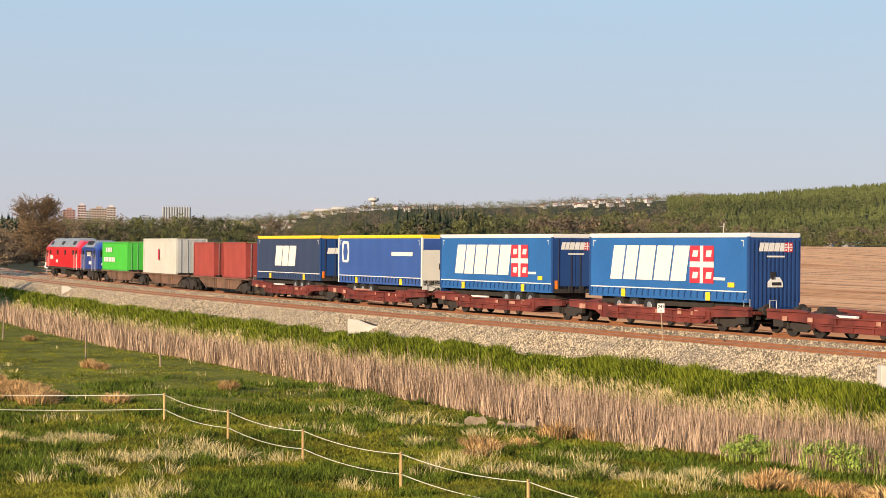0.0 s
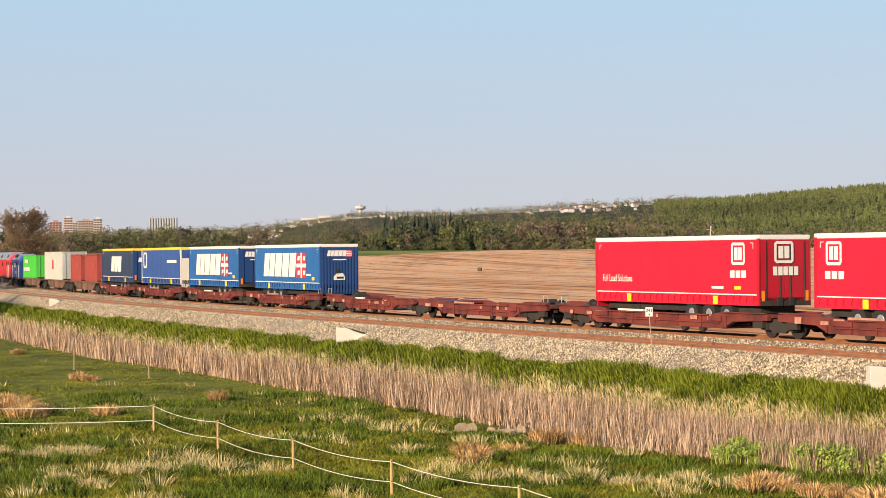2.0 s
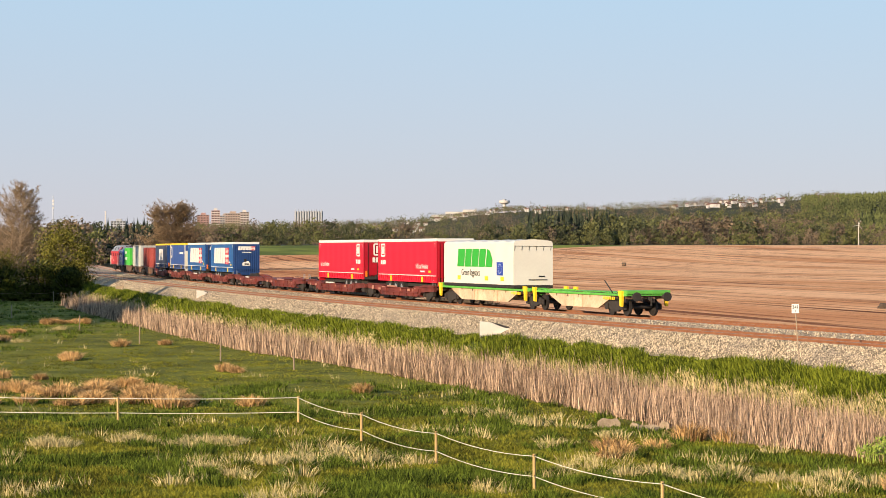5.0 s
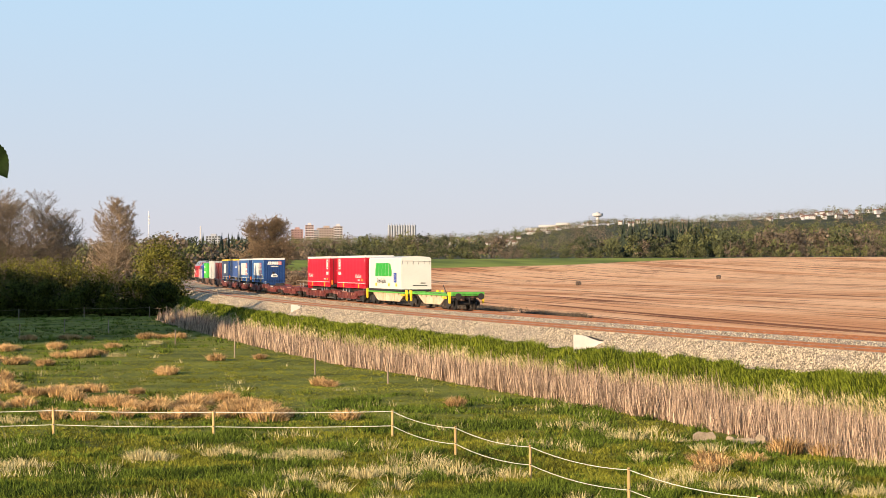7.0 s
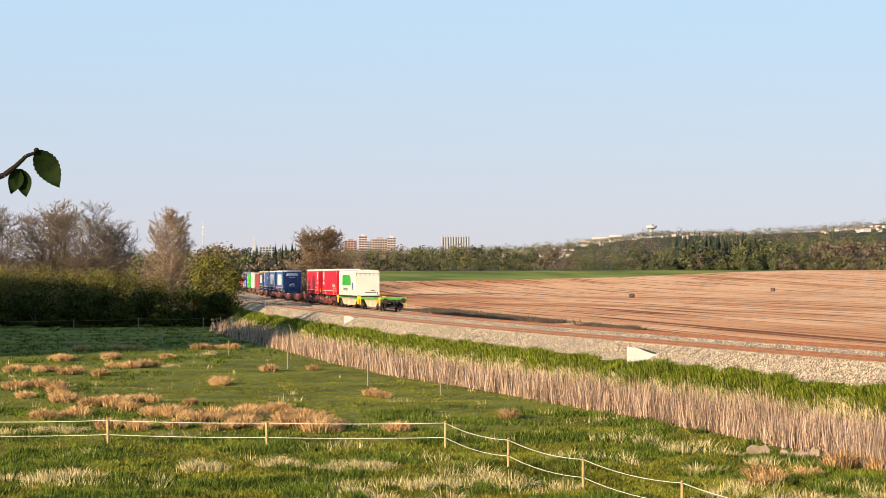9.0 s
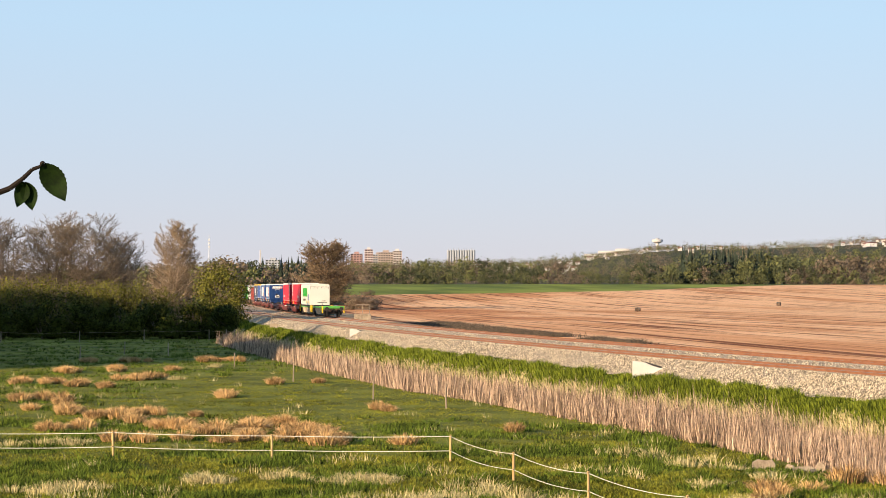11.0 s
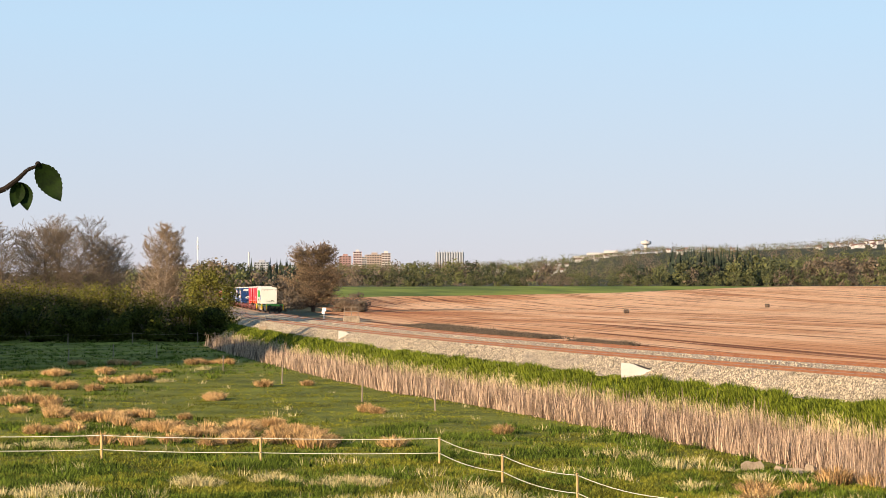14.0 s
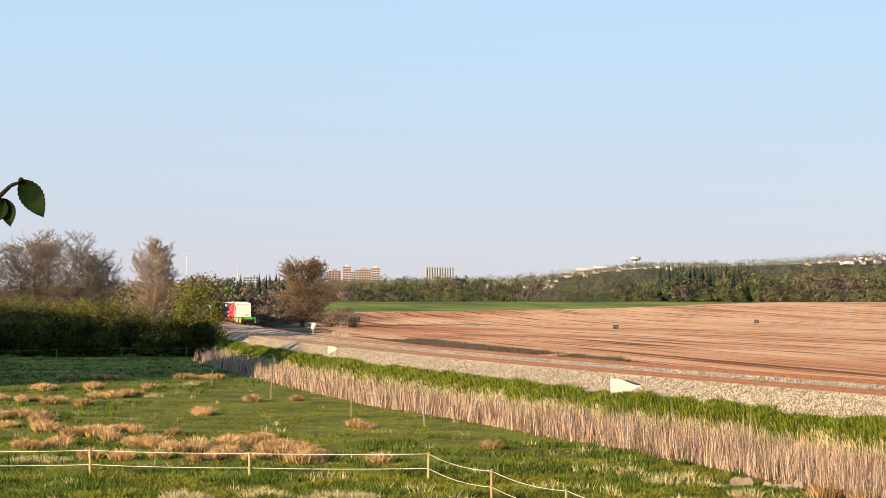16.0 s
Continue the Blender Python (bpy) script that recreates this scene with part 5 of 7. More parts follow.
def blue_trailer(s_mid, length, reverse, seed):
    t = trailer(s_mid, length, M["blue"], M["blueskirt"], M["darkblue"], "mid-blue curtain-sided semi-trailer with white blocks and red cross mark", reverse, seed=seed)
    h = length / 2
    block_letters(t, M["white"], h - 2.0, 2.12, (1.05, 1.05, 1.35, 1.3, 1.25), 1.55, 0.35, 0.14)
    cross_mark(t, h - 8.9, 2.05, 1.9, 1.62)
    flat_shape("yellow_sticker", rect(0, 0.5, 0, 0.2), M["yellow"], t, -h + 1.1, 1.92, 1.28)
    flat_shape("number_bar", rect(0, 0.9, 0, 0.12), M["white"], t, -h + 1.8, 2.2, 1.28)
    block_letters_end(t, -h - 0.06 if reverse else -h - 0.04, 3.45, (0.2, 0.2, 0.26, 0.25, 0.24), 0.36, 0.08)
    cross_mark(t, -0.42, 3.42, 0.42, 0.4, y=-h - (0.06 if reverse else 0.04), axis="x", flip=-1)
    flat_shape("web_bar", rect(0, 0.9, 0, 0.07), M["white"], t, 0.45, 3.2, -h - (0.06 if reverse else 0.04), axis="x", flip=-1)
    if reverse:
        flat_shape("suzie_panel", [(0, 0), (0.75, 0), (0.75, 0.2), (0.6, 0.42), (0.2, 0.42), (0, 0.22)], M["white"], t, 0.4, 1.95, -h - 0.06, 0.02, axis="x", flip=-1, label="white air-line coupling panel")
        bm = bm_new()
        box(bm, -h - 0.1, -h - 0.085, -0.25, 0.2, 2.03, 2.16)
        part("coupling_socket", bm, M["black"], t)


def block_letters_end(t, x, z, widths, height, lean):
    u = 0.0
    for w in widths:
        flat_shape("mark_block", rect(u, u + w, 0, height, lean), M["white"], t, 0.85, z, x, axis="x", flip=-1)
        u += w + 0.03


def red_trailer(s_mid, length, reverse, seed):
    t = trailer(s_mid, length, M["red"], M["red"], M["deepred"], "bright red curtain-sided semi-trailer with white slogan", reverse, seed=seed)
    h = length / 2
    if reverse:
        square_mark(t, h - 0.75, 2.98, 0.98)
        for k in range(3):
            flat_shape("mark_bar", rect(k * 0.42, k * 0.42 + 0.33, 0, 0.3), M["white"], t, h - 0.7, 2.45, 1.28, flip=-1)
        side_words("Full Load Solutions", 0.46, M["white"], t, -h + 3.2, 2.36)
    else:
        square_mark(t, -h + 2.0, 2.98, 0.98)
        for k in range(3):
            flat_shape("mark_bar", rect(k * 0.42, k * 0.42 + 0.33, 0, 0.3), M["white"], t, -h + 2.1, 2.45, 1.28, flip=-1)
        side_words("Full Load Solutions", 0.46, M["white"], t, h - 2.0, 2.36)
        square_mark(t, 0.55, 3.05, 0.95, y=-h - 0.04, axis="x")
        for k in range(5):
            flat_shape("mark_bar", rect(k * 0.26, k * 0.26 + 0.21, 0, 0.36), M["white"], t, 0.62, 2.55, -h - 0.04, axis="x", flip=-1)
    flat_shape("number_bar", rect(0, 0.9, 0, 0.1), M["white"], t, -h + 2.6, 1.98, 1.28)
    flat_shape("yellow_sticker", rect(0, 0.5, 0, 0.14), M["yellow"], t, -h + 1.3, 1.96, 1.28)


def navy_trailer(s_mid, length):
    t = trailer(s_mid, length, M["navy"], M["navy"], M["darkblue"], "navy curtain-sided semi-trailer with white blocks and yellow roof edge", False, roof="yellow", seed=11)
    h = length / 2
    block_letters(t, M["white"], h - 4.0, 2.2, (1.4, 1.25, 1.4), 1.35, 0.35, 0.12)
    block_letters_end(t, -h - 0.04, 3.05, (0.5, 0.5, 0.5), 0.38, 0.08)


def royal_trailer(s_mid, length):
    t = trailer(s_mid, length, M["royal"], M["royal"], M["offwhite"], "royal-blue curtain-sided semi-trailer with white end and yellow roof edge", True, roof="yellow", seed=12)
    h = length / 2
    flat_shape("mark_frame", [(0.15, 0), (1.05, 0), (1.2, 0.2), (1.2, 1.1), (1.05, 1.3), (0.15, 1.3), (0, 1.1), (0, 0.2)], M["white"], t, h - 0.7, 2.55, 1.28, flip=-1)
    flat_shape("mark_core", [(0.35, 0.15), (0.85, 0.15), (1.0, 0.65), (0.85, 1.15), (0.35, 1.15), (0.2, 0.65)], M["royal"], t, h - 0.7, 2.55, 1.287, 0.004, flip=-1)
    flat_shape("web_bar", rect(0, 3.2, 0, 0.22), M["white"], t, -h + 4.6, 3.0, 1.28, flip=-1)


def container(s_mid, length, z0, z1, mat, door, label, ribs, name="shipping_container", hw=1.22):
    c = thing(name, label, "container", "containers on the train")
    h = length / 2
    for sgn in (1, -1):
        bm = bm_new()
        n = int(length / 0.28)
        prev = None
        prof = []
        for i in range(n):
            x0, x1 = -h + 0.12 + (length - 0.24) * i / n, -h + 0.12 + (length - 0.24) * (i + 1) / n
            q = (x1 - x0) / 4
            dep = 0.03 if ribs else 0.006
            prof += [(x0, 0), (x0 + q, dep), (x0 + 2 * q, dep), (x0 + 3 * q, 0)]
        lo = [bm.verts.new((x, sgn * (hw - 0.04 + d), z0 + 0.12)) for x, d in prof]
        hi = [bm.verts.new((x, sgn * (hw - 0.04 + d), z1 - 0.1)) for x, d in prof]
        for i in range(len(prof) - 1):
            bm.faces.new((lo[i], lo[i + 1], hi[i + 1], hi[i]))
        part("side_wall", bm, mat, c)
        for z, dz in ((z0, 0.16), (z1 - 0.12, 0.12)):
            bm = bm_new()
            box(bm, -h, h, sgn * hw - 0.06, sgn * hw + 0.02, z, z + dz, 0.01)
            part("side_rail", bm, mat, c)
        for x in (-h, h):
            bm = bm_new()
            box(bm, min(x, x - math.copysign(0.16, x)), max(x, x - math.copysign(0.16, x)), sgn * hw - 0.12, sgn * hw + 0.022, z0, z1, 0.01)
            part("corner_post", bm, mat, c)
    bm = bm_new()
    box(bm, -h + 0.05, h - 0.05, -hw + 0.05, hw - 0.05, z1 - 0.08, z1 - 0.02)
    part("roof", bm, mat, c)
    bm = bm_new()
    box(bm, -h + 0.05, h - 0.05, -hw + 0.05, hw - 0.05, z0 + 0.02, z0 + 0.15)
    part("floor", bm, M["grime"], c)
    bm = bm_new()
    box(bm, h - 0.06, h - 0.02, -hw + 0.1, hw - 0.1, z0 + 0.1, z1 - 0.1)
    part("end_wall", bm, mat, c)
    for k in (-1, 1):
        bm = bm_new()
        box(bm, -h - 0.0, -h + 0.05, min(0.01 * k, (hw - 0.12) * k), max(0.01 * k, (hw - 0.12) * k), z0 + 0.12, z1 - 0.1, 0.01)
        for zz in np.linspace(z0 + 0.35, z1 - 0.5, 5):
            box(bm, -h - 0.03, -h + 0.01, min(0.1 * k, (hw - 0.2) * k), max(0.1 * k, (hw - 0.2) * k), zz, zz + 0.14)
        d = part("door", bm, door, c)
        for yy in (0.3, 0.85):
            bm = bm_new()
            tube(bm, (-h - 0.06, k * yy, z0 + 0.1), (-h - 0.06, k * yy, z1 - 0.1), 0.02, seg=6)
            part("lock_rod", bm, M["galv"], d)
    MOVERS.append((c, s_mid))
    return c


def tarp_body(s_mid):
    """The white tarpaulin swap body with green mark, slogan and flag panel."""
    L, h, z0, z1, w = 12.3, 6.15, 1.28, 3.98, 1.26
    c = thing("swap_body", "white tarpaulin-covered swap body with green mark and blue flag panel", "container", "containers on the train")
    bm = bm_new()
    nx, nz = 36, 6
    rng = random.Random(3)
    ring = []
    # cross-section: side up, rounded eave, shallow ridge
    sec = [(w, z0 + 0.1), (w, 2.0), (w, 2.8), (w - 0.01, z1 - 0.1), (w - 0.12, z1 + 0.02), (0.55, z1 + 0.09), (0, z1 + 0.12), (-0.55, z1 + 0.09), (-w + 0.12, z1 + 0.02), (-w + 0.01, z1 - 0.1), (-w, 2.8), (-w, 2.0), (-w, z0 + 0.1)]
    for i in range(nx + 1):
        x = -h + L * i / nx
        sag = 0.05 * math.sin(i * math.pi / 6) ** 2
        ring.append([bm.verts.new((x, y + rng.uniform(-0.006, 0.006), z - (sag if z > z1 else 0) + rng.uniform(-0.005, 0.005))) for y, z in sec])
    for i in range(nx):
        for j in range(len(sec) - 1):
            bm.faces.new((ring[i][j], ring[i][j + 1], ring[i + 1][j + 1], ring[i + 1][j]))
    bm.faces.new(ring[0])
    bm.faces.new(ring[-1][::-1])
    part("tarpaulin", bm, M["offwhite"], c, smooth=False)
    bm = bm_new()
    box(bm, -h, h, -w, w, z0 - 0.08, z0 + 0.1, 0.02)
    part("base_frame", bm, M["steel"], c)
    # green mark: plain leaning blocks
    u = 0
    for wd, cut in ((1.25, 0.25), (1.1, 0.0), (1.15, 0.0), (1.1, 0.25), (1.0, 0.0)):
        out = rect(u, u + wd, 0, 1.12, 0.22)
        if u > 4:
            out = [(u, 0), (u + wd + 0.15, 0), (u + wd + 0.2, 0.45), (u + wd * 0.75, 1.0), (u + wd * 0.3, 1.12)]
        flat_shape("mark_block", out, M["logogreen"], c, h - 2.55, 2.42, w + 0.012, flip=-1)
        u += wd + 0.12
    side_words("Green logistics", 0.58, M["ink"], c, h - 5.0, 2.05, y=w + 0.02, squeeze=0.95)
    flat_shape("flag_panel", rect(0, 1.05, 0, 0.8), M["flagblue"], c, -h + 2.75, 1.93, w + 0.012, flip=-1)
    for k in range(12):
        a = k * math.pi / 6
        flat_shape("flag_star", [(0.035 * math.cos(b * math.pi / 3), 0.035 * math.sin(b * math.pi / 3)) for b in range(6)], M["white"], c, -h + 2.75 - 0.525 + 0.27 * math.cos(a), 2.33 + 0.27 * math.sin(a), w + 0.019, 0.003)
    for x in (h - 2.6, h - 7.5, -h + 2.1):
        flat_shape("yellow_square", rect(0, 0.55, 0, 0.26), M["yellow"], c, x, 1.6, w + 0.012, flip=-1)
    flat_shape("number_bar", rect(0, 1.2, 0, 0.06), M["ink"], c, 0.3, 1.66, -h - 0.012, axis="x", flip=-1)
    flat_shape("number_bar", rect(0, 0.4, 0, 0.08), M["ink"], c, -0.35, 1.85, -h - 0.012, axis="x", flip=-1)
    # lacing cord along the rear eave
    bm = bm_new()
    tube(bm, (-h - 0.015, w, z1 - 0.28), (-h - 0.015, -w, z1 - 0.32), 0.012, seg=5)
    for k in range(6):
        y = w - 0.1 - k * 0.46
        tube(bm, (-h - 0.015, y, z1 - 0.28), (-h - 0.015, y + 0.04, z1 - 0.55), 0.012, seg=5)
    part("lacing_cord", bm, M["ink"], c)
    MOVERS.append((c, s_mid))


def belly_wagon(s_mid, length, outer, side, rail, label, clamps, name="container_wagon"):
    """One half of a container flat: top rail, belly plate, bogie at its outer end."""
    w = thing(name, label, "freight wagon", "container wagons of the train")
    h = length / 2
    for y in (-1, 1):
        bm = bm_new()
        prism(bm, [(-h + 2.3, 1.06), (-h + 2.5, 0.86), (-h + 3.9, 0.36), (h - 4.3, 0.36), (h - 2.7, 0.86), (h - 2.3, 1.06)], y * 1.1 - 0.05, y * 1.1 + 0.05)
        b = part("belly_plate", bm, side, w)
        for x in (-h + 5.6, -h + 6.2, 0.9, 1.5) if length > 14 else (-0.6, 0.6):
            bm = bm_new()
            box(bm, x - 0.05, x + 0.05, y * 1.17 - 0.04, y * 1.17 + 0.04, 0.38, 1.0)
            part("stiffener", bm, side, b)
        bm = bm_new()
        box(bm, -h + 0.25, h - 0.25, y * 1.2 - 0.06, y * 1.2 + 0.06, 1.05, 1.17, 0.02)
        part("top_rail", bm, rail, w)
        if clamps:
            for x in (-h + 0.7, h - 0.7):
                bm = bm_new()
                prism(bm, [(x - 0.16, 1.34), (x + 0.3, 1.34), (x + 0.3, 1.2), (x + 0.15, 1.0), (x + 0.1, 0.55), (x - 0.12, 0.5), (x - 0.16, 1.0)], y * 1.3 - 0.06, y * 1.3 + 0.06)
                part("lifting_clamp", bm, M["yellow"], w, "yellow folding clamp")
            for k in range(7):
                bm = bm_new()
                box(bm, -h + 1.6 + k * 0.22, -h + 1.72 + k * 0.22, y * 1.26 - 0.01, y * 1.26 + 0.01, 0.84, 1.0)
                part("hazard_stripe", bm, M["yellow"], w)
    bm = bm_new()
    for yy in (-0.35, 0.35):
        box(bm, -h + 0.3, h - 0.3, yy - 0.1, yy + 0.1, 0.72, 1.1)
    for x in np.linspace(-h + 0.5, h - 0.5, 9):
        box(bm, x - 0.08, x + 0.08, -1.15, 1.15, 0.9, 1.1)
    part("centre_beam", bm, M["grime"] if not clamps else M["brownwag"], w)
    for x in (-h + 0.6, h - 0.6):
        bm = bm_new()
        box(bm, x - 0.45, x + 0.45, -1.25, 1.25, 1.08, 1.14)
        platform = part("end_platform", bm, rail, w)
        for yy in np.linspace(-1.1, 1.1, 6):
            bm = bm_new()
            box(bm, x - 0.4, x + 0.4, yy - 0.05, yy + 0.05, 1.14, 1.2)
            part("tread", bm, rail, platform)
    a = outer * h
    bogie(w, a - outer * 2.0)
    buffers(w, a - outer * 0.2, outer)
    if clamps:
        bm = bm_new()
        box(bm, a - 0.9 if outer > 0 else a + 0.1, a - 0.1 if outer > 0 else a + 0.9, -1.25, 1.25, 1.17, 1.36, 0.03)
        part("head_box", bm, rail, w)
        bm = bm_new()
        tube(bm, (a - outer * 2.2, 1.1, 1.2), (a - outer * 3.2, 1.1, 1.85), 0.03, seg=6)
        part("support_arm", bm, M["grime"], w)
        bm = bm_new()
        for yy in (-0.6, 0.6):
            box(bm, a - outer * 3.0 - 0.7, a - outer * 3.0 + 0.7, yy - 0.25, yy + 0.25, 0.45, 0.8, 0.04)
        part("air_tank", bm, M["grime"], w)
        bm = bm_new()
        for k in range(18):
            box(bm, -h + 2.0 + 0.35 * k, -h + 2.2 + 0.35 * k, -0.6, 0.6, 1.17, 1.22)
        part("walkway_grating", bm, M["lime"], w)
    MOVERS.append((w, s_mid))


def locomotive(s_mid, length, red):
    """Diesel locomotive: two bogies, tank, body with cab windows and grey sloped roof."""
    w = thing("locomotive", "red diesel locomotive with grey roof" if red else "dark blue diesel locomotive with pale marks", "locomotive")
    h = length / 2
    paint = M["locored"] if red else M["locoblue"]
    bm = bm_new()
    sec = [(1.42, 1.15), (1.42, 3.25), (1.25, 3.5), (0.85, 3.95 if red else 3.8), (-0.85, 3.95 if red else 3.8), (-1.25, 3.5), (-1.42, 3.25), (-1.42, 1.15)]
    stations = ((-h + 0.5, 0.95, 0.86), (-h + 0.9, 1, 0.95), (-h + 1.8, 1, 1), (h - 1.8, 1, 1), (h - 0.9, 1, 0.95), (h - 0.5, 0.95, 0.86))
    rings = [[bm.verts.new((x, y * ky, 1.15 + (z - 1.15) * kz)) for y, z in sec] for x, ky, kz in stations]
    for i in range(len(rings) - 1):
        for j in range(len(sec)):
            k = (j + 1) % len(sec)
            bm.faces.new((rings[i][j], rings[i][k], rings[i + 1][k], rings[i + 1][j]))
    bm.faces.new(rings[0])
    bm.faces.new(rings[-1][::-1])
    body = part("body", bm, paint, w)
    bm = bm_new()
    top = 4.2 if red else 3.95
    prof = [(1.44, 3.27), (1.2, 3.65), (0.8, top - 0.1), (0.5, top), (-0.5, top), (-0.8, top - 0.1), (-1.2, 3.65), (-1.44, 3.27)]
    r2 = [[bm.verts.new((x, y, 3.27 + (z - 3.27) * kz)) for y, z in prof] for x, kz in ((-h + 2.4, 0.35), (-h + 3.2, 1), (h - 3.0, 1), (h - 1.9, 0.35))]
    for i in range(3):
        for j in range(len(prof) - 1):
            bm.faces.new((r2[i][j], r2[i][j + 1], r2[i + 1][j + 1], r2[i + 1][j]))
    bm.faces.new(r2[0])
    bm.faces.new(r2[-1][::-1])
    roof = part("roof_hood", bm, M["locoroof"], w)
    for x in np.linspace(-h + 4.4, h - 4.4, 3):
        bm = bm_new()
        tube(bm, (x, 0, top - 0.02), (x, 0, top + 0.12), 0.55, seg=16)
        part("roof_fan", bm, M["steel"], roof)
        bm = bm_new()
        prism(bm, [(x - 0.9, 0), (x + 0.9, 0), (x + 0.9, 0.5), (x - 0.9, 0.5)], -0.01, 0.01)
        bm.transform(Matrix.Translation((0, 1.32, 3.42)) @ Matrix.Rotation(radians(24), 4, "X"))
        part("roof_grille", bm, M["steel"], roof)
    for sgn in (-1, 1):
        for x in (-h + 2.0, h - 2.0):
            bm = bm_new()
            box(bm, x - 0.45, x + 0.45, sgn * 1.42 - 0.015, sgn * 1.42 + 0.015, 2.2, 2.95)
            part("cab_window", bm, M["darkglass"], body)
            for dx in (-0.9, 0.9):
                bm = bm_new()
                tube(bm, (x + dx, sgn * 1.5, 1.0), (x + dx, sgn * 1.5, 2.6), 0.025, seg=6)
                part("handrail", bm, M["white"], body)
        for x in np.linspace(-h + 4.0, h - 4.2, 4):
            bm = bm_new()
            box(bm, x - 0.55, x + 0.55, sgn * 1.43 - 0.012, sgn * 1.43 + 0.012, 2.45, 2.95)
            for k in range(6):
                box(bm, x - 0.5, x + 0.5, sgn * 1.45 - 0.012, sgn * 1.45 + 0.012, 2.5 + k * 0.075, 2.53 + k * 0.075)
            part("side_grille", bm, M["steel"], body)
    for x, d in ((-h + 0.5, -1), (h - 0.5, 1)):
        for y in (-0.62, 0.62):
            bm = bm_new()
            box(bm, x - 0.08, x + 0.08, y - 0.5, y + 0.5, 2.35, 3.0, 0.03)
            part("windscreen", bm, M["darkglass"], body)
        for y in (-0.9, 0.9):
            bm = bm_new()
            tube(bm, (x + d * 0.05, y, 1.65), (x + d * 0.12, y, 1.65), 0.13, seg=12)
            part("headlight", bm, M["white"], body)
    flat_shape("mark_bar", rect(0, 2.2, 0, 0.4), M["white"], w, h - 4.2, 1.95 if red else 2.4, 1.44, flip=-1)
    flat_shape("mark_bar", rect(0, 1.4, 0, 0.3), M["white"], w, h - 8.6 if red else h - 5.4, 1.6, 1.44, flip=-1)
    bm = bm_new()
    box(bm, -h + 0.4, h - 0.4, -1.4, 1.4, 0.95, 1.16, 0.03)
    part("frame", bm, M["grime"], w)
    bm = bm_new()
    box(bm, -1.6, 1.6, -1.25, 1.25, 0.35, 0.95, 0.08)
    part("fuel_tank", bm, M["grime"], w)
    for x in (-h + 3.4, h - 3.4):
        bogie(w, x)
    buffers(w, h - 0.5, 1)
    buffers(w, -h + 0.5, -1)
    MOVERS.append((w, s_mid))


def build_train():
    # the last unit: tan and lime green halves
    belly_wagon(-9.2, 13.0, -1, M["tanwag"], M["lime"], "dusty tan container wagon with lime green top rail, empty", True)
    belly_wagon(5.4, 16.2, 1, M["tanwag"], M["lime"], "dusty tan container wagon with lime green top rail, loaded", True)
    middle_bogie(-2.75, M["lime"])
    tarp_body(6.15)
    # three articulated pocket wagons
    for k, (lo, mid, hi, loaded) in enumerate(((13.6, 29.6, 47.8, True), (48.2, 64.4, 79.0, False), (79.4, 95.6, 111.6, True), (112.0, 128.6, 144.8, True))):
        pocket_wagon((lo + mid) / 2, mid - lo - 0.3, -1, loaded, 20 + 2 * k)
        pocket_wagon((mid + hi) / 2, hi - mid - 0.3, 1, loaded, 21 + 2 * k)
        middle_bogie(mid, M["rust"])
    red_trailer(20.3, 13.3, True, 2)
    red_trailer(37.3, 13.3, False, 4)
    blue_trailer(86.7, 13.5, True, 5)
    blue_trailer(103.9, 13.5, False, 7)
    royal_trailer(119.9, 13.5)
    navy_trailer(136.7, 13.5)
    # brown flats with boxes
    belly_wagon(153.6, 16.6, -1, M["brownwag"], M["brownwag"], "rusty brown container wagon under two maroon boxes", False)
    belly_wagon(171.2, 17.0, -1, M["brownwag"], M["brownwag"], "rusty brown container wagon under a pale box", False)
    belly_wagon(189.6, 17.8, 1, M["brownwag"], M["brownwag"], "rusty brown container wagon under a green box", False)
    for x in (162.2, 180.4):
        middle_bogie(x, M["brownwag"])
    container(149.5, 6.06, 1.18, 3.77, M["maroon"], M["maroon"], "maroon twenty-foot steel shipping container", True)
    container(158.0, 6.06, 1.18, 3.77, M["maroon"], M["maroon"], "maroon twenty-foot steel shipping container", True)
    c = container(172.8, 12.19, 1.18, 4.08, M["pearl"], M["steelgrey"], "pale grey high-cube shipping container with steel-grey doors", False)
    flat_shape("mark_bar", rect(0, 0.5, 0, 0.9), M["logored"], c, 0.4, 2.3, 1.26, flip=-1)
    g = container(191.8, 12.19, 1.18, 3.77, M["green"], M["green"], "bright green steel shipping container with white writing", True)
    for z, a, n in ((2.85, 4.2, 4), (1.95, 5.2, 7)):
        for k in range(n):
            flat_shape("mark_bar", rect(0, 0.62, 0, 0.42), M["white"], g, a - k * 0.8, z, 1.25, flip=-1)
    locomotive(204.5, 10.4, False)
    locomotive(222.5, 25.0, True)


build_train()

# ---- fences ----
def post_thing(name, label, group, mat, x, y, h, r, lean=0.0):
    t = thing(name, label, "fence post", group)
    z = ground_z(x, y)
    bm = bm_new()
    tube(bm, (0, 0, -0.25), (lean, lean * 0.5, h), r, r * 0.92, seg=8)
    part("stake", bm, mat, t)
    for hz in (0.93, 0.41):
        if hz < h:
            bm = bm_new()
            tube(bm, (lean * hz / h, -r, hz * h / 0.97), (lean * hz / h, -r - 0.05, hz * h / 0.97), 0.018, seg=6)
            part("insulator", bm, M["ink"], t)
    t.location = (x, y, z)
    return t


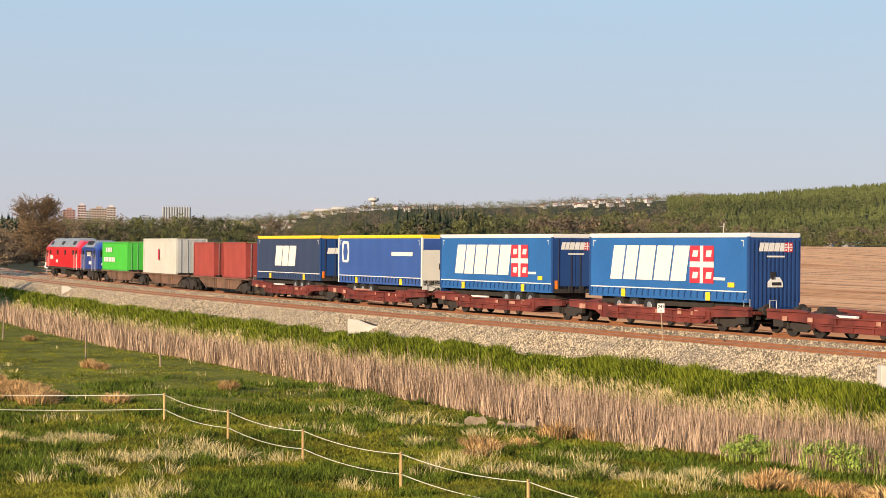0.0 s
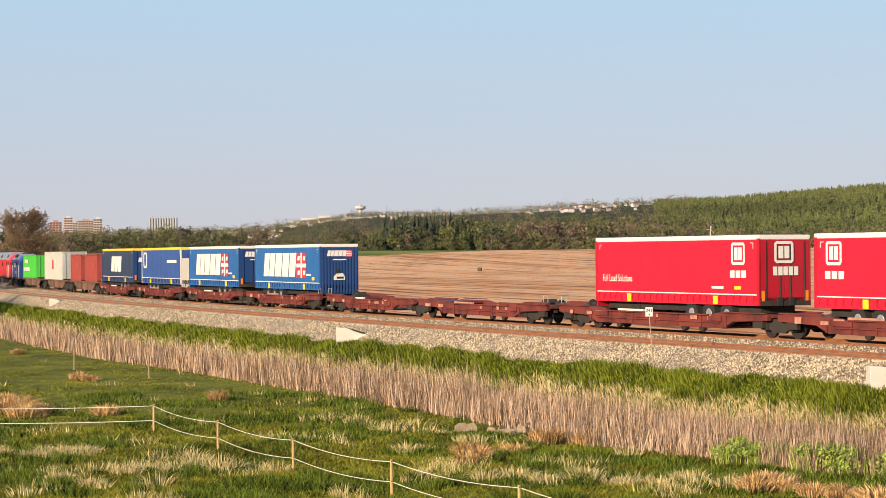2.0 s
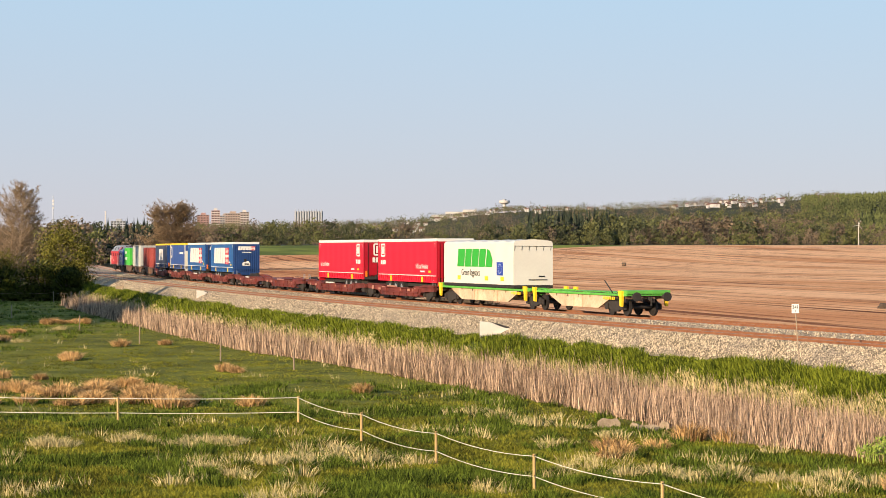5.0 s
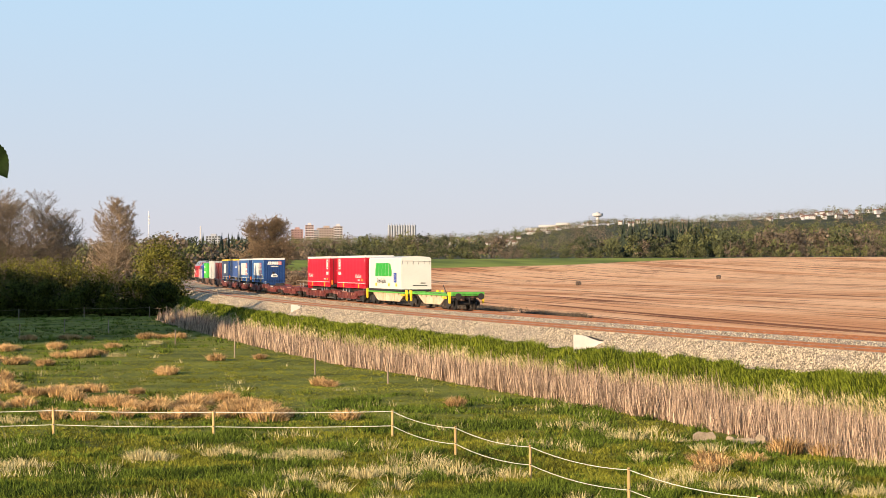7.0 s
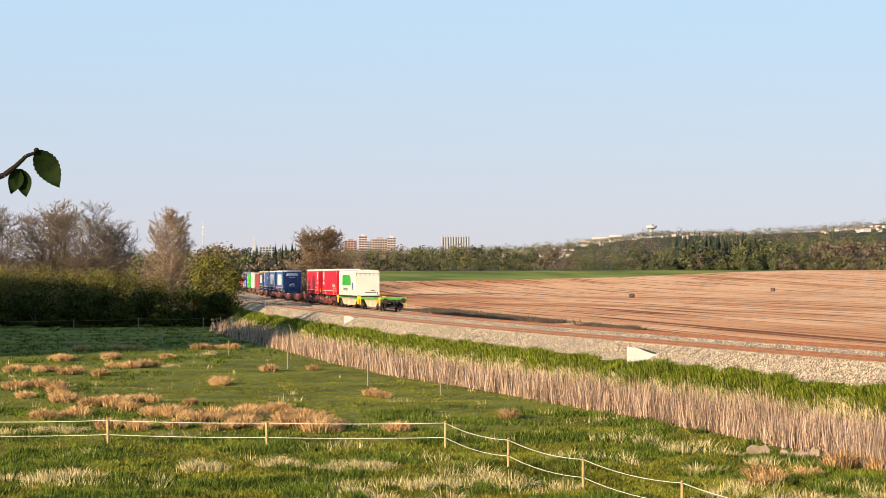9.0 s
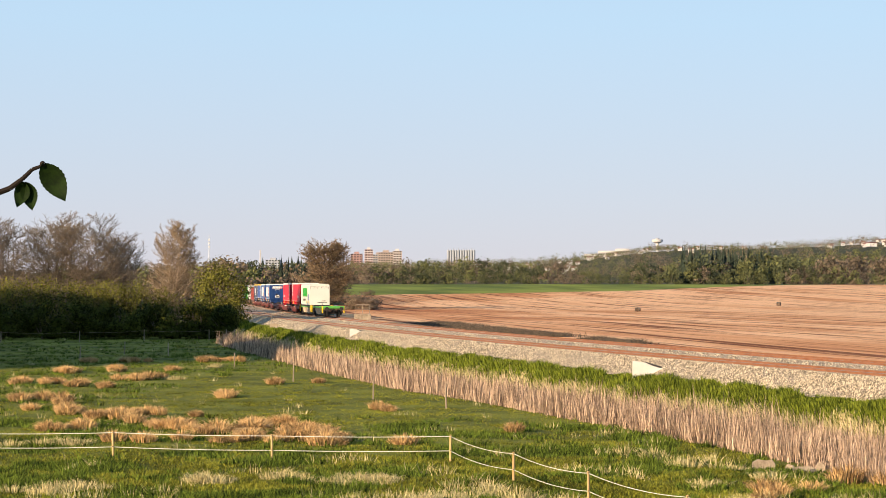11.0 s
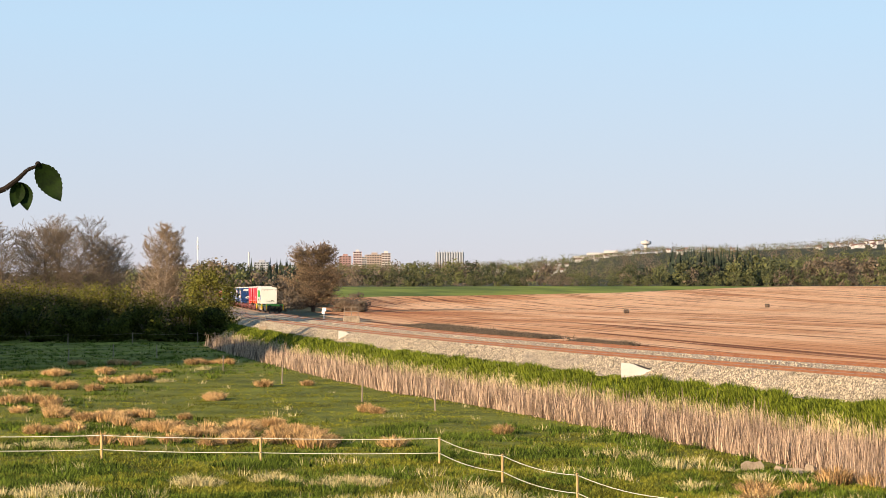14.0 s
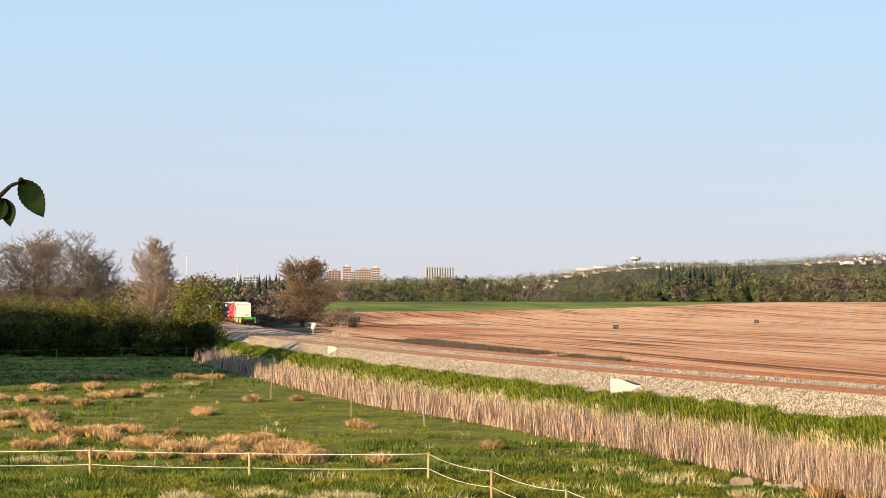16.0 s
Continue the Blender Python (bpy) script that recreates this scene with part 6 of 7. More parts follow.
def tape(points, heights, sag, r, mat, label, parts=8):
    """Sagging strands from post to post."""
    for hz in heights:
        t = thing("fence_tape", label, "fence wire", "fence strands")
        for (x0, y0), (x1, y1) in zip(points, points[1:]):
            a, b = Vector((x0, y0, ground_z(x0, y0) + hz)), Vector((x1, y1, ground_z(x1, y1) + hz))
            bm = bm_new()
            d = (b - a).normalized()
            n1 = d.cross(Vector((0, 0, 1))).normalized()
            rings = []
            for i in range(parts + 1):
                f = i / parts
                q = a.lerp(b, f) - Vector((0, 0, sag * 4 * f * (1 - f)))
                rings.append([bm.verts.new(q + n1 * (r * math.cos(k * 1.2566)) + Vector((0, 0, r * math.sin(k * 1.2566)))) for k in range(5)])
            for i in range(parts):
                for k in range(5):
                    bm.faces.new((rings[i][k], rings[i][(k + 1) % 5], rings[i + 1][(k + 1) % 5], rings[i + 1][k]))
            part("strand", bm, mat, t)


def fences():
    rng = random.Random(61)
    front = [(-36.0, 75.6), (-29.9, 75.2), (-23.8, 74.9), (-17.9, 74.7), (-11.9, 74.5), (-5.3, 74.4)]
    side = [(-5.3, 74.4), (-2.7, 67.4), (-0.2, 60.1), (2.4, 53.5), (5.1, 47.2), (7.8, 41.0), (10.4, 35.0)]
    for x, y in front + side[1:]:
        post_thing("fence_post", "new pale wooden stake of the pasture fence", "pasture fence posts", M["post"], x, y, 0.99, 0.045, rng.uniform(-0.03, 0.03))
    tape(front, (0.93, 0.40), 0.035, 0.011, M["tape"], "white electric fence tape between wooden stakes")
    tape(side, (0.93, 0.40), 0.13, 0.009, M["tape"], "white electric fence cord sagging between wooden stakes")
    back = [(-78, 232), (-69.5, 234), (-60.9, 237), (-54.7, 244), (-47.2, 246.5), (-44.4, 243), (-42.2, 236), (-40.4, 228), (-38.9, 220)]
    for x, y in back:
        post_thing("back_post", "grey weathered stake of the back fence", "back fence posts", M["greypost"], x, y, 1.35, 0.06, rng.uniform(-0.05, 0.05))
    tape(back, (1.2,), 0.15, 0.012, M["greypost"], "thin wire of the back fence", 5)
    for x, y in ((-45.6, 177.6), (-40.4, 190.6), (-45.2, 193.0), (-28.6, 160.0), (-20.6, 138.0), (-12.8, 117.0), (-7.9, 108.0)):
        post_thing("old_post", "old grey stake standing beside the reeds", "old stakes", M["greypost"], x, y, 1.25 if y > 150 else 1.35, 0.05, rng.uniform(-0.06, 0.06))


# ---- lineside ----
def culvert_head(x, y, z, turn, s, group="culvert heads"):
    """A pale concrete wing wall, high at one end and sloping down; a dark sheet behind stands for shade."""
    t = thing("culvert_head", "pale cast concrete culvert head on the ballast shoulder", "concrete block", group)
    bm = bm_new()
    prism(bm, [(-0.9, -0.3), (1.2, -0.6), (1.2, 0.14), (1.08, 0.19), (0.35, 0.29), (0.05, 0.37), (-0.22, 0.52), (-0.4, 0.57), (-0.9, 0.62)], -0.16, 0.0)
    bmesh.ops.bevel(bm, geom=list(bm.edges), offset=0.02, segments=1, affect="EDGES")
    part("front_wall", bm, M["concrete"], t)
    # dark sheet added for the shade behind the block
    bm = bm_new()
    prism(bm, [(-0.3, 0.1), (1.15, -0.45), (1.28, 0.02), (1.18, 0.2), (0.4, 0.36), (0.1, 0.46), (-0.3, 0.57)], 0.10, 0.34)
    part("dark_backing", bm, M["steel"], t)
    bm = bm_new()
    box(bm, -0.9, -0.72, 0.0, 0.32, -0.3, 0.6)
    part("end_wall", bm, M["concrete"], t)
    t.matrix_basis = Matrix.Translation((x, y, z)) @ Matrix.Rotation(radians(turn), 4, "Z")
    t.scale = (s, s, s)


def km_post():
    t = thing("kilometre_post", "leaning thin steel kilometre post with white number plate", "sign")
    x, y = 13.1, 74.6
    z = 2.02
    top = Vector((-0.2, 0, 2.35))
    bm = bm_new()
    tube(bm, (0, 0, -0.3), top, 0.022, seg=8)
    part("pole", bm, M["greypost"], t)
    bm = bm_new()
    box(bm, -0.2 - 0.14, -0.2 + 0.14, -0.04, -0.025, 2.02, 2.36, 0.006)
    plate = part("plate", bm, M["sign"], t)
    for word, size, zz in (("241", 0.17, 2.24), ("4", 0.1, 2.09)):
        lettering(word, size, M["ink"], plate, Matrix.Translation((-0.2, -0.046, zz)) @ Matrix.Rotation(math.pi / 2, 4, "X"))
    t.location = (x, y, z)
    t.rotation_euler = (0, 0, radians(10))


def bridge_parts():
    """Concrete parapet stubs with tubular railings where the line crosses the stream."""
    for x, y, z, w, h, turn, rail in ((-27.2, 237.0, 2.7, 1.9, 0.72, 12, 1.05), (-35.4, 222.8, 0.85, 0.9, 1.6, 12, 1.0)):
        t = thing("bridge_parapet", "pale concrete parapet stub with tubular steel railing", "parapet", "bridge parapets")
        bm = bm_new()
        box(bm, -w / 2, w / 2, -0.3, 0.3, -1.3, h, 0.04)
        part("stub", bm, M["oldconcrete"], t)
        for q in (-w / 2 + 0.15, 0, w / 2 - 0.15):
            bm = bm_new()
            tube(bm, (q, 0, h), (q, 0, h + rail), 0.035, seg=6)
            part("railing_post", bm, M["greypost"], t)
        for hz in (0.5, 1.0):
            bm = bm_new()
            tube(bm, (-w / 2 + 0.15, 0, h + rail * hz), (w / 2 - 0.15, 0, h + rail * hz), 0.045, seg=6)
            part("railing_bar", bm, M["greypost"], t)
        t.matrix_basis = Matrix.Translation((x, y, z)) @ Matrix.Rotation(radians(turn), 4, "Z")
    # wing wall and marker at the near end
    t = thing("wing_wall", "pale concrete wing wall at the end of the reeds", "wall")
    bm = bm_new()
    prism(bm, [(-2.2, -0.4), (1.6, -0.4), (1.6, 1.0), (1.2, 1.15), (-2.2, 0.75)], -0.15, 0.15)
    part("wall", bm, M["concrete"], t)
    t.matrix_basis = Matrix.Translation((-36.8, 216.0, -0.1)) @ Matrix.Rotation(radians(8), 4, "Z")
    t.scale = (0.75, 1, 0.8)
    # small line signs on the field side
    for x, y in ((-33.6, 262.0), (-38.6, 300.0)):
        t = thing("line_sign", "small white line-side sign on a thin post", "sign", "line-side signs")
        bm = bm_new()
        tube(bm, (0, 0, -0.5), (0, 0, 2.1), 0.035, seg=6)
        part("pole", bm, M["galv"], t)
        bm = bm_new()
        box(bm, -0.25, 0.25, -0.05, -0.03, 1.7, 2.15, 0.006)
        part("plate", bm, M["sign"], t)
        t.location = (x, y, ground_z(x, y))


def slab(x, y, w, d, turn):
    t = thing("concrete_lid", "flat pale concrete lid beside the field", "concrete slab", "concrete lids")
    bm = bm_new()
    box(bm, -w / 2, w / 2, -d / 2, d / 2, -0.1, 0.16, 0.03)
    part("slab", bm, M["concrete"], t)
    t.matrix_basis = Matrix.Translation((x, y, ground_z(x, y) + 0.1)) @ Matrix.Rotation(radians(turn), 4, "Z")


def bale(x, y, r, w, turn):
    t = thing("hay_bale", "old dark round hay bale lying on the field", "hay bale", "hay bales")
    bm = bm_new()
    tube(bm, (-w / 2, 0, r * 0.95), (w / 2, 0, r * 0.95), r, seg=28)
    bmesh.ops.bevel(bm, geom=[e for e in bm.edges if abs(e.verts[0].co.x - e.verts[1].co.x) < 1e-4], offset=0.08, segments=2, affect="EDGES")
    for v in bm.verts:
        k = 1 + 0.05 * noise.noise(v.co * 3)
        v.co = Vector((v.co.x * k, v.co.y * k, max(0, v.co.z * k)))
    part("roll", bm, M["hay"], t)
    for q in (-0.3, 0.0, 0.3):
        bm = bm_new()
        tube(bm, (q * w - 0.015, 0, r * 0.95), (q * w + 0.015, 0, r * 0.95), r * 1.03, seg=28)
        part("twine", bm, M["greypost"], t)
    t.matrix_basis = Matrix.Translation((x, y, ground_z(x, y) - 0.05)) @ Matrix.Rotation(radians(turn), 4, "Z")


def clod(x, y, s, seed):
    t = thing("earth_clod", "dark weathered clod lying on the field", "clod")
    bm = bm_new()
    bmesh.ops.create_icosphere(bm, subdivisions=2, radius=0.4)
    for v in bm.verts:
        k = 1 + 0.5 * noise.noise(v.co * 3 + Vector((seed, 0, 0)))
        v.co = Vector((v.co.x * k * 1.5, v.co.y * k, v.co.z * k * 0.9))
    part("lump", bm, M["hay"], t)
    t.matrix_basis = Matrix.Translation((x, y, ground_z(x, y) + 0.15))
    t.scale = (s, s, s)


def rubble(x, y, w, h, turn, tilt, seed):
    """A broken slab of old concrete, tilted, with a chipped outline."""
    rng = random.Random(seed)
    t = thing("broken_slab", "tan broken concrete slab at the foot of the reeds", "concrete slab", "broken slabs")
    bm = bm_new()
    pts = [(-w, -0.25), (w * 0.95, -0.25), (w, h * 0.5), (w * 0.7, h * rng.uniform(0.8, 1)), (w * 0.2, h * rng.uniform(0.6, 0.85)), (-w * 0.5, h), (-w * 0.95, h * 0.7)]
    prism(bm, pts, -0.09, 0.09)
    bmesh.ops.bevel(bm, geom=list(bm.edges), offset=0.02, segments=1, affect="EDGES")
    part("slab", bm, M["oldconcrete"], t)
    t.matrix_basis = Matrix.Translation((x, y, ground_z(x, y))) @ Matrix.Rotation(radians(turn), 4, "Z") @ Matrix.Rotation(radians(tilt), 4, "X")


def weeds():
    rng = random.Random(63)
    for k, (x, y, s) in enumerate(((13.1, 60.3, 1.05), (14.0, 59.8, 0.95), (15.0, 57.6, 1.15), (15.9, 56.6, 1.1), (16.6, 55.4, 1.0))):
        t = thing("nettle_clump", "fresh yellow-green nettle clump at the reed's foot", "weeds", "nettle clumps")
        V, F = [], []
        leaf_cloud(V, F, 0, 0, 0.42, 0.85, 0.85, 0.42, 2400, 0.038, random.Random(70 + k), 8)
        raw("leaves", [(a, b, max(0.02, c)) for a, b, c in V], F, M["weed"], t)
        V, F = [], []
        blades(V, F, 0, 0, 0, 120, 0.7, 0.8, 0.012, random.Random(80 + k), 0.3)
        raw("stalk_mass", V, F, M["weed"], t)
        t.location = (x, y, ground_z(x, y))
        t.scale = (s, s, s)


# ---- far town ----
def house_proto(w, d, h, roofh, name, label):
    t = thing(name, label, "house", "far houses")
    bm = bm_new()
    box(bm, -w / 2, w / 2, -d / 2, d / 2, -3, h)
    wall = part("wall", bm, M["render"], t)
    bm = bm_new()
    a = [bm.verts.new(p) for p in ((-w / 2 - 0.3, -d / 2 - 0.4, h), (w / 2 + 0.3, -d / 2 - 0.4, h), (w / 2 + 0.3, d / 2 + 0.4, h), (-w / 2 - 0.3, d / 2 + 0.4, h), (-w / 2 - 0.3, 0, h + roofh), (w / 2 + 0.3, 0, h + roofh))]
    for q in ((0, 1, 5, 4), (2, 3, 4, 5), (0, 4, 3), (1, 2, 5), (0, 3, 2, 1)):
        bm.faces.new([a[i] for i in q])
    part("roof", bm, M["rooftile"], t)
    for x in np.linspace(-w / 2 + 1.6, w / 2 - 1.6, max(2, int(w / 3.5))):
        bm = bm_new()
        box(bm, x - 0.6, x + 0.6, -d / 2 - 0.06, -d / 2 + 0.02, h * 0.4, h * 0.4 + 1.3)
        part("window", bm, M["darkglass"], wall)
    return t


def far_town():
    rng = random.Random(62)
    protos = [house_proto(9, 6.5, 3.2, 2.4, "far_house", "white house with dark roof on the far hillside"), house_proto(13, 7, 4.2, 2.4, "far_house", "white house with dark roof on the far hillside"), house_proto(7, 6, 4.2, 2.6, "far_house", "white house with dark roof on the far hillside")]
    used = 0
    for lo, hi, r0, r1, n in ((-9.8, -6.3, 2150, 2640, 30), (-6.3, -2.6, 2400, 2640, 7), (-3.2, 0.2, 2200, 2640, 14), (0.4, 2.4, 1700, 2300, 18), (-16.6, -14.0, 1060, 1110, 5), (-13.6, -12.6, 1050, 1100, 2), (2.5, 3.2, 1500, 1900, 4)):
        for _ in range(n):
            x, y = polar(rng.uniform(lo, hi), rng.uniform(r0, r1))
            m = Matrix.Translation((x, y, ground_z(x, y) + 1.5)) @ Matrix.Rotation(math.atan2(x, -y) * 0 + rng.uniform(-0.7, 0.7), 4, "Z")
            ob = protos[used] if used < 3 else copy_thing(protos[used % 3], m)
            ob.matrix_basis = m
            s = rng.uniform(0.34, 0.56)
            ob.scale = (s, s, s)
            used += 1


def high_block(az, r, el_top, w, d, mats, floors, bays, label, turn=0.0):
    """A tower of flats: body, bands of floors, windows in bays, lift housing."""
    x, y = polar(az, r)
    z0 = ground_z(x, y)
    h = CAM_Z + r * math.tan(radians(el_top)) - z0
    t = thing("tower_block", label, "building", "tower blocks")
    bm = bm_new()
    box(bm, -w / 2, w / 2, -d / 2, d / 2, -3, h)
    body = part("wall", bm, M[mats[0]], t)
    for k in range(floors):
        z = h - (k + 1) * 3.0
        bm = bm_new()
        box(bm, -w / 2 - 0.12, w / 2 + 0.12, -d / 2 - 0.12, d / 2 + 0.12, z, z + 0.9)
        part("floor_band", bm, M[mats[1]], body)
        for b in range(bays):
            cx = -w / 2 + w * (b + 0.5) / bays
            bm = bm_new()
            box(bm, cx - w / bays * 0.3, cx + w / bays * 0.3, -d / 2 - 0.1, -d / 2, z + 1.1, z + 2.6)
            part("window", bm, M["darkglass"], body)
    bm = bm_new()
    box(bm, -w * 0.2, w * 0.2, -d * 0.25, d * 0.25, h, h + 2.6)
    part("lift_housing", bm, M[mats[1]], t)
    t.matrix_basis = Matrix.Translation((x, y, z0)) @ Matrix.Rotation(radians(turn), 4, "Z")


def skyline():
    high_block(6.38, 2600, 1.10, 10.5, 12, ("brickred", "render"), 8, 3, "red and white tower block in the far town", 8)
    high_block(5.90, 2600, 1.02, 19, 12, ("sandclad", "sandclad"), 7, 6, "sandy-coloured slab of flats in the far town", 4)
    high_block(5.58, 2600, 1.06, 11, 12, ("sandclad", "render"), 8, 3, "pale tower block in the far town", 10)
    high_block(6.72, 2650, 0.98, 15, 12, ("brickred", "brickred"), 6, 4, "dull red slab of flats in the far town", 4)
    high_block(6.12, 2700, 0.96, 13, 12, ("silo", "sandclad"), 6, 4, "grey block of flats in the far town", 4)
    high_block(9.05, 2500, 0.80, 18, 12, ("silo", "silo"), 4, 5, "low grey industrial building in the far town", 0)
    # silos
    x, y = polar(3.78, 2600)
    z0 = ground_z(x, y)
    h = CAM_Z + 2600 * math.tan(radians(1.09)) - z0
    t = thing("grain_silo", "row of tall pale concrete silos with rooftop posts", "silo")
    for k in range(11):
        bm = bm_new()
        tube(bm, (-16.5 + 3.3 * k, 0, -3), (-16.5 + 3.3 * k, 0, h), 1.4, seg=12)
        part("cylinder", bm, M["silo"], t)
        bm = bm_new()
        tube(bm, (-16.5 + 3.3 * k, 0, h), (-16.5 + 3.3 * k, 0, h + 2.2), 0.35, seg=6)
        part("roof_post", bm, M["silo"], t)
    bm = bm_new()
    box(bm, -18, 18, 0.6, 4, -3, h - 0.8)
    part("dark_backing", bm, M["steel"], t)
    t.matrix_basis = Matrix.Translation((x, y, z0))
    # water tower
    x, y = polar(-1.73, 2680)
    z0 = ground_z(x, y)
    h = CAM_Z + 2680 * math.tan(radians(1.40)) - z0
    t = thing("water_tower", "white disc-shaped water tower on the far hilltop", "water tower")
    bm = bm_new()
    tube(bm, (0, 0, -2), (0, 0, h - 3), 2.2, seg=16)
    part("shaft", bm, M["render"], t)
    bm = bm_new()
    tube(bm, (0, 0, h - 5.5), (0, 0, h - 3.5), 3.0, 7.0, seg=32)
    tube(bm, (0, 0, h - 3.5), (0, 0, h - 0.6), 7.0, seg=32)
    part("tank", bm, M["render"], t)
    bm = bm_new()
    tube(bm, (0, 0, h - 0.6), (0, 0, h + 1.2), 2.6, seg=16)
    part("cap", bm, M["silo"], t)
    t.matrix_basis = Matrix.Translation((x, y, z0))
    # long white building below it
    for az, r, w, hh in ((-0.35, 2660, 26, 3), (-0.75, 2655, 18, 3), (0.15, 2640, 16, 2)):
        x, y = polar(az, r)
        t = thing("long_building", "long white flat-roofed building on the far slope", "building", "long white buildings")
        bm = bm_new()
        box(bm, -w / 2, w / 2, -5, 5, -3, hh + 6)
        wall = part("wall", bm, M["render"], t)
        for k in range(int(w / 3)):
            bm = bm_new()
            box(bm, -w / 2 + 1 + k * 3, -w / 2 + 2.6 + k * 3, -5.1, -5, hh + 1, hh + 3)
            part("window", bm, M["darkglass"], wall)
        t.matrix_basis = Matrix.Translation((x, y, ground_z(x, y)))
    # masts
    for az, r, el, name, label in ((10.85, 1800, 1.50, "radio_mast", "thin grey lattice radio mast behind the trees"), (9.42, 2000, 1.08, "chimney", "slim white chimney behind the trees")):
        x, y = polar(az, r)
        z0 = ground_z(x, y)
        h = CAM_Z + r * math.tan(radians(el)) - z0
        t = thing(name, label, "mast")
        bm = bm_new()
        tube(bm, (0, 0, -1), (0, 0, h), 0.9 if name == "chimney" else 0.45, 0.6 if name == "chimney" else 0.2, seg=8)
        part("shaft", bm, M["render"] if name == "chimney" else M["galv"], t)
        if name == "radio_mast":
            for k in range(3):
                bm = bm_new()
                box(bm, -0.7, 0.7, -0.7, 0.7, h * (0.7 + 0.08 * k), h * (0.7 + 0.08 * k) + 1.5)
                part("antenna", bm, M["galv"], t)
        t.matrix_basis = Matrix.Translation((x, y, z0))
    x, y = polar(-11.55, 990)
    t = thing("small_wind_turbine", "small white wind turbine at the field's edge", "wind turbine")
    bm = bm_new()
    tube(bm, (0, 0, -0.5), (0, 0, 11), 0.2, 0.12, seg=8)
    part("tower", bm, M["render"], t)
    for k in range(3):
        a = radians(20 + 120 * k)
        bm = bm_new()
        tube(bm, (0, -0.3, 9.5), (2.4 * math.sin(a), -0.3, 9.5 + 2.4 * math.cos(a)), 0.14, 0.04, seg=5)
        part("rotor_blade", bm, M["render"], t)
    t.matrix_basis = Matrix.Translation((x, y, ground_z(x, y)))


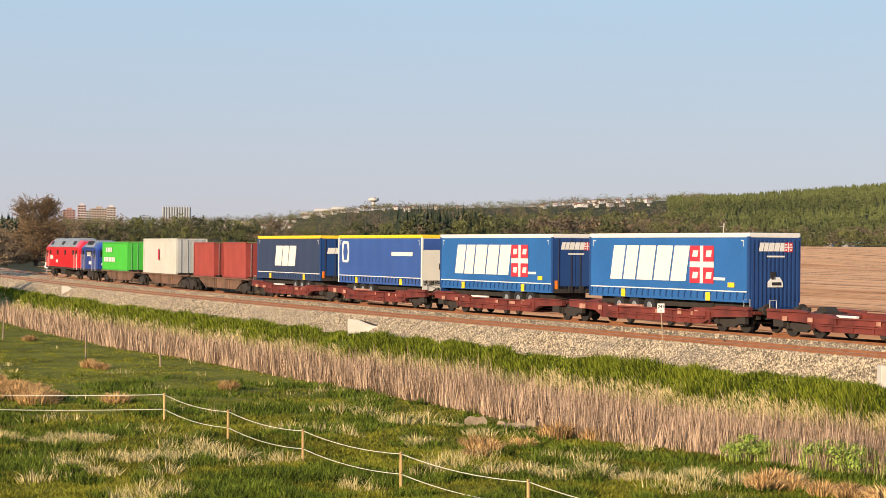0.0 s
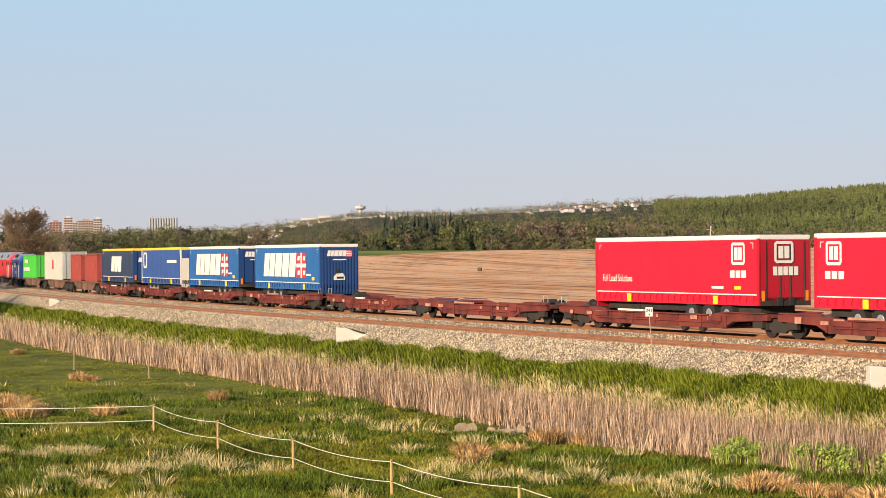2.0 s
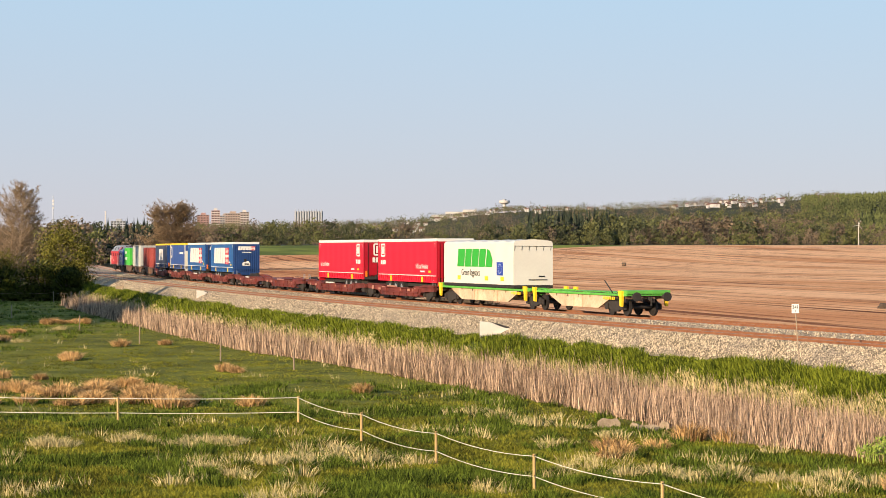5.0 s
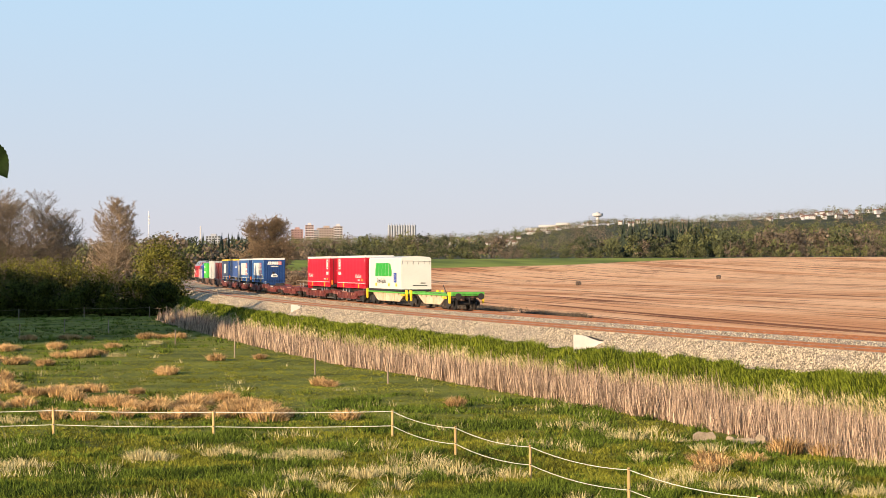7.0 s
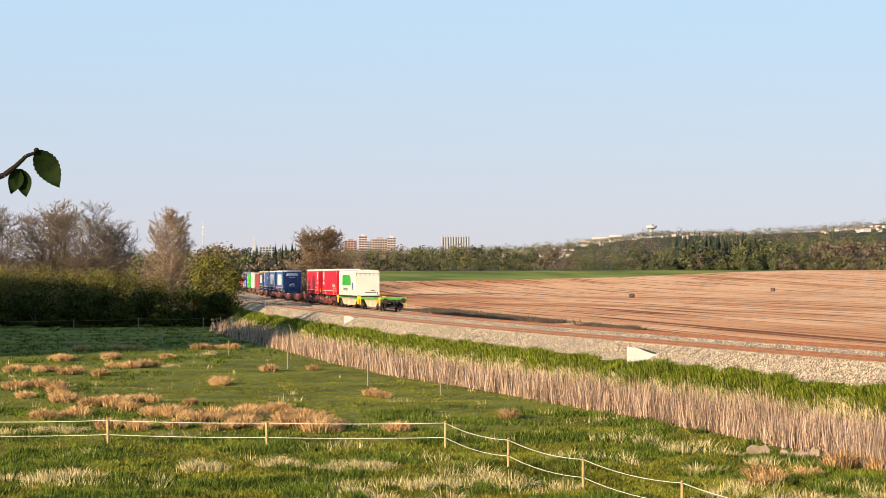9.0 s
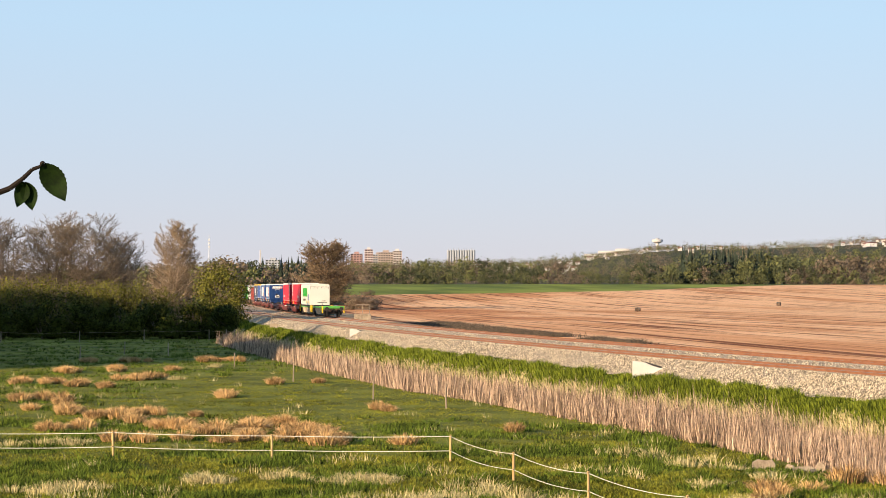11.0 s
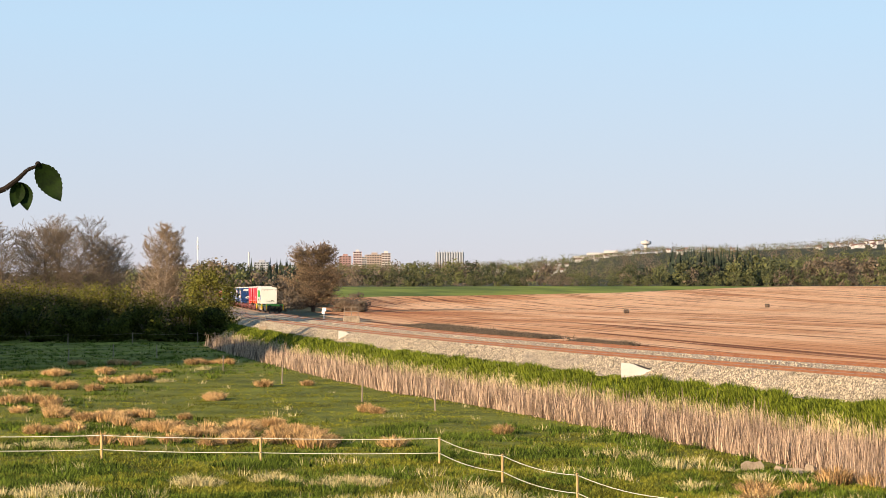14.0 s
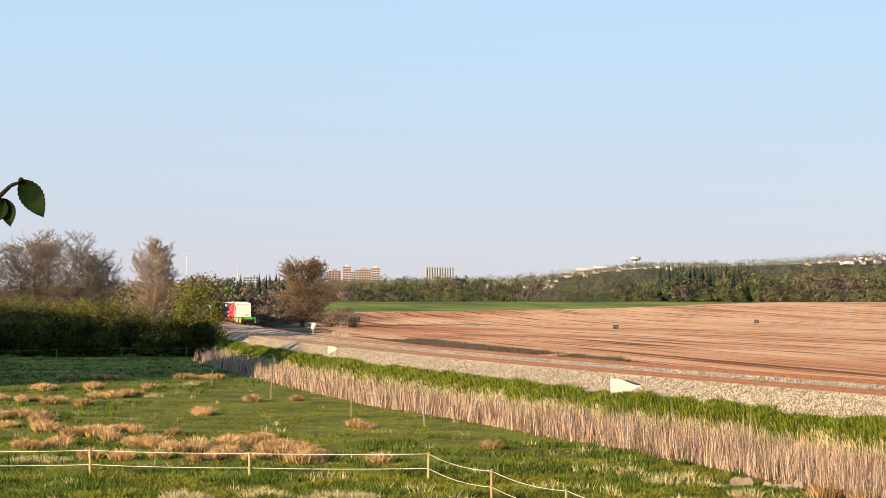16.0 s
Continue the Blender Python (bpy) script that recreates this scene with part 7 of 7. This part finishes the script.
# ---- the twig beside the camera ----
def near_twig():
    t = thing("beech_twig", "young beech twig, three new leaves coloured dark for shade", "twig")
    D = 3.0

    def at(az, el, d=D):
        return Vector((-d * math.sin(radians(az)), d * math.cos(radians(az)), CAM_Z + d * math.tan(radians(el))))
    pts = [at(15.02, 3.38), at(15.35, 3.25), at(15.62, 2.98), at(15.95, 2.72), at(17.0, 2.3), at(20, 1.2, 3.05), at(26, -2, 3.2)]
    bm = bm_new()
    for i in range(len(pts) - 1):
        tube(bm, pts[i], pts[i + 1], 0.0022 + 0.0006 * i, 0.0022 + 0.0006 * (i + 1), seg=8)
    foot = pts[-1]
    tube(bm, foot, Vector((foot.x - 0.5, foot.y + 0.1, 2.5)), 0.006, 0.03, seg=8)
    tube(bm, Vector((foot.x - 0.5, foot.y + 0.1, 2.5)), Vector((foot.x - 0.6, foot.y + 0.1, -0.2)), 0.03, 0.05, seg=8)
    part("stem", bm, M["twigbark"], t)
    for base, tip, w in ((at(15.05, 3.42), at(14.43, 2.38), 0.0142), (at(15.52, 2.9), at(15.33, 2.12), 0.0098), (at(15.55, 2.9), at(15.74, 2.2), 0.009)):
        ax = tip - base
        side = ax.normalized().cross(Vector((0, 1, 0))).normalized()
        bm = bm_new()
        n = 20
        rows = []
        for i in range(n + 1):
            f = i / n
            ww = w * (math.sin(math.pi * min(1, f * 1.02)) ** 0.7) * (1.15 - 0.5 * f) * (1 + 0.04 * ((i % 2) * 2 - 1)) * 1.35
            c = base + ax * f
            bend = Vector((0, 0.006 * math.sin(f * 3), 0))
            rows.append([bm.verts.new(c - side * ww + bend - Vector((0, 0.006, 0))), bm.verts.new(c + bend), bm.verts.new(c + side * ww + bend - Vector((0, 0.004, 0)))])
        for i in range(n):
            for j in range(2):
                bm.faces.new((rows[i][j], rows[i][j + 1], rows[i + 1][j + 1], rows[i + 1][j]))
        part("leaf", bm, M["leaf"], t, smooth=True)
    bm = bm_new()
    bmesh.ops.create_icosphere(bm, subdivisions=2, radius=0.0042, matrix=Matrix.Translation(at(15.07, 3.41)))
    part("bud", bm, M["twigbark"], t)
    return t


fences()
culvert_head(2.75, 102.4, 2.15, -3, 1.0)
culvert_head(-20.1, 173.4, 2.3, 3, 1.0)
culvert_head(18.9, 63.4, 2.15, 0, 1.0)
km_post()
bridge_parts()
slab(8.9, 125, 1.3, 0.7, -10)
slab(-15.4, 215, 1.5, 0.7, 0)
bale(9.7, 470, 0.5, 1.1, 20)
bale(50.0, 562, 0.55, 1.1, -15)
clod(39.0, 180, 1.0, 9)
for k, (x, y, w, h, turn, tilt) in enumerate(((5.95, 72.9, 0.42, 0.36, 12, -8), (6.8, 72.1, 0.16, 0.26, -25, -10), (7.25, 71.8, 0.42, 0.18, 8, -30), (7.8, 71.5, 0.17, 0.38, -10, -12), (7.5, 71.3, 0.2, 0.14, 40, -30))):
    rubble(x, y, w, h, turn, tilt, k)
weeds()
far_town()
skyline()
TWIG = near_twig()


SWAY = ((0.0, -0.0141, 0.0015), (7.4, -0.0141, 0.0015), (7.7, -0.0209, 0.0034), (8.0, -0.0254, 0.0039), (8.3, -0.0256, 0.0043), (8.6, -0.0233, 0.0049), (8.9, -0.0221, 0.0033), (9.2, -0.014, 0.0035), (11.3, -0.0211, 0.0014), (11.8, -0.022, 0.0101), (12.3, -0.0182, 0.008), (12.8, -0.0165, 0.0052), (13.4, -0.0162, 0.004), (14.0, -0.0094, 0.0049), (14.6, -0.0142, 0.0077), (15.3, -0.0183, 0.0063), (16.0, -0.0187, 0.0025))      # seconds, sideways, up


def motions():
    """The train leaves at an even speed along its track; the twig nods in the breeze."""
    walk(TWIG, [(t, pose(dx, 0, dz)) for t, dx, dz in SWAY])
    for ob, s in MOVERS:
        half = 5.5
        if ob.name.startswith("articulation"):
            half = 1.2
        walk(ob, [(t, rail_pose(11.4 + 23.85 * t + s, half)) for t in [i * 0.5 for i in range(33)]])


motions()
